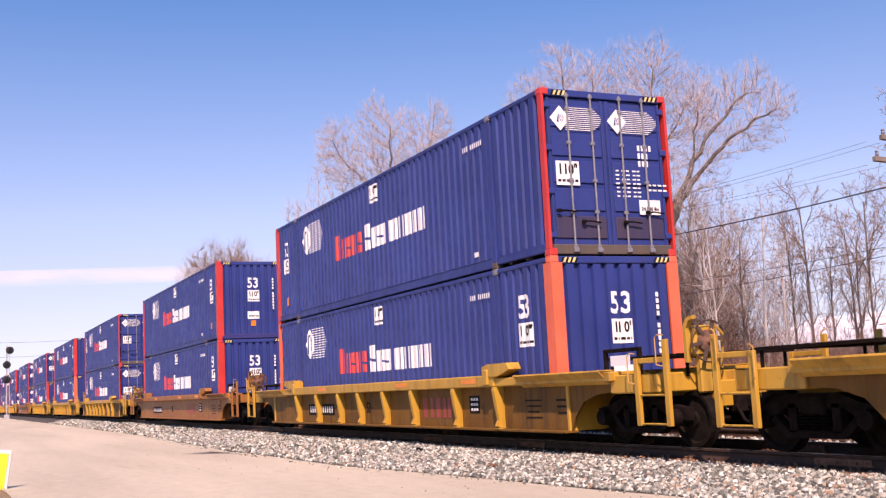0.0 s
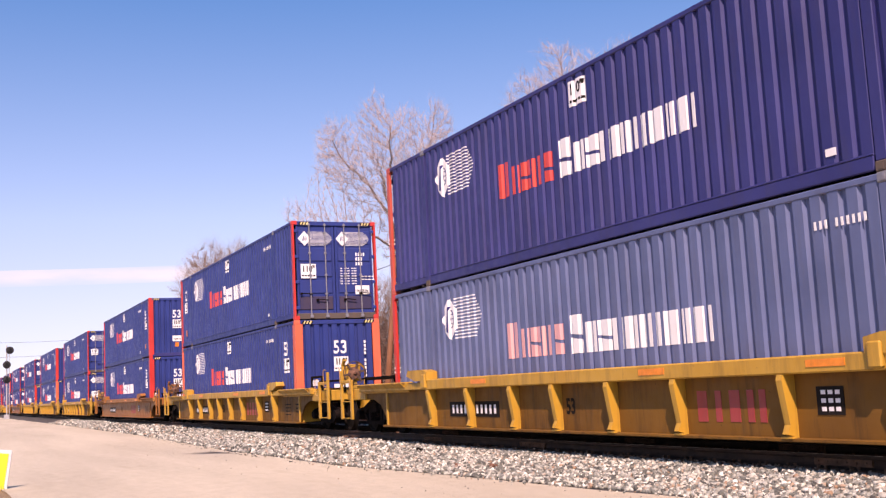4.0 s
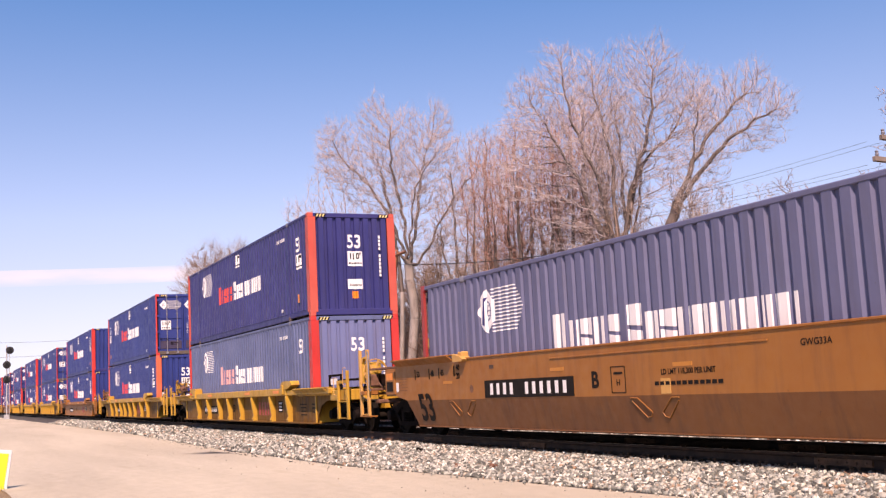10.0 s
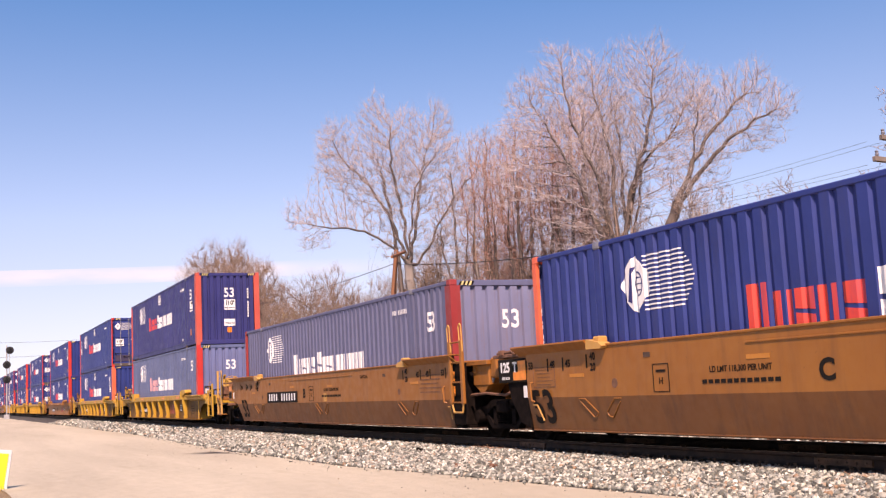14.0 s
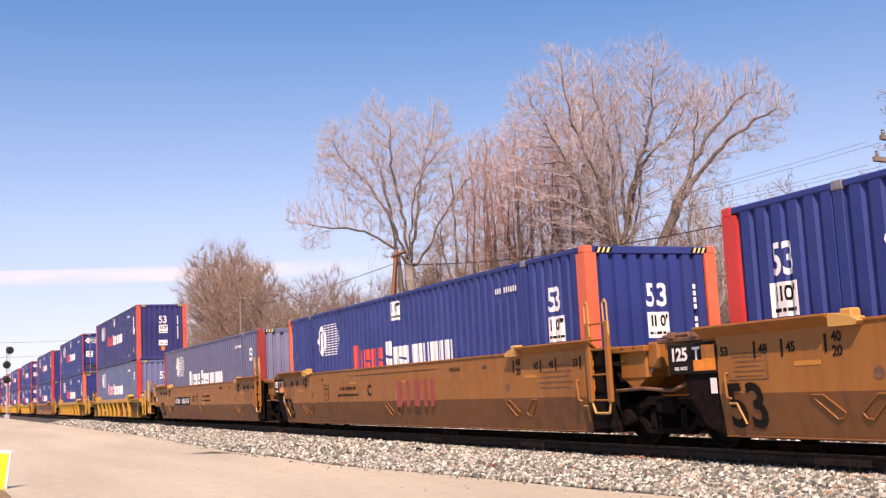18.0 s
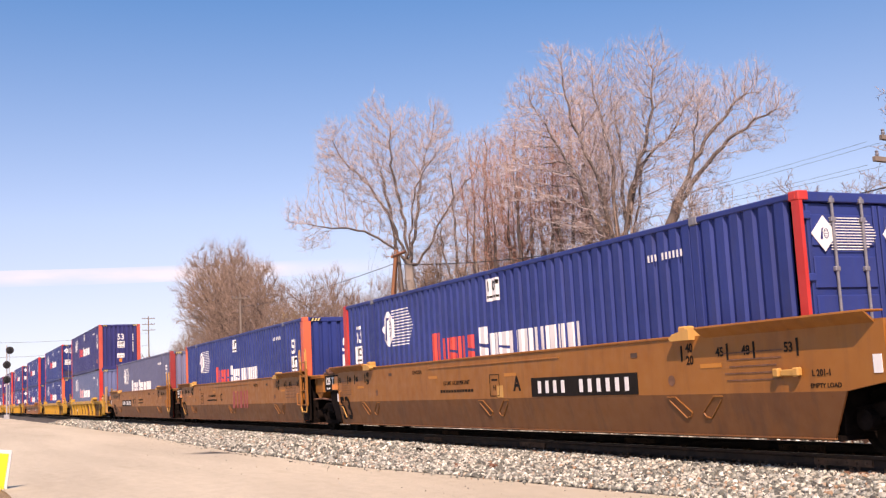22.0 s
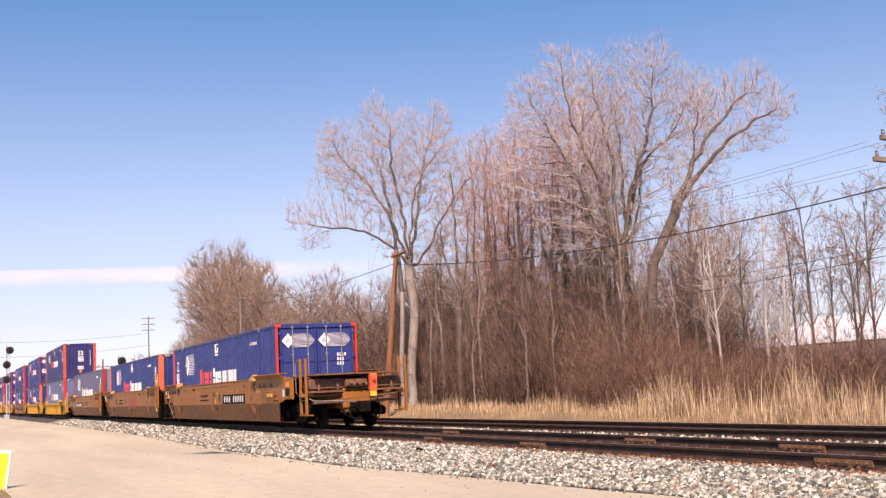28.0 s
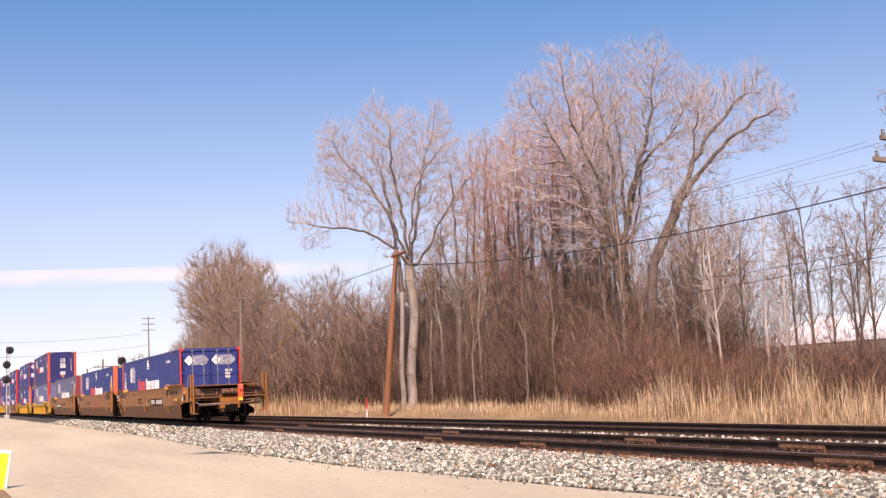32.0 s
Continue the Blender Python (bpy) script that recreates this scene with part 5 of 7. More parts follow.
GRAVEL = per_piece("crushed_stone", [(0.0, (0.051, 0.052, 0.044)), (0.3, (0.137, 0.144, 0.119)), (0.5, (0.251, 0.258, 0.216)), (0.74, (0.490, 0.484, 0.398)), (0.82, (0.285, 0.177, 0.105)), (0.87, (0.285, 0.291, 0.249)), (1.0, (0.798, 0.787, 0.663))])
RUSTY = per_piece("rusty_stone", [(0, (0.05, 0.03, 0.02)), (0.45, (0.17, 0.085, 0.05)), (0.85, (0.33, 0.18, 0.10)), (1, (0.45, 0.38, 0.31))])


def scatter(n, x0, x1, y0, y1, r0, r1, seed, sink=0.4, edge=0.0):
    rng = np.random.default_rng(seed)
    x, y = rng.uniform(x0, x1, n), rng.uniform(y0, y1, n)
    r = rng.uniform(r0, r1, n)
    z = np.interp(y, [a for a, _ in BED], [b for _, b in BED])
    z = np.where(y < -3.2, -0.21, z) + r * (1 - sink) * 0.8
    if y1 < -0.9:
        y = np.array([shoulder(a, b) for a, b in zip(x, y)])
    return np.stack([x, y, z], 1), r


_sets = [scatter(16500, -21, -6.5, -3.15, -1.14, 0.020, 0.050, 1), scatter(8000, -42, -21, -3.15, -1.14, 0.027, 0.062, 2), scatter(3500, -90, -42, -3.2, -1.0, 0.045, 0.09, 3),
         scatter(420, -45, -6.5, -3.5, -3.08, 0.010, 0.028, 4, 0.5), scatter(160, -40, -6.5, -5.2, -3.4, 0.006, 0.016, 9, 0.5), scatter(3500, -40, -9, 1.0, 3.7, 0.03, 0.06, 5), scatter(1200, -45, -12, 5.5, 7.4, 0.03, 0.06, 7)]
stones = new("loose_ballast", heap("loose_ballast", np.concatenate([a for a, _ in _sets]), np.concatenate([b for _, b in _sets]), GRAVEL, "", 11))
tagged(stones, "mixed white, grey and rusty crushed ballast stones", "ballast", "", "stuff")
_r = scatter(3200, -38, -6.5, -1.22, -0.84, 0.018, 0.042, 16)
tagged(new("rusty_ballast", heap("rusty_ballast", _r[0], _r[1], RUSTY, "", 17)), "rust-stained stones along the rail", "ballast", "", "stuff")
# oily stones, darkened further: the shade under the cars is in their colour
OILY_SHADED = per_piece("oily_shaded_stone", [(0, (0.02, 0.016, 0.014)), (0.7, (0.05, 0.04, 0.034)), (1, (0.11, 0.09, 0.075))])
_o = scatter(1500, -38, -6.5, -0.68, 0.68, 0.025, 0.05, 6)
tagged(new("shaded_oily_ballast", heap("shaded_oily_ballast", _o[0], _o[1], OILY_SHADED, "", 12)), "oily ballast stones between the rails, darkened for the train's shade", "ballast", "", "stuff")

# rails, sleepers and fittings
RAILMAT = plain("dark_greasy_rail", (0.055, 0.030, 0.020), 0.7, 0.1, 0.5, 5, 0.3)
RAILTOP = plain("polished_rail_head", (0.35, 0.32, 0.30), 0.3, 0.9, 0.2, 3)
PLATE = plain("rusty_tie_plate", (0.17, 0.085, 0.048), 0.85, 0.1, 0.5)
TIE = bark("creosoted_sleeper", (0.04, 0.026, 0.018), (0.13, 0.085, 0.058), 0.4)


def g_rail(x0, x1):
    o = [(-0.075, 0), (0.075, 0), (0.075, 0.012), (0.02, 0.035), (0.009, 0.06), (0.009, 0.115), (0.034, 0.135), (0.036, 0.163), (0.028, 0.17),
         (-0.028, 0.17), (-0.036, 0.163), (-0.034, 0.135), (-0.009, 0.115), (-0.009, 0.06), (-0.02, 0.035), (-0.075, 0.012)]
    return Geo().prism(o, x0, x1, "x")


def g_joint():
    g = Geo()
    for s in (-1, 1):
        g.prism([(0.012 * s, 0.045), (0.034 * s, 0.04), (0.040 * s, 0.075), (0.036 * s, 0.125), (0.012 * s, 0.12)], -0.46, 0.46, "x")
        for i in range(6):
            x = -0.38 + i * 0.152
            g.rod((x, 0.036 * s, 0.085), (x, 0.062 * s, 0.085), 0.017, 6)
    return g


def g_tie():
    return Geo().box(-0.115, 0.115, -1.3, 1.3, -0.17, 0.0, 0.012)


def g_tie_plate():
    g = Geo().box(-0.095, 0.095, -0.17, 0.17, 0.0, 0.014, 0.004)
    for x, y in ((-0.06, -0.09), (0.06, -0.09), (-0.06, 0.09), (0.06, 0.09)):
        g.box(x - 0.012, x + 0.012, y - 0.012, y + 0.012, 0.014, 0.05).box(x - 0.02, x + 0.02, y - 0.02, y + 0.02, 0.045, 0.06, 0.006)
    return g


def track(yc, z, joints, label):
    t = thing("railway_track", label, "railway track", "railway tracks", "structure")
    t.location = (0, yc, z)
    for s in (-1, 1):
        r = part("rail", shared("rail", lambda: g_rail(-600, 80), RAILMAT), None, t, "", Matrix.Translation((0, s * 0.7525, 0.0)))
        part("rail_head", shared("rail_head", lambda: Geo().box(-600, 80, -0.022, 0.022, 0.1695, 0.172), RAILTOP), None, r, "worn bright running face")
        for x in joints[s]:
            part("joint_bar", shared("joint_bar", g_joint, PLATE), None, r, "rusty joint bar with bolts", Matrix.Translation((x, 0, 0)))
    rnd = random.Random(int(yc * 10) + 3)
    for i in range(150):
        x = -5.5 - i * 0.52
        part("sleeper", shared("sleeper", g_tie, TIE), None, t, "", Matrix.Translation((x + rnd.uniform(-0.03, 0.03), rnd.uniform(-0.05, 0.05), -0.012)) @ Matrix.Rotation(rnd.uniform(-0.02, 0.02), 4, "Z"))
        if i < 75:
            for s in (-1, 1):
                part("tie_plate", shared("tie_plate", g_tie_plate, PLATE), None, t, "", Matrix.Translation((x, s * 0.7525, -0.012)))
    return t


track(0.0, -0.03, {-1: (-9.9, -17.4, -21.8, -33.7), 1: (-12.2, -16.2, -24.1, -36)}, "railway track with dark rails on stone ballast under the train")
track(4.6, -0.13, {-1: (), 1: ()}, "second railway track with dark rusty rails, empty")


# ======== trees, brush and grass ========
def grow(seed, height, r0, stems=1, spread=0.5, lean=(0, 0), levels=4, first=0.3, kids=(9, 6, 6, 5), up=0.25, limb=0.5, fork=0.0, twig=0.008, limb_abs=0.0, top=1.0, boughs=(), reach=1.0):
    """Segments of a bare tree as (p, q, radius at p, radius at q, level)."""
    rnd = random.Random(seed)
    out = []

    def branch(p, d, length, r, level):
        n = (7, 6, 4, 2, 1)[min(level, 4)]
        step = length / n
        rr = r
        spots = []
        for i in range(n):
            w = (0.022, 0.13, 0.22, 0.3, 0.3)[min(level, 4)]
            d = (d + Vector((rnd.gauss(0, w), rnd.gauss(0, w), rnd.gauss(0, w) + up * 0.16 * (level > 0)))).normalized()
            q = p + d * step
            tip = r * (1 - 0.82 * (i + 1) / n) if level else r * (1 - 0.72 * (i + 1) / n)
            tip = max(tip, twig * 0.6)
            out.append((p, q, rr, tip, level))
            spots.append((p, q, d.copy(), rr, tip, (i + 0.5) / n))
            p, rr = q, tip
        if level >= levels:
            return
        k = kids[min(level, len(kids) - 1)]
        if level == 0 and boughs:
            for rise, tilt, depth, ln in boughs:
                f = min(0.999, rise)
                i = int(f * n)
                a, b, dd, ra, rb, _ = spots[i]
                u, w = math.sin(radians(tilt)), math.sin(radians(depth))
                nd = Vector((0.39 * u - 0.92 * w, 0.92 * u + 0.39 * w, max(0.15, math.cos(radians(tilt)) * math.cos(radians(depth))))).normalized()
                branch(a.lerp(b, f * n - i), nd, ln * rnd.uniform(0.92, 1.08), max(twig, r * 0.12 + 0.0062 * ln), 1)
            return
        for j in range(k):
            f = first + (top - first) * (j + rnd.random()) / k if level == 0 else 0.18 + 0.82 * (j + rnd.random()) / k
            i = min(n - 1, int(f * n))
            a, b, dd, ra, rb, _ = spots[i]
            at = a.lerp(b, f * n - i)
            side = dd.orthogonal().normalized()
            side.rotate(Matrix.Rotation(rnd.uniform(0, 2 * math.pi), 3, dd))
            ang = (spread * (1.15 - 0.45 * f) if level == 0 else max(spread, 0.62)) * rnd.uniform(0.7, 1.25)
            nd = (dd * math.cos(ang) + side * math.sin(ang)).normalized()
            left = length * (1 - f)
            ln = ((limb_abs or limb * length * (1.0 - 0.35 * f)) if level == 0 else length * reach * (0.58, 0.56, 0.62)[min(level, 3) - 1] * (1.05 - 0.28 * f))
            branch(at, nd, ln * rnd.uniform(0.75, 1.15), max(twig, min(ra * 0.6, r * (0.40 if level == 0 else 0.36))), level + 1)

    for s in range(stems):
        a = 2 * math.pi * s / stems + (1.17 if boughs else rnd.random())
        off = Vector((math.cos(a), math.sin(a), 0)) * (0.0 if stems == 1 else r0 * 1.3)
        d = Vector((lean[0], lean[1], 1)) + (off.normalized() * fork if stems > 1 else Vector((0, 0, 0)))
        branch(off + Vector((0, 0, -0.25)), d.normalized(), height * (1 if s == 0 else rnd.uniform(0.8, 1.0)), r0 * (1 if s == 0 else rnd.uniform(0.7, 0.95)), 0)
    return out


def colonise(seed, stems, blobs, step=0.24, reach=2.6, kill=0.30, tip=0.006, power=2.75, sprays=4, spray=0.72, up=0.28, r0=0.0, outward=0.5):
    """A bare tree that fills its crown: limbs grow from the given stems towards points strewn in round volumes.
    stems: polylines (across, along, height); blobs: (across, along, height, three radii, points). Segments as grow() gives them."""
    rng = np.random.default_rng(seed)
    P, par, boles = [], [], []
    for line in stems:
        if P and line[0][2] > 1.0:
            at = int(np.argmin(((np.array(P) - line[0]) ** 2).sum(1)))
        else:
            P.append(np.array(line[0], float))
            par.append(-1)
            boles.append([len(P) - 1])
            at = len(P) - 1
        for a, b in zip(line, line[1:]):
            a, b = np.array(a, float), np.array(b, float)
            n = max(1, int(np.linalg.norm(b - a) / (0.9 if a[2] < 7 else 0.4)))
            for q in range(1, n + 1):
                P.append(a + (b - a) * q / n + rng.normal(0, 0.02, 3) + 0.05 * np.sin(1.7 * q + np.array((0, 2, 4))))
                par.append(at)
                at = len(P) - 1
                if line[0][2] < 1.0:
                    boles[-1].append(at)
    A = []
    for x, y, z, rx, ry, rz, n in blobs:
        d = rng.normal(size=(n, 3))
        d /= np.linalg.norm(d, axis=1)[:, None]
        A.append(np.array((x, y, z)) + d * (rng.random(n) ** 0.42)[:, None] * (rx, ry, rz))
    A = np.concatenate(A)
    P = np.array(P)
    heart = np.array((P[:, 0].mean(), 0, 0.45 * P[:, 2].max()))
    D2 = ((A[:, None] - P[None]) ** 2).sum(2)
    near, d2 = D2.argmin(1), D2.min(1)
    buds = np.zeros(len(P), int)
    for turn in range(60):
        tired = buds[near] > 3
        A, near, d2 = A[~tired], near[~tired], d2[~tired]
        if not len(A):
            break
        m = d2 < (reach * (2.0 if turn < 12 else 1.0)) ** 2
        if not m.any():
            break
        way = A[m] - P[near[m]]
        way /= np.linalg.norm(way, axis=1)[:, None] + 1e-9
        src, inv = np.unique(near[m], return_inverse=True)
        total = np.zeros((len(src), 3))
        np.add.at(total, inv, way)
        size = np.linalg.norm(total, axis=1)[:, None]
        out_way = P[src] - heart
        out_way /= np.linalg.norm(out_way, axis=1)[:, None] + 1e-9
        total += size * (outward * out_way + rng.normal(0, 0.16, total.shape)) + size * (0, 0, up)
        total /= np.linalg.norm(total, axis=1)[:, None] + 1e-9
        Q = P[src] + total * step
        par += list(src)
        buds[src] += 1
        buds = np.concatenate([buds, np.zeros(len(src), int)])
        k = len(P)
        P = np.concatenate([P, Q])
        E2 = np.maximum(0, (A ** 2).sum(1)[:, None] + (Q ** 2).sum(1)[None] - 2 * A @ Q.T)
        better = E2.min(1) < d2
        near = np.where(better, E2.argmin(1) + k, near)
        d2 = np.minimum(d2, E2.min(1))
        live = d2 > kill ** 2
        A, near, d2 = A[live], near[live], d2[live]
        if not len(A):
            break
    n = len(P)
    area = np.full(n, tip ** power)
    kids = np.zeros(n, int)
    for i in range(n - 1, -1, -1):
        if par[i] >= 0:
            area[par[i]] += area[i]
            kids[par[i]] += 1
    R = area ** (1 / power)
    if r0:
        R *= 1 + (r0 / R.max() - 1) * np.clip((R / R.max() - 0.30) / 0.70, 0, 1) ** 1.3
    for line in boles:
        for i in line:
            R[i] = max(R[i], (r0 or R.max()) * (0.8 if line is boles[0] else 0.62) * (1 - 0.75 * P[i][2] / max(6.0, P[:, 2].max())))
    out = []
    for i in range(n):
        p = par[i]
        if p < 0:
            continue
        a = min(R[p], R[i] * 1.5)
        out.append((Vector(P[p]), Vector(P[i]), a, R[i], 0 if R[i] > min(0.11, 0.45 * R.max()) else 1 if R[i] > 0.022 else 3))
        if R[i] < 0.034:
            d = P[i] - P[p]
            d /= np.linalg.norm(d) + 1e-9
            for _ in range(sprays + (2 if kids[i] == 0 else 0)):
                radial = P[i] - heart
                e = d * 0.5 + 0.55 * radial / np.linalg.norm(radial) + rng.normal(0, 0.36, 3) + (0, 0, 0.18)
                e /= np.linalg.norm(e)
                at = P[p] + (P[i] - P[p]) * rng.random()
                ln = spray * rng.uniform(0.4, 1.15)
                mid = at + e * ln * 0.5
                f = e + rng.normal(0, 0.22, 3) + (0, 0, 0.12)
                out.append((Vector(at), Vector(mid), tip * 0.8, tip * 0.55, 3))
                out.append((Vector(mid), Vector(mid + f / np.linalg.norm(f) * ln * 0.55), tip * 0.55, 0.0, 4))
    return out


def tubes(name, segs, sides, mat):
    """Tapered tubes along segments, as one mesh."""
    P = np.array([s[0][:] for s in segs])
    Q = np.array([s[1][:] for s in segs])
    a, b = np.array([s[2] for s in segs]), np.array([s[3] for s in segs])
    D = Q - P
    D /= np.linalg.norm(D, axis=1)[:, None] + 1e-9
    ref = np.where(np.abs(D[:, 2:3]) > 0.9, [[1.0, 0, 0]], [[0, 0, 1.0]])
    U = np.cross(D, ref)
    U /= np.linalg.norm(U, axis=1)[:, None]
    Wv = np.cross(D, U)
    ring = []
    for base, r in ((P, a), (Q, b)):
        for i in range(sides):
            t = 2 * math.pi * i / sides
            ring.append(base + (U * math.cos(t) + Wv * math.sin(t)) * r[:, None])
    V = np.stack(ring, 1)
    f = []
    for i in range(sides):
        j = (i + 1) % sides
        f += [(i, j, sides + j), (i, sides + j, sides + i)]
    F = (np.array(f)[None] + (np.arange(len(segs)) * 2 * sides)[:, None, None]).reshape(-1, 3)
    return fast_mesh(name, V.reshape(-1, 3), F, mat)


def twigs_mesh(name, segs, mat, cone):
    """Fine twigs: three-sided tubes, and for levels from cone on three-sided spikes."""
    out_v, out_f, at = [], [], 0
    for spike in (False, True):
        part_ = [s for s in segs if (s[4] >= cone) == spike]
        if not part_:
            continue
        P, Q = np.array([s[0][:] for s in part_]), np.array([s[1][:] for s in part_])
        a, b = np.array([s[2] for s in part_]), np.array([s[3] for s in part_])
        D = Q - P
        D /= np.linalg.norm(D, axis=1)[:, None] + 1e-9
        U = np.cross(D, np.where(np.abs(D[:, 2:3]) > 0.9, [[1.0, 0, 0]], [[0, 0, 1.0]]))
        U /= np.linalg.norm(U, axis=1)[:, None]
        Wv = np.cross(D, U)
        ring = [P + (U * math.cos(t) + Wv * math.sin(t)) * a[:, None] for t in (0, 2.094, 4.189)]
        if spike:
            ring.append(Q)
            f = [(0, 1, 3), (1, 2, 3), (2, 0, 3)]
        else:
            ring += [Q + (U * math.cos(t) + Wv * math.sin(t)) * b[:, None] for t in (0, 2.094, 4.189)]
            f = [(0, 1, 4), (0, 4, 3), (1, 2, 5), (1, 5, 4), (2, 0, 3), (2, 3, 5)]
        out_v.append(np.stack(ring, 1).reshape(-1, 3))
        out_f.append((np.array(f)[None] + (np.arange(len(part_)) * len(ring))[:, None, None]).reshape(-1, 3) + at)
        at += len(out_v[-1])
    return fast_mesh(name, np.concatenate(out_v), np.concatenate(out_f), mat)


BARK_GREY = bark("grey_brown_bark", (0.05, 0.039, 0.033), (0.20, 0.155, 0.13))
BARK_PALE = bark("pale_stripped_bark", (0.12, 0.098, 0.083), (0.43, 0.375, 0.33), 0.2)
BARK_DARK = bark("dark_brown_bark", (0.06, 0.04, 0.032), (0.18, 0.125, 0.095))
BARK_WHITE = bark("white_birch_bark", (0.35, 0.30, 0.27), (0.72, 0.68, 0.64), 0.2)
TWIG_PINK = per_piece("pinkish_twigs", [(0, (0.14, 0.108, 0.10)), (0.5, (0.42, 0.34, 0.312)), (1, (0.70, 0.60, 0.56))], 0.9)
TWIG_RED = per_piece("reddish_twigs", [(0, (0.131, 0.065, 0.049)), (0.5, (0.364, 0.189, 0.142)), (1, (0.670, 0.403, 0.309))], 0.9)
TWIG_BROWN = per_piece("brown_twigs", [(0, (0.088, 0.055, 0.040)), (0.5, (0.242, 0.160, 0.116)), (1, (0.440, 0.319, 0.242))], 0.9)
TWIG_WHITE = per_piece("pale_grey_twigs", [(0, (0.14, 0.105, 0.09)), (0.5, (0.32, 0.26, 0.225)), (1, (0.52, 0.45, 0.40))], 0.9)

_tree_mesh = {}


def tree(kind, x, y, label, spec, wood, twigs, turn=0.0, scale=1.0, group="bare trees", name="bare_tree", z=-0.1, limb=None):
    """A bare tree: trunk, limbs, and a crown of fine twigs. kind names the shape that copies share."""
    if kind not in _tree_mesh:
        segs = colonise(**spec) if "blobs" in spec else grow(**spec)
        _tree_mesh[kind] = (tubes("trunk", [s for s in segs if s[4] < 1], 8, wood), tubes("bough", [s for s in segs if 1 <= s[4] < 3], 4, limb or wood),
                            twigs_mesh("crown", [s for s in segs if s[4] >= 3], twigs, 4))
    t = thing(name, label, "tree", group)
    t.matrix_basis = Matrix.Translation((x, y, z + lerp_profile(LAND, y))) @ Matrix.Rotation(turn, 4, "Z") @ Matrix.Diagonal((scale, scale, scale, 1))
    part("trunk", _tree_mesh[kind][0], None, t)
    tagged(part("bough", _tree_mesh[kind][1], None, t), kind="stuff")
    tagged(part("crown", _tree_mesh[kind][2], None, t, "crown of fine bare twigs"), kind="stuff")
    return t


def facing(x, y):
    """The turn about z that lays a tree's first axis across the line of sight."""
    d = Vector((x - EYE[0], y - EYE[1]))
    return math.atan2(-d.x, d.y)


# the spreading cottonwood beside the pole
tree("cottonwood", -53.31, 11.94, "tall bare cottonwood with a pale forked trunk",
     dict(seed=14, r0=0.25, tip=0.0052, kill=0.27, sprays=4, spray=0.66, stems=(((0.2, 0, -0.3), (0.55, 0, 4.9), (0.45, 0, 7.7)), ((-0.25, 0.3, -0.3), (-0.1, 0.35, 5.0), (-0.1, 0.4, 7.6), (-0.4, 0.6, 10.5), (-0.9, 0.9, 13.0)),
          ((0.45, 0, 7.7), (-0.4, -0.3, 8.7), (-1.9, -0.6, 9.6), (-4.0, -0.5, 9.9), (-5.9, -0.3, 10.3)), ((0.4, 0, 7.9), (-0.5, 0.5, 10.5), (-1.6, 0.9, 12.3), (-3.1, 1.0, 14.0), (-3.7, 1.0, 15.4)),
          ((0.4, 0, 8.0), (0.2, -0.4, 10.5), (-0.3, -0.8, 13.0), (-0.3, -0.8, 15.2)), ((0.45, 0, 7.7), (1.0, 0.5, 10.4), (1.3, 1.0, 12.9), (2.0, 1.3, 15.1)),
          ((0.5, 0, 7.4), (1.5, -0.5, 8.5), (2.3, -0.9, 10.1), (3.6, -1.0, 11.9), (4.8, -0.9, 13.0)), ((0.4, 0, 8.0), (0.9, -1.0, 11.7), (2.1, -1.5, 13.5))),
          blobs=((-3.5, 0.8, 14.2, 0.9, 1.2, 1.9, 420), (-1.0, -0.5, 15.0, 1.0, 1.3, 2.1, 480), (0.6, 0.8, 14.2, 1.1, 1.3, 2.4, 480), (2.3, 1.0, 14.9, 1.0, 1.3, 2.1, 460), (3.9, -0.5, 12.9, 1.3, 1.3, 1.9, 360), (-2.4, 0.3, 12.6, 1.6, 1.6, 1.8, 360), (-4.7, -0.3, 10.5, 1.6, 1.2, 1.0, 280), (0.3, 0, 11.5, 2.2, 2.0, 1.6, 320), (-2.5, -0.4, 10.2, 1.6, 1.2, 0.8, 140), (-4.4, -0.3, 9.1, 1.0, 1.0, 0.7, 60), (-0.2, 0, 12.6, 4.6, 2.4, 3.3, 1300), (0.6, 0, 9.2, 2.6, 1.8, 1.6, 260), (3.2, 0, 10.6, 1.6, 1.4, 1.5, 220))),
     BARK_PALE, TWIG_PINK, facing(-53.31, 11.94), limb=BARK_GREY)
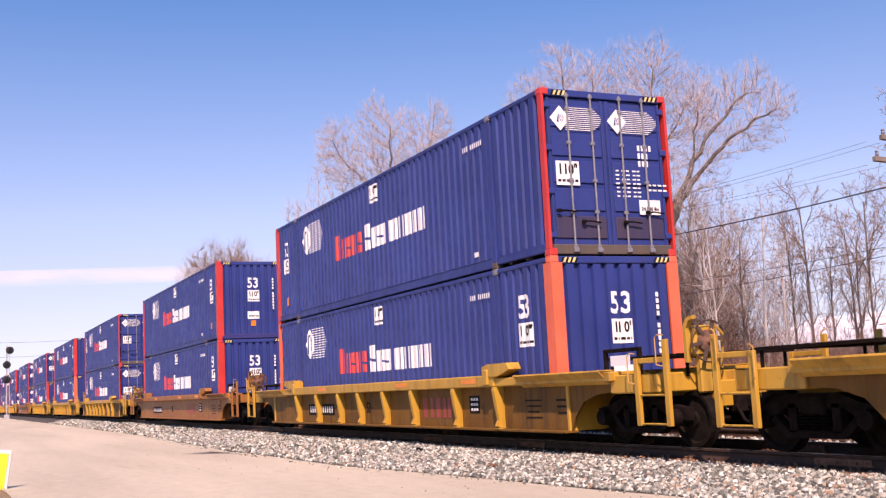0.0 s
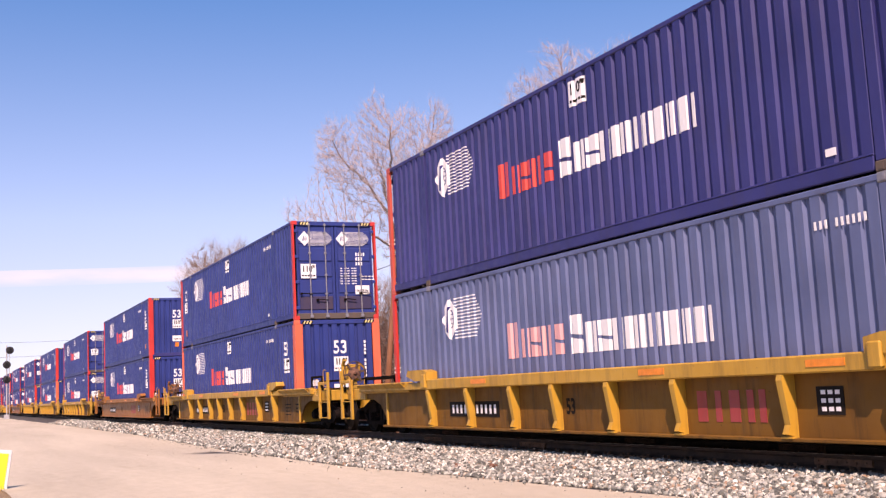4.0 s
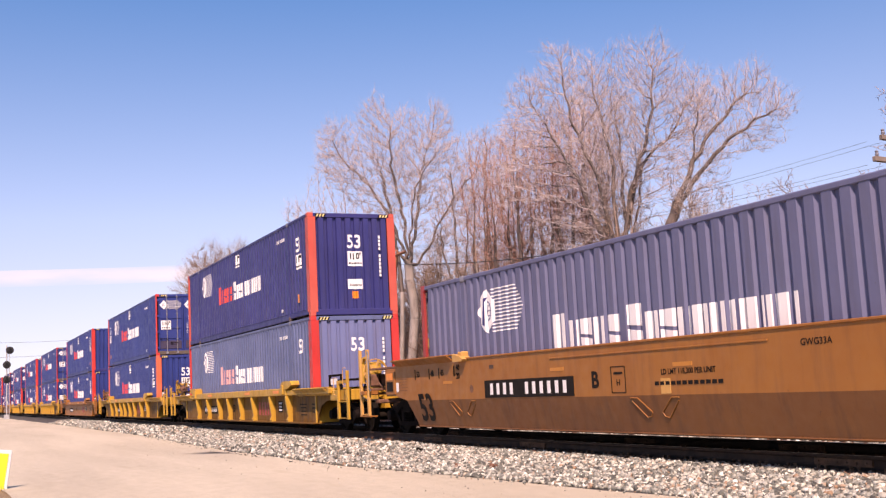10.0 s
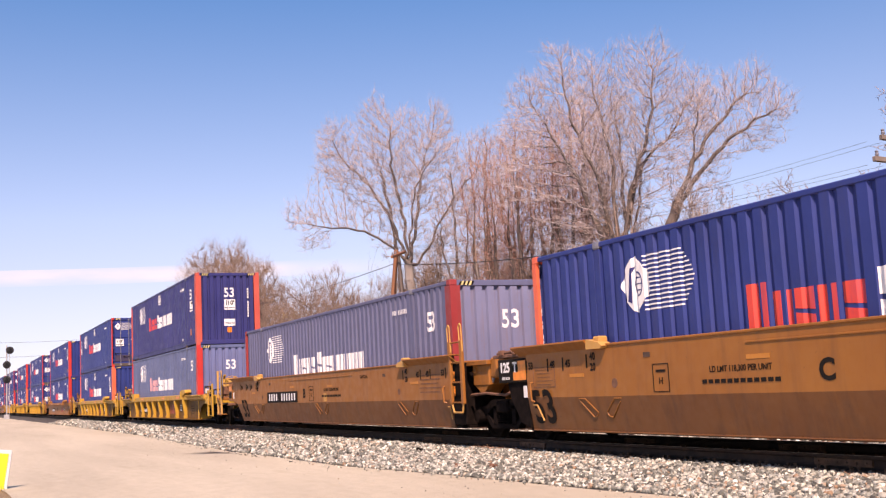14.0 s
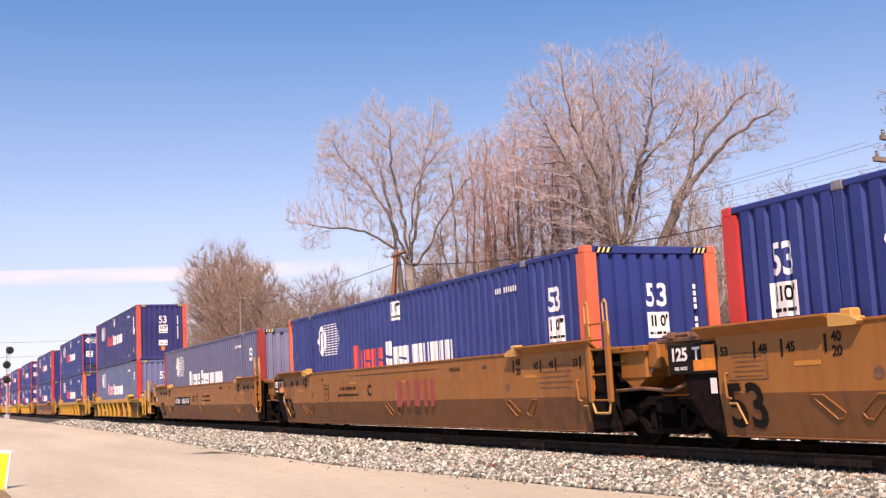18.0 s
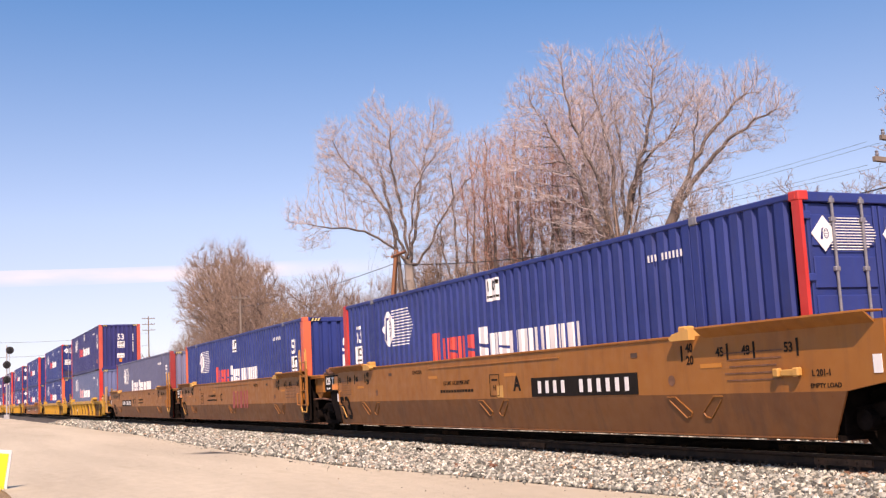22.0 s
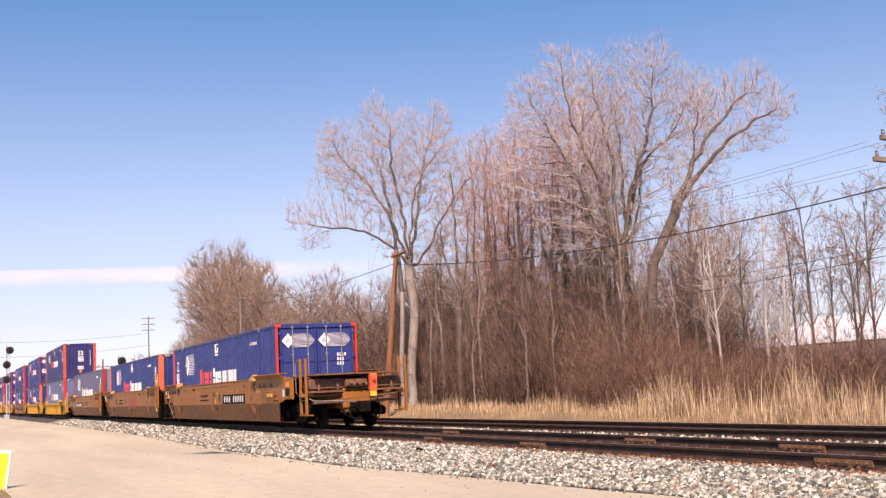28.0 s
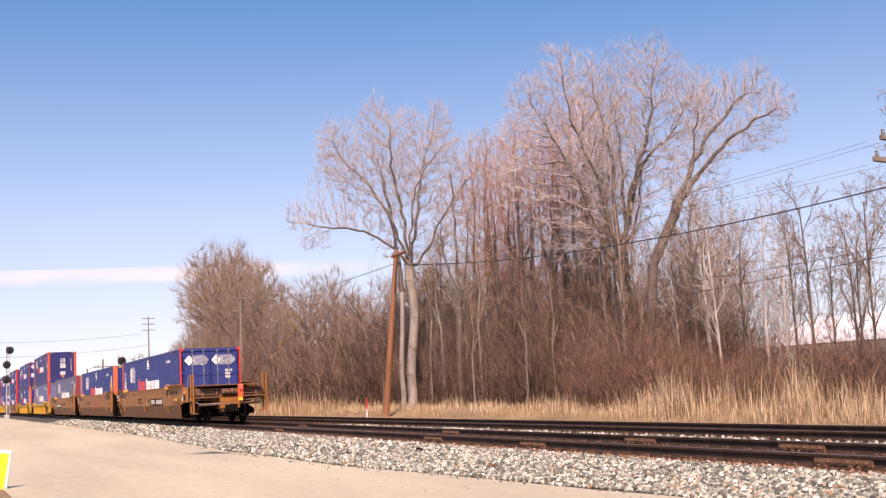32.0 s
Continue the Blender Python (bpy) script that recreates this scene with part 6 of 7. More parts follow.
tree("great", -38.64, 15.38, "very tall bare tree with dark upright limbs",
     dict(seed=23, r0=0.30, tip=0.0055, step=0.22, kill=0.27, sprays=3, spray=0.6, stems=(((0.1, 0, -0.3), (0.3, 0, 3.7), (0.5, 0, 5.9)), ((0.4, 0, 5.7), (0.5, 0.5, 10.1), (0.2, 0.9, 12.0), (-0.2, 1.0, 13.9)),
          ((0.5, 0, 5.9), (1.2, -0.3, 9.0), (2.2, -0.6, 11.9), (2.4, -0.7, 14.0)), ((0.6, -0.1, 6.5), (1.7, 0.6, 10.2), (3.1, 1.0, 11.6), (4.2, 1.1, 13.3)),
          ((0.4, 0, 5.8), (-0.2, -0.6, 9.4), (-1.2, -1.0, 12.2), (-1.5, -1.1, 14.5)), ((0.3, 0, 5.4), (-0.9, 0.4, 9.4), (-2.2, 0.6, 12.0), (-3.0, 0.6, 13.5))),
          blobs=((-3.0, 0.5, 12.8, 1.1, 1.3, 1.9, 480), (-1.6, -0.8, 13.6, 1.1, 1.3, 2.0, 560), (-0.2, 0.8, 13.6, 1.2, 1.4, 2.1, 620), (1.2, 0, 13.3, 1.2, 1.5, 2.2, 620), (2.5, -0.6, 13.5, 1.2, 1.4, 2.1, 600), (4.0, 0.9, 12.8, 1.1, 1.3, 1.9, 460), (0.4, 0, 10.4, 2.6, 2.2, 1.8, 560), (0.4, 0, 11.2, 4.4, 2.5, 3.2, 1600), (-0.4, 0, 7.6, 3.0, 2.2, 2.2, 620), (-3.6, 0.3, 10.4, 1.5, 1.5, 2.4, 380))),
     BARK_GREY, TWIG_PINK, facing(-38.64, 15.38))
tree("leaning", -35.9, 14.78, "bare tree leaning out to one side",
     dict(seed=31, r0=0.20, tip=0.0055, step=0.22, kill=0.27, sprays=3, spray=0.6, stems=(((0.0, 0, -0.3), (0.3, 0, 2.2), (0.8, 0, 5.5), (1.5, 0, 7.1), (2.6, 0, 9.5)), ((2.6, 0, 9.5), (3.7, 0.3, 11.1), (5.2, 0.5, 12.6)),
          ((1.9, 0, 7.9), (3.4, -0.4, 9.7), (5.0, -0.6, 10.9), (5.9, -0.6, 11.2)), ((2.6, 0, 9.5), (2.9, -0.3, 11.5))),
          blobs=((5.1, 0.4, 12.4, 0.9, 1.0, 1.2, 380), (5.9, -0.5, 11.4, 0.9, 1.0, 0.9, 260), (3.9, 0.2, 11.8, 1.2, 1.3, 1.4, 420), (2.9, -0.2, 11.4, 1.0, 1.0, 1.3, 280), (3.4, -0.2, 9.9, 1.3, 1.2, 1.1, 220), (2.4, 0, 8.6, 1.5, 1.2, 1.6, 260), (4.6, 0, 10.6, 1.8, 1.2, 1.4, 260))),
     BARK_GREY, TWIG_PINK, facing(-35.9, 14.78))
tree("slim", -49.57, 13.35, "slender bare tree with upright branches",
     dict(seed=41, r0=0.16, stems=(((0, 0, -0.3), (0.1, 0, 4.0), (0.0, 0.1, 8.0), (0.1, 0, 12.0)), ((0.05, 0, 4.6), (0.7, 0.3, 7.0), (1.0, 0.4, 10.0)), ((0.05, 0, 5.5), (-0.6, -0.3, 8.0), (-0.8, -0.4, 10.5))),
          blobs=((0.1, 0, 9.2, 1.35, 1.35, 3.6, 1254), (0.0, 0, 6.2, 1.0, 1.0, 1.6, 179)), up=0.5, outward=0.2, sprays=3, spray=0.6), BARK_GREY, TWIG_PINK)
tree("slim", -52.27, 16.86, "slender bare tree with upright branches", None, None, None, 2.1, 1.2)
tree("slim", -47.79, 16.36, "slender bare tree with upright branches", None, None, None, 3.3, 1.15)
tree("sapling", -52.22, 13.75, "thin bare young tree", dict(seed=43, height=8.4, r0=0.085, spread=0.5, first=0.3, kids=(12, 6, 5, 4), limb=0.30, up=0.35), BARK_GREY, TWIG_BROWN)
tree("sapling", -47.35, 13.95, "thin bare young tree", None, None, None, 1.2, 0.7)
tree("sapling", -51.09, 13.24, "thin bare young tree", None, None, None, 2.2, 0.5)
tree("cluster", -44.93, 15.36, "cluster of reddish bare stems",
     dict(seed=53, r0=0.12, tip=0.0055, stems=tuple(((0.35 * math.cos(a), 0.35 * math.sin(a), -0.3), (0.8 * math.cos(a), 0.8 * math.sin(a), 4.0), (1.3 * math.cos(a), 1.3 * math.sin(a), 8.2)) for a in (0.3, 1.4, 2.7, 3.9, 5.2)),
          blobs=((0, 0, 9.6, 2.1, 2.1, 4.4, 2900), (0, 0, 5.2, 1.7, 1.7, 1.8, 420)), up=0.5, outward=0.25, sprays=3, spray=0.6), BARK_GREY, TWIG_RED)
tree("cluster", -42.32, 16.78, "cluster of reddish bare stems", None, None, None, 1.3, 1.0)
tree("cluster", -48.3, 15.2, "cluster of reddish bare stems", None, None, None, 0.5, 0.98)
tree("cluster", -46.82, 18.58, "cluster of reddish bare stems", None, None, None, 2.6, 1.1)
tree("slim", -44.17, 17.98, "slender bare tree with upright branches", None, None, None, 0.7, 1.2)
tree("slim", -40.31, 17.59, "slender bare tree with upright branches", None, None, None, 4.0, 1.12)
# pale slim trees on the right
tree("birch", -33.5, 16.4, "slim white-barked birch without leaves",
     dict(seed=61, height=8.2, r0=0.075, spread=0.45, first=0.25, kids=(12, 5, 4, 4), limb=0.26, up=0.35, twig=0.006), BARK_WHITE, TWIG_WHITE)
for x, y, s, a in ((-33.64, 18.42, 0.86, 1.0), (-27.28, 14.42, 0.64, 2.0), (-29.97, 17.03, 0.7, 5.1), (-36.5, 19.42, 1.0, 3.0), (-31.5, 17.83, 0.6, 4.4), (-34.6, 15.79, 0.7, 0.4)):
    tree("birch", x, y, "slim white-barked birch without leaves", None, None, None, a, s)
for x, y, s, a in ((-26.39, 15.64, 0.56, 0.3), (-25.91, 16.86, 0.78, 1.9), (-24.62, 17.68, 1.05, 2.8), (-28.59, 18.86, 0.72, 4.1), (-23.27, 16.47, 0.7, 5.5), (-25.07, 15.45, 0.62, 0.9)):
    tree("sapling", x, y, "thin bare young tree", None, None, None, a, s)
for x, y, s, a in ((-31.96, 15.6, 0.8, 0.6), (-28.91, 15.01, 0.82, 2.4), (-34.52, 16.9, 0.9, 3.9)):
    tree("birch", x, y, "slim white-barked birch without leaves", None, None, None, a, s)
for x, y, s, a in ((-30.44, 15.41, 0.72, 1.3), (-27.91, 15.42, 0.7, 3.1), (-26.89, 15.23, 0.78, 4.8), (-33.17, 15.4, 0.86, 2.2)):
    tree("sapling", x, y, "thin bare young tree", None, None, None, a, s)
# the wood further down the line
tree("wood", -152.5, 25.0, "bare tree in a wood along the line",
     dict(seed=71, r0=0.2, tip=0.0085, power=2.4, step=0.35, kill=0.42, reach=3.2, sprays=2, spray=1.1, up=0.5, outward=0.55, stems=(((0, 0, -0.3), (0.2, 0, 2.0), (0.3, 0.2, 6.0), (0.3, 0, 9.0)), ((0.1, 0, 1.2), (-1.2, 0.4, 4.5), (-1.8, 0.3, 8.0)), ((0.1, 0, 0.8), (1.4, -0.4, 4.0), (2.2, -0.8, 7.5))),
          blobs=((0, 0, 8.0, 3.3, 3.3, 4.2, 1300), (0, 0, 4.0, 3.2, 3.2, 2.2, 350))), BARK_DARK, TWIG_BROWN, 0.0, 1.82)
for i, (x, y, s) in enumerate(((-160.27, 27.6, 1.7), (-149.07, 26.32, 1.8), (-141.91, 23.32, 1.66), (-133.77, 24.32, 1.5), (-128.46, 22.32, 1.4), (-120.51, 22.33, 1.28), (-114.39, 21.33, 1.05), (-106.25, 21.33, 0.9), (-101.19, 24.34, 1.05),
                               (-95.24, 20.34, 0.95), (-87.94, 22.35, 0.74), (-82.59, 18.34, 0.76), (-77.75, 21.35, 0.82), (-72.09, 16.34, 0.62), (-67.55, 19.35, 0.78), (-62.46, 18.35, 0.76), (-58.43, 20.37, 0.8), (-248.98, 30.26, 0.9), (-257.16, 34.27, 0.85), (-237.78, 33.28, 0.66),
                               (-59.37, 15.85, 0.66), (-56.47, 24.39, 0.71), (-50.34, 22.39, 0.71), (-46.35, 25.43, 0.76), (-42.26, 23.43, 0.71), (-63.61, 26.39, 0.85), (-73.8, 28.38, 0.95), (-163.29, 22.4, 0.8), (-124.64, 27.34, 0.9), (-156.15, 21.6, 0.75), (-145.97, 20.3, 0.85), (-137.81, 20.31, 0.81), (-130.67, 19.31, 0.74), (-123.53, 18.31, 0.66), (-117.42, 18.32, 0.65), (-110.29, 18.32, 0.57), (-91.95, 17.83, 0.47), (-85.87, 19.84, 0.47))):
    tree("wood", x, y, "bare tree in a wood along the line", None, None, None, 1.7 * i, s)
tree("willow", -99.51, 20.33, "bare willow with yellowish hanging twigs", dict(seed=83, height=6.5, r0=0.22, spread=0.8, first=0.25, kids=(10, 7, 6, 4), limb=0.5, up=0.1, twig=0.016), BARK_GREY, bark("yellow_twigs", (0.30, 0.20, 0.07), (0.50, 0.36, 0.14)))


# brush: thickets of thin stems
def thicket(name, n, x0, x1, y0, y1, h0, h1, mat, label, seed, kids=4, r=0.012):
    rnd = random.Random(seed)
    segs = []
    for _ in range(n):
        x, y = rnd.uniform(x0, x1), rnd.uniform(y0, y1)
        if h1 > 7 and y + 10.8 > 0.8 * abs(x):
            continue  # open ground before the warehouse
        p = Vector((x, y, lerp_profile(LAND, y) - 0.1))
        h = rnd.uniform(h0, h1) * (0.7 + 0.5 * noise.noise((x * 0.25, y * 0.3, seed)))
        d = Vector((rnd.gauss(0, 0.2), rnd.gauss(0, 0.2), 1)).normalized()
        rr = r * rnd.uniform(0.6, 1.4)
        for i in range(3):
            d = (d + Vector((rnd.gauss(0, 0.24), rnd.gauss(0, 0.24), 0))).normalized()
            q = p + d * h / 3
            segs.append((p, q, rr * (1 - 0.28 * i), rr * (0.72 - 0.28 * i), 0))
            for _k in range(kids if i else kids // 2):
                e = (d + Vector((rnd.gauss(0, 0.7), rnd.gauss(0, 0.7), rnd.uniform(-0.1, 0.5)))).normalized()
                a = p.lerp(q, rnd.random())
                b = a + e * h * rnd.uniform(0.12, 0.36)
                segs.append((a, b, rr * 0.5, rr * 0.2, 1))
            p = q
    return tagged(new(name, twigs_mesh(name, segs, mat, 1)), label, "brush", "", "stuff")


BRUSH = per_piece("brown_brush", [(0, (0.022, 0.012, 0.009)), (0.45, (0.088, 0.048, 0.032)), (0.85, (0.235, 0.135, 0.092)), (1, (0.47, 0.33, 0.245))], 0.9)
BRUSH_RED = per_piece("reddish_brush", [(0, (0.03, 0.014, 0.010)), (0.45, (0.118, 0.055, 0.034)), (0.85, (0.27, 0.14, 0.092)), (1, (0.50, 0.33, 0.23))], 0.9)
thicket("brush", 7000, -63, -33, 12.8, 20, 0.9, 6.5, BRUSH, "dense brown leafless brush under the trees", 3, 8, 0.010)
thicket("brush", 6500, -36, -14, 10.8, 17.4, 0.9, 3.3, BRUSH_RED, "low reddish-brown leafless brush", 4, 8, 0.0065)
thicket("brush", 4600, -165, -58, 12.5, 24, 2.6, 9.0, BRUSH, "dense brown leafless brush along the line", 5, 6, 0.022)
thicket("brush", 3400, -82, -30, 18, 32, 4.0, 10.0, BRUSH, "dense brown leafless brush behind the trees", 6, 6, 0.018)


# young trunks that stand out of the brush
_ry = random.Random(91)
tree("whip", -50.2, 14.0, "thin young trunk in the brush", dict(seed=95, r0=0.055, tip=0.006, step=0.25, kill=0.35, sprays=3, spray=0.5, up=0.5, outward=0.2,
     stems=(((0, 0, -0.3), (0.1, 0.05, 2.0), (-0.05, 0.1, 4.2), (0.1, 0, 6.6)), ((0.05, 0, 2.6), (0.5, 0.2, 4.4)), ((0, 0, 3.2), (-0.5, -0.1, 5.0))), blobs=((0, 0, 5.2, 0.8, 0.8, 2.2, 120),)), BARK_PALE, TWIG_BROWN)
for i in range(34):
    x, y = _ry.uniform(-62, -36), _ry.uniform(12.6, 16.5)
    tree("whip", round(x, 2), round(y, 2), "thin young trunk in the brush", None, None, None, _ry.uniform(0, 6.28), _ry.uniform(0.6, 1.35))


def grass(name, n, x0, x1, y0, y1, h0, h1, mat, label, seed, width=0.006):
    rng = np.random.default_rng(seed)
    x, y = rng.uniform(x0, x1, n), rng.uniform(y0, y1, n)
    z = np.interp(y, [a for a, _ in LAND], [b for _, b in LAND]) - 0.05
    clump = np.array([noise.noise((a * 0.45, b * 0.6, seed)) for a, b in zip(x, y)])
    h = rng.uniform(h0, h1, n) * (0.72 + 1.0 * clump) * rng.uniform(0.5, 1.2, n)
    keep = rng.random(n) < 0.75 + 1.2 * clump
    h = np.where(keep, h, h * 0.3)
    a = rng.uniform(0, 2 * np.pi, n)
    lx, ly = rng.normal(0, 0.16, n) * h, rng.normal(0, 0.16, n) * h
    wx, wy = np.cos(a) * width, np.sin(a) * width
    P = np.stack([x, y, z], 1)
    side = np.stack([wx, wy, 0 * wx], 1)
    mid = P + np.stack([lx * 0.35, ly * 0.35, h * 0.6], 1)
    tip = P + np.stack([lx, ly, h], 1)
    V = np.stack([P - side, P + side, mid - side * 0.8, mid + side * 0.8, tip], 1)
    f = np.array([(0, 1, 3), (0, 3, 2), (2, 3, 4)])
    F = (f[None] + (np.arange(n) * 5)[:, None, None]).reshape(-1, 3)
    return tagged(new(name, fast_mesh(name, V.reshape(-1, 3), F, mat)), label, "grass", "", "stuff")


STRAW = per_piece("dead_straw_grass", [(0, (0.15, 0.09, 0.055)), (0.3, (0.33, 0.22, 0.125)), (0.65, (0.50, 0.365, 0.22)), (1, (0.70, 0.56, 0.39))], 0.8)
STRAW_DULL = per_piece("dull_brown_grass", [(0, (0.18, 0.11, 0.065)), (0.5, (0.34, 0.225, 0.13)), (1, (0.52, 0.38, 0.23))], 0.85)
grass("tall_grass", 5600, -31, -13, 8.6, 13.0, 0.3, 1.15, STRAW, "tall dead straw-coloured grass", 1, 0.007)
grass("tall_grass", 1600, -24, -13, 8.2, 12.5, 0.6, 1.45, STRAW, "tall dead straw-coloured grass with seed heads", 8, 0.006)
grass("tall_grass", 6500, -62, -30, 9.5, 13.0, 0.2, 0.62, STRAW, "dead straw-coloured grass under the trees", 2, 0.008)
grass("tall_grass", 9000, -60, -14, 7.0, 10.5, 0.1, 0.45, STRAW_DULL, "short dead grass beside the track", 3, 0.007)
grass("tall_grass", 9000, -140, -60, 7.0, 15, 0.4, 1.2, STRAW_DULL, "dull brown dead grass", 4, 0.02)

_rt = random.Random(77)
for i in range(14):
    x, y = _rt.uniform(-29, -14.5), _rt.uniform(8.4, 9.8)
    grass("grass_tuft", 90, x - 0.28, x + 0.28, y - 0.25, y + 0.25, 0.7, 1.5, STRAW, "pale tuft of tall dead grass", 30 + i, 0.007)

# ======== poles, wires, signals, building, sign ========
POLE = bark("orange_brown_pole", (0.23, 0.092, 0.042), (0.42, 0.185, 0.095), 0.1)
POLE_GREY = bark("weathered_grey_pole", (0.13, 0.10, 0.08), (0.26, 0.21, 0.17), 0.1)
WIRE = plain("dark_wire", (0.04, 0.035, 0.035), 0.6)


def utility_pole(x, y, h, mat, label, tilt=(0, 0), arms=((0.3, 1.1),), turn=0.0, r=0.15):
    p = thing("utility_pole", label, "utility pole", "poles along the line")
    p.matrix_basis = Matrix.Translation((x, y, lerp_profile(LAND, y) - 0.3)) @ Matrix.Rotation(tilt[0], 4, "Y") @ Matrix.Rotation(tilt[1], 4, "X") @ Matrix.Rotation(turn, 4, "Z")
    part("pole", Geo().rod((0, 0, 0), (0, 0, h), r, 10, r * 0.68), mat, p)
    for down, half in arms:
        a = part("crossarm", Geo().box(-0.05, 0.05, -half, half, h - down - 0.12, h - down, 0.01), mat, p, "", Matrix.Translation((0.12, 0, 0)))
        for k in (-0.9, -0.45, 0.45, 0.9):
            part("insulator", shared("insulator", lambda: Geo().lathe([(0.02, 0), (0.04, 0.02), (0.05, 0.06), (0.03, 0.09), (0.045, 0.12), (0.02, 0.15)], "z", 10), GALV), None, a, "", Matrix.Translation((0, half * k, h - down)))
    return p


utility_pole(-48.01, 8.53, 8.25, POLE, "leaning orange-brown wooden utility pole with a crossarm", (0.28, 0.0), ((0.12, 1.1),), 0.9)
utility_pole(-97.21, 14.32, 10.6, POLE_GREY, "grey wooden utility pole among the trees", (0, 0), ((0.4, 0.9),), 0.2)
utility_pole(-209.6, 25.27, 17, POLE_GREY, "tall grey wooden utility pole with three crossarms", (0, 0), ((0.4, 1.2), (1.5, 1.2), (2.6, 1.2)), 0.0)
utility_pole(-143.75, 8.26, 7.1, POLE_GREY, "grey wooden utility pole with a crossarm", (0, 0), ((0.9, 1.2),), 0.0)
utility_pole(-168.32, 9.25, 6.6, POLE_GREY, "thin grey wooden pole", (0, 0), (), 0.0)
utility_pole(-18.38, 10.33, 7.4, POLE_GREY, "grey wooden utility pole with a crossarm beside brush", (0, 0), ((0.63, 0.9), (1.17, 1.25)), 0.15)


def wire(a, b, sag, r, label="thin dark overhead wire between poles"):
    a, b = Vector(a), Vector(b)
    pts = [a.lerp(b, i / 24) - Vector((0, 0, sag * 4 * (i / 24) * (1 - i / 24))) for i in range(25)]
    side = (b - a).cross(Vector((0, 0, 1))).normalized()
    g = Geo()
    g.v = [tuple(p + side * r * math.cos(k * 1.2566) + Vector((0, 0, r * math.sin(k * 1.2566)))) for p in pts for k in range(5)]
    g.f = [(5 * i + k, 5 * i + (k + 1) % 5, 5 * i + 5 + (k + 1) % 5, 5 * i + 5 + k) for i in range(24) for k in range(5)]
    w = new("overhead_wire", g.mesh("overhead_wire", WIRE))
    return tagged(w, label, "wire", "overhead wires")


# overhead wires from pole to pole
wire((-18.34, 9.72, 5.31), (-46.65, 8.73, 6.95), 0.55, 0.018, "thick black overhead cable")
wire((-46.65, 8.73, 6.95), (-97.01, 14.32, 9.2), 0.3, 0.016, "thick black overhead cable")
wire((-18.34, 9.72, 5.31), (-0.34, 10.51, 5.0), 0.1, 0.018, "thick black overhead cable")
for ya, yb, z, r in ((9.15, 8.03, 6.36, 0.004), (9.6, 8.33, 6.36, 0.004), (9.1, 7.93, 5.8, 0.004), (9.6, 8.33, 5.8, 0.004)):
    wire((-18.27, ya, z), (-46.03, yb, 7.6), 0.45, r)
wire((-18.27, 9.83, 3.93), (-51.18, 12.34, 5.6), 0.5, 0.007)
wire((-18.27, 9.83, 3.73), (-51.16, 11.34, 4.7), 0.5, 0.009)
wire((-209.60, 25.17, 13.74), (-209.60, -4.56, 12.80), 0.5, 0.022)
wire((-209.60, 25.34, 11.49), (-209.60, -4.56, 10.10), 0.5, 0.022)
wire((-143.75, 8.26, 6.0), (-305.98, 9.11, 7.0), 0.8, 0.02)

# colour-light signals
SIGNAL = plain("matt_black_signal", (0.018, 0.017, 0.017), 0.6)
SILVER = plain("dull_silver_mast", (0.42, 0.42, 0.42), 0.5, 0.4)


def g_signal_head():
    g = Geo().lathe([(0.05, 0.09), (0.42, 0.08), (0.46, 0.03), (0.46, 0.0), (0.42, -0.03)], "x", 24)
    g.box(-0.16, 0.0, -0.16, 0.16, -0.3, 0.3, 0.03)
    for y, z in ((0, 0.19), (-0.17, -0.1), (0.17, -0.1)):
        g.lathe([(0.10, 0.08), (0.115, 0.26), (0.105, 0.26), (0.09, 0.1)], "x", 14, (0, y, z))
    return g


def signal(x, y, h, heads, label):
    s = thing("railway_signal", label, "railway signal", "signals along the line")
    s.location = (x, y, -0.3)
    part("mast", Geo().rod((0, 0, 0), (0, 0, h), 0.085, 12), SILVER, s, "silver tubular mast")
    part("base_box", Geo().box(-0.3, 0.3, -0.3, 0.3, 0, 0.6, 0.03), SILVER, s)
    for z in heads:
        part("signal_head", shared("signal_head", g_signal_head, SIGNAL), None, s, "round black head with hoods", Matrix.Translation((0.12, 0.35 if z == heads[0] else 0.0, z)))
    ladder(s, -0.2, 0.15, 0.6, h - 0.6, h - 0.6, 0.28, 14, 0.45, SILVER, Matrix.Identity(4), 0.02)
    part("finial", Geo().lathe([(0.03, 0), (0.09, 0.05), (0.03, 0.2)], "z", 12, (0, 0, h)), SILVER, s)
    return s


signal(-142.28, -3.19, 8.8, (8.35, 6.6, 4.8), "tall railway signal with three black heads on a silver mast")
signal(-122.23, 7.08, 6.4, (5.85,), "railway signal with one round black head beyond the tracks")

# marker post beside the far track
mk = thing("marker_post", "short white marker post with a red top", "marker post")
mk.location = (-45.4, 6.63, -0.3)
part("post", Geo().box(-0.045, 0.045, -0.02, 0.02, 0.0, 0.62, 0.006), WHITE, mk)
part("cap", Geo().box(-0.047, 0.047, -0.022, 0.022, 0.62, 1.12, 0.006), RED, mk, "red upper half")

# yellow board at the roadside
SIGN_YELLOW = paint("yellow_sign_face", (0.80, 0.66, 0.03), (0.4, 0.3, 0.05), 0.25, 0.5)
sg = thing("roadside_board", "yellow board with a white edge standing on the verge", "sign")
sg.matrix_basis = Matrix.Translation((-20.91, -9.73, -0.42)) @ Matrix.Rotation(radians(-8), 4, "X") @ Matrix.Rotation(radians(14), 4, "Z")
part("board", Geo().box(-0.02, 0.02, -0.30, 0.26, 0.05, 0.90, 0.01), WHITE, sg, "white edge")
part("face", Geo().box(0.018, 0.028, -0.30, 0.20, 0.05, 0.84, 0.003), SIGN_YELLOW, sg, "yellow face")
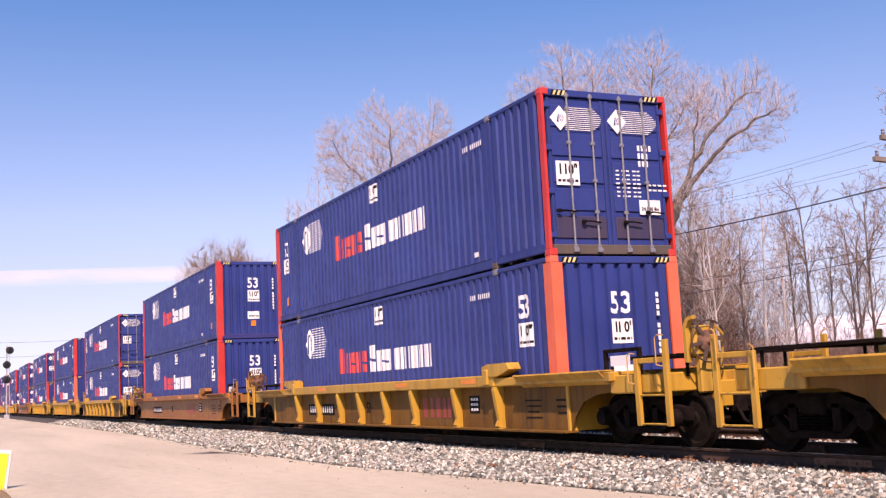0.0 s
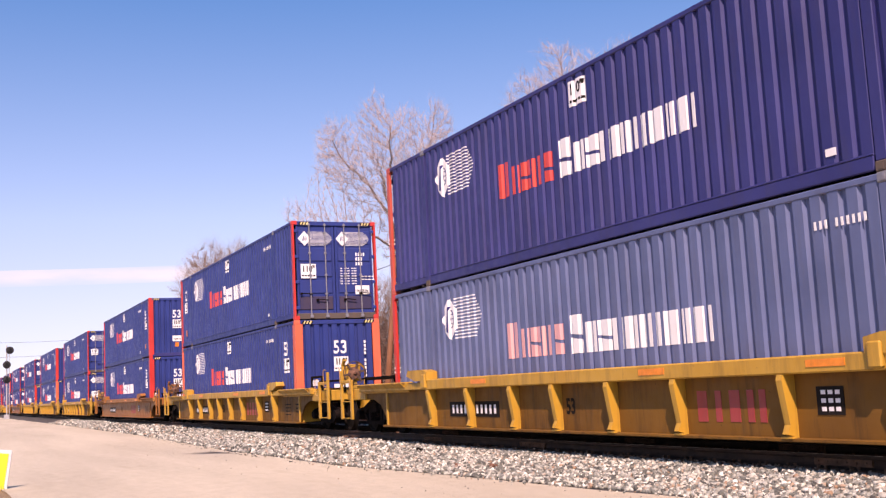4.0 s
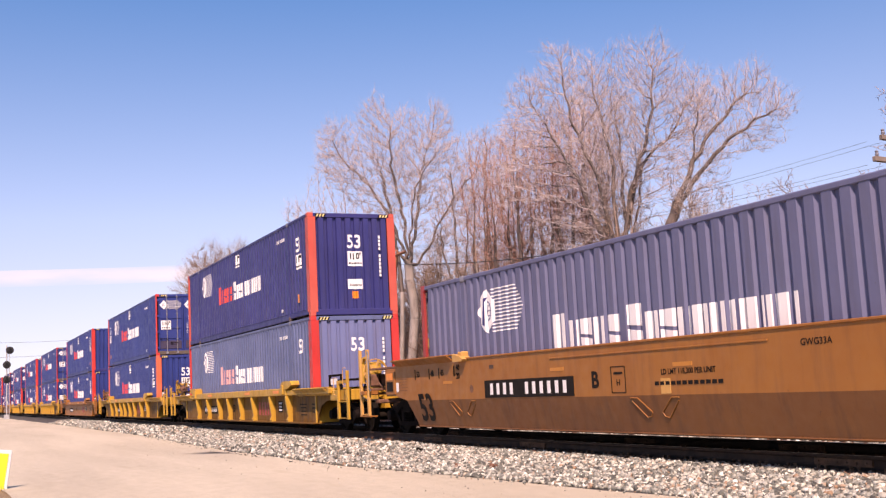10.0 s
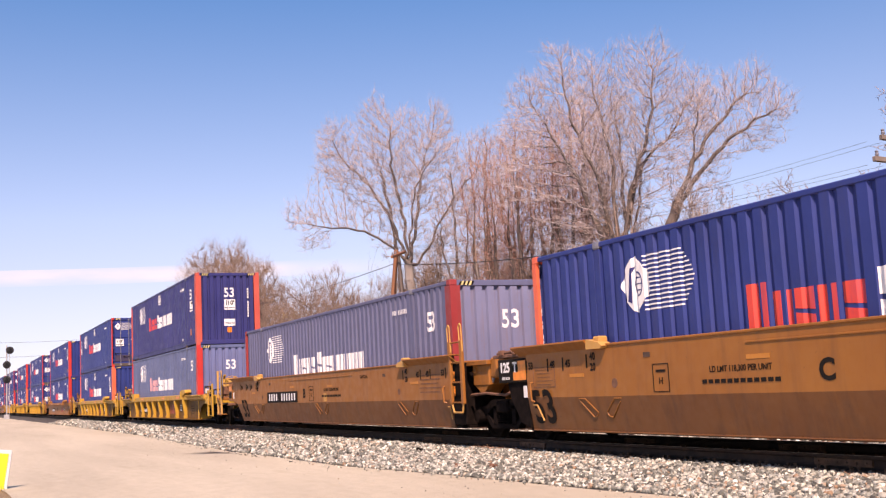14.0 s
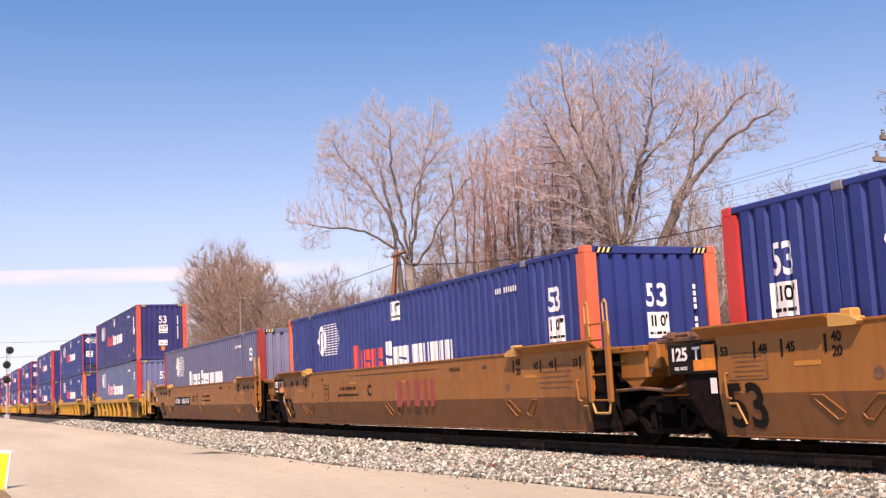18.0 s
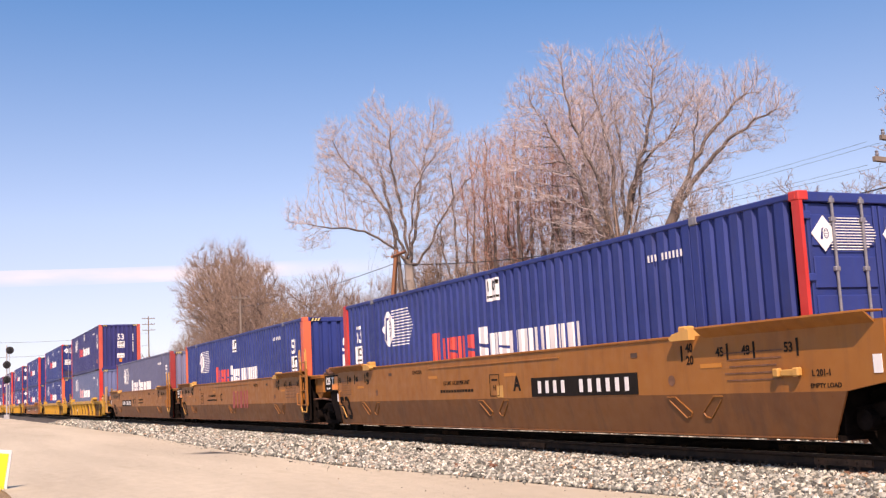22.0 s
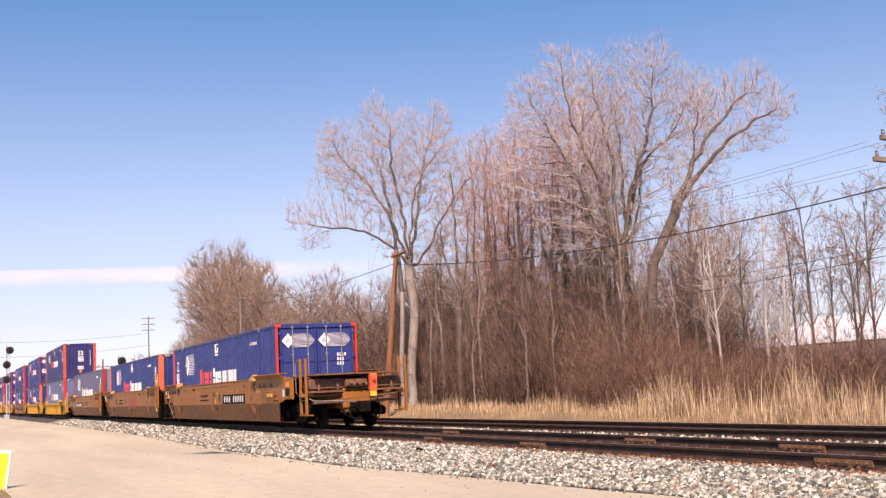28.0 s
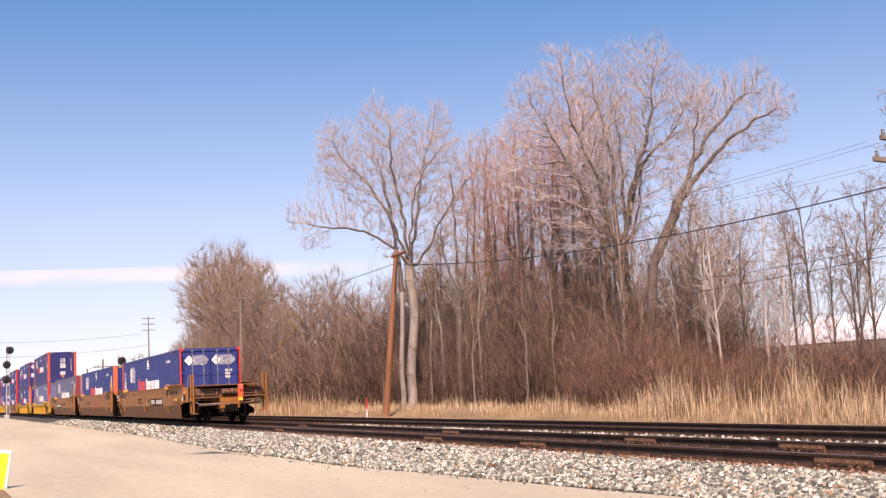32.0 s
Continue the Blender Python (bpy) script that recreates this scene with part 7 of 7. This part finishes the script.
part("symbol", Geo().box(0.026, 0.032, -0.28, 0.04, 0.36, 0.50, 0.003).box(0.026, 0.032, -0.1, 0.02, 0.2, 0.36, 0.003), BLACK, sg, "dark shape")
for y in (-0.24, 0.18):
    part("leg", Geo().box(-0.02, 0.02, y - 0.025, y + 0.025, -0.05, 0.06, 0.005), IRON, sg)

# dirt mound and weeds on the verge by the board
_m = scatter(900, -21.5, -18.6, -10.4, -9.25, 0.012, 0.05, 77, 0.5)
_m[0][:, 2] = -0.25 + 0.10 * np.exp(-((_m[0][:, 0] + 20.2) ** 2 + (_m[0][:, 1] + 9.9) ** 2) / 0.5) + np.random.default_rng(2).uniform(0, 0.03, 900)
CLOD = per_piece("brown_clods", [(0, (0.16, 0.10, 0.06)), (0.6, (0.27, 0.19, 0.12)), (1, (0.38, 0.29, 0.2))])
tagged(new("verge_clods", heap("verge_clods", _m[0], _m[1], CLOD, "", 9)), "brown clods and gravel on the road verge", "clods", "", "stuff")
_w = grass("verge_weeds", 500, -21.6, -18.8, -10.4, -9.4, 0.04, 0.16, STRAW_DULL, "dry weeds on the road verge", 9, 0.004)

# a lump of coal-black debris and a scrap of brown litter on the ballast
for x, y, s, c, n in ((-19.9, -1.95, 0.07, IRON, "black lump lying on the ballast"), (-15.6, -2.55, 0.06, RUST, "rusty scrap lying on the ballast"), (-16.6, -2.7, 0.045, RUST, "rusty scrap lying on the ballast")):
    k = heap("debris", np.array([[x, y, lerp_profile(BED, y) + 0.05], [x + 0.08, y + 0.03, lerp_profile(BED, y) + 0.05]]), np.array([s, s * 0.7]), c, "", 3)
    tagged(new("debris", k), n, "debris", "debris on the ballast")

# long white building behind the brush
BUILD = paint("white_sheet_wall", (0.78, 0.76, 0.74), (0.5, 0.46, 0.42), 0.2, 0.6)
ROOF = plain("white_roof", (0.80, 0.80, 0.80), 0.6, 0.0, 0.05, 0.3)
bd = thing("warehouse", "long low warehouse with a white roof behind brush", "building")
bd.matrix_basis = Matrix.Translation((-60.34, 62.79, 0.75))
part("wall", Geo().box(-26, 40, 0, 20, 0, 2.5, 0.02), BUILD, bd)
part("roof", Geo().prism([(-0.6, 2.45), (20.6, 2.45), (10, 5.4)], -26.5, 40.5, "x"), ROOF, bd)
part("gutter", Geo().box(-26.5, 40.5, -0.7, -0.55, 2.36, 2.5, 0.02), GALV, bd)
for i in range(11):
    part("wall_seam", shared("wall_seam", lambda: Geo().box(-0.05, 0.05, -0.03, 0.0, 0, 2.4), GALV), None, bd, "", Matrix.Translation((-24 + i * 6, 0, 0)))

# a thin streak of high cloud, far away
cm, ct, cn, cl, cb = shader("thin_cloud")
_em, _tr, _mx = cn.new("ShaderNodeEmission"), cn.new("ShaderNodeBsdfTransparent"), cn.new("ShaderNodeMixShader")
_em.inputs[0].default_value, _em.inputs[1].default_value = (1.0, 0.965, 0.96, 1), 0.85
_uv = cn.new("ShaderNodeTexCoord")
_sep = cn.new("ShaderNodeSeparateXYZ")
cl.new(_uv.outputs["Generated"], _sep.inputs[0])


def soft_edge(sock, a, b, c, d):
    r = ramp(ct, sock, [(a, (0, 0, 0)), (b, (1, 1, 1)), (c, (1, 1, 1)), (d, (0, 0, 0))])
    return r


_f = blend(ct, 1.0, soft_edge(_sep.outputs["Z"], 0.02, 0.42, 0.58, 0.98), soft_edge(_sep.outputs["Y"], 0.0, 0.1, 0.7, 1.0), "MULTIPLY")
_f = blend(ct, 1.0, _f, ramp(ct, noise_of(ct, 0.004, 5, 0.6, (1, 1, 5)), [(0.25, (0.15,) * 3), (0.7, (0.62,) * 3)]), "MULTIPLY")
cl.new(_f, _mx.inputs[0])
cl.new(_tr.outputs[0], _mx.inputs[1])
cl.new(_em.outputs[0], _mx.inputs[2])
cl.new(_mx.outputs[0], cn["Material Output"].inputs[0])


def cloud(azimuth0, azimuth1, up0, up1, half, r=2600):
    pts = []
    for i in range(13):
        k = i / 12
        a = azimuth0 + (azimuth1 - azimuth0) * k
        e = up0 + (up1 - up0) * k
        for s in (-1, 1):
            pts.append((-r * math.cos(a) * math.cos(e), r * math.sin(a) * math.cos(e), r * (math.sin(e) + s * half)))
    me = bpy.data.meshes.new("cloud_streak")
    me.from_pydata(pts, [], [(2 * i, 2 * i + 2, 2 * i + 3, 2 * i + 1) for i in range(12)])
    me.materials.append(cm)
    ob = tagged(new("cloud_streak", me), "thin white streak of high cloud", "cloud", "", "structure")
    ob.visible_shadow = False
    return ob


cloud(-0.05, 0.40, 0.108, 0.1155, 0.0072)
motions()
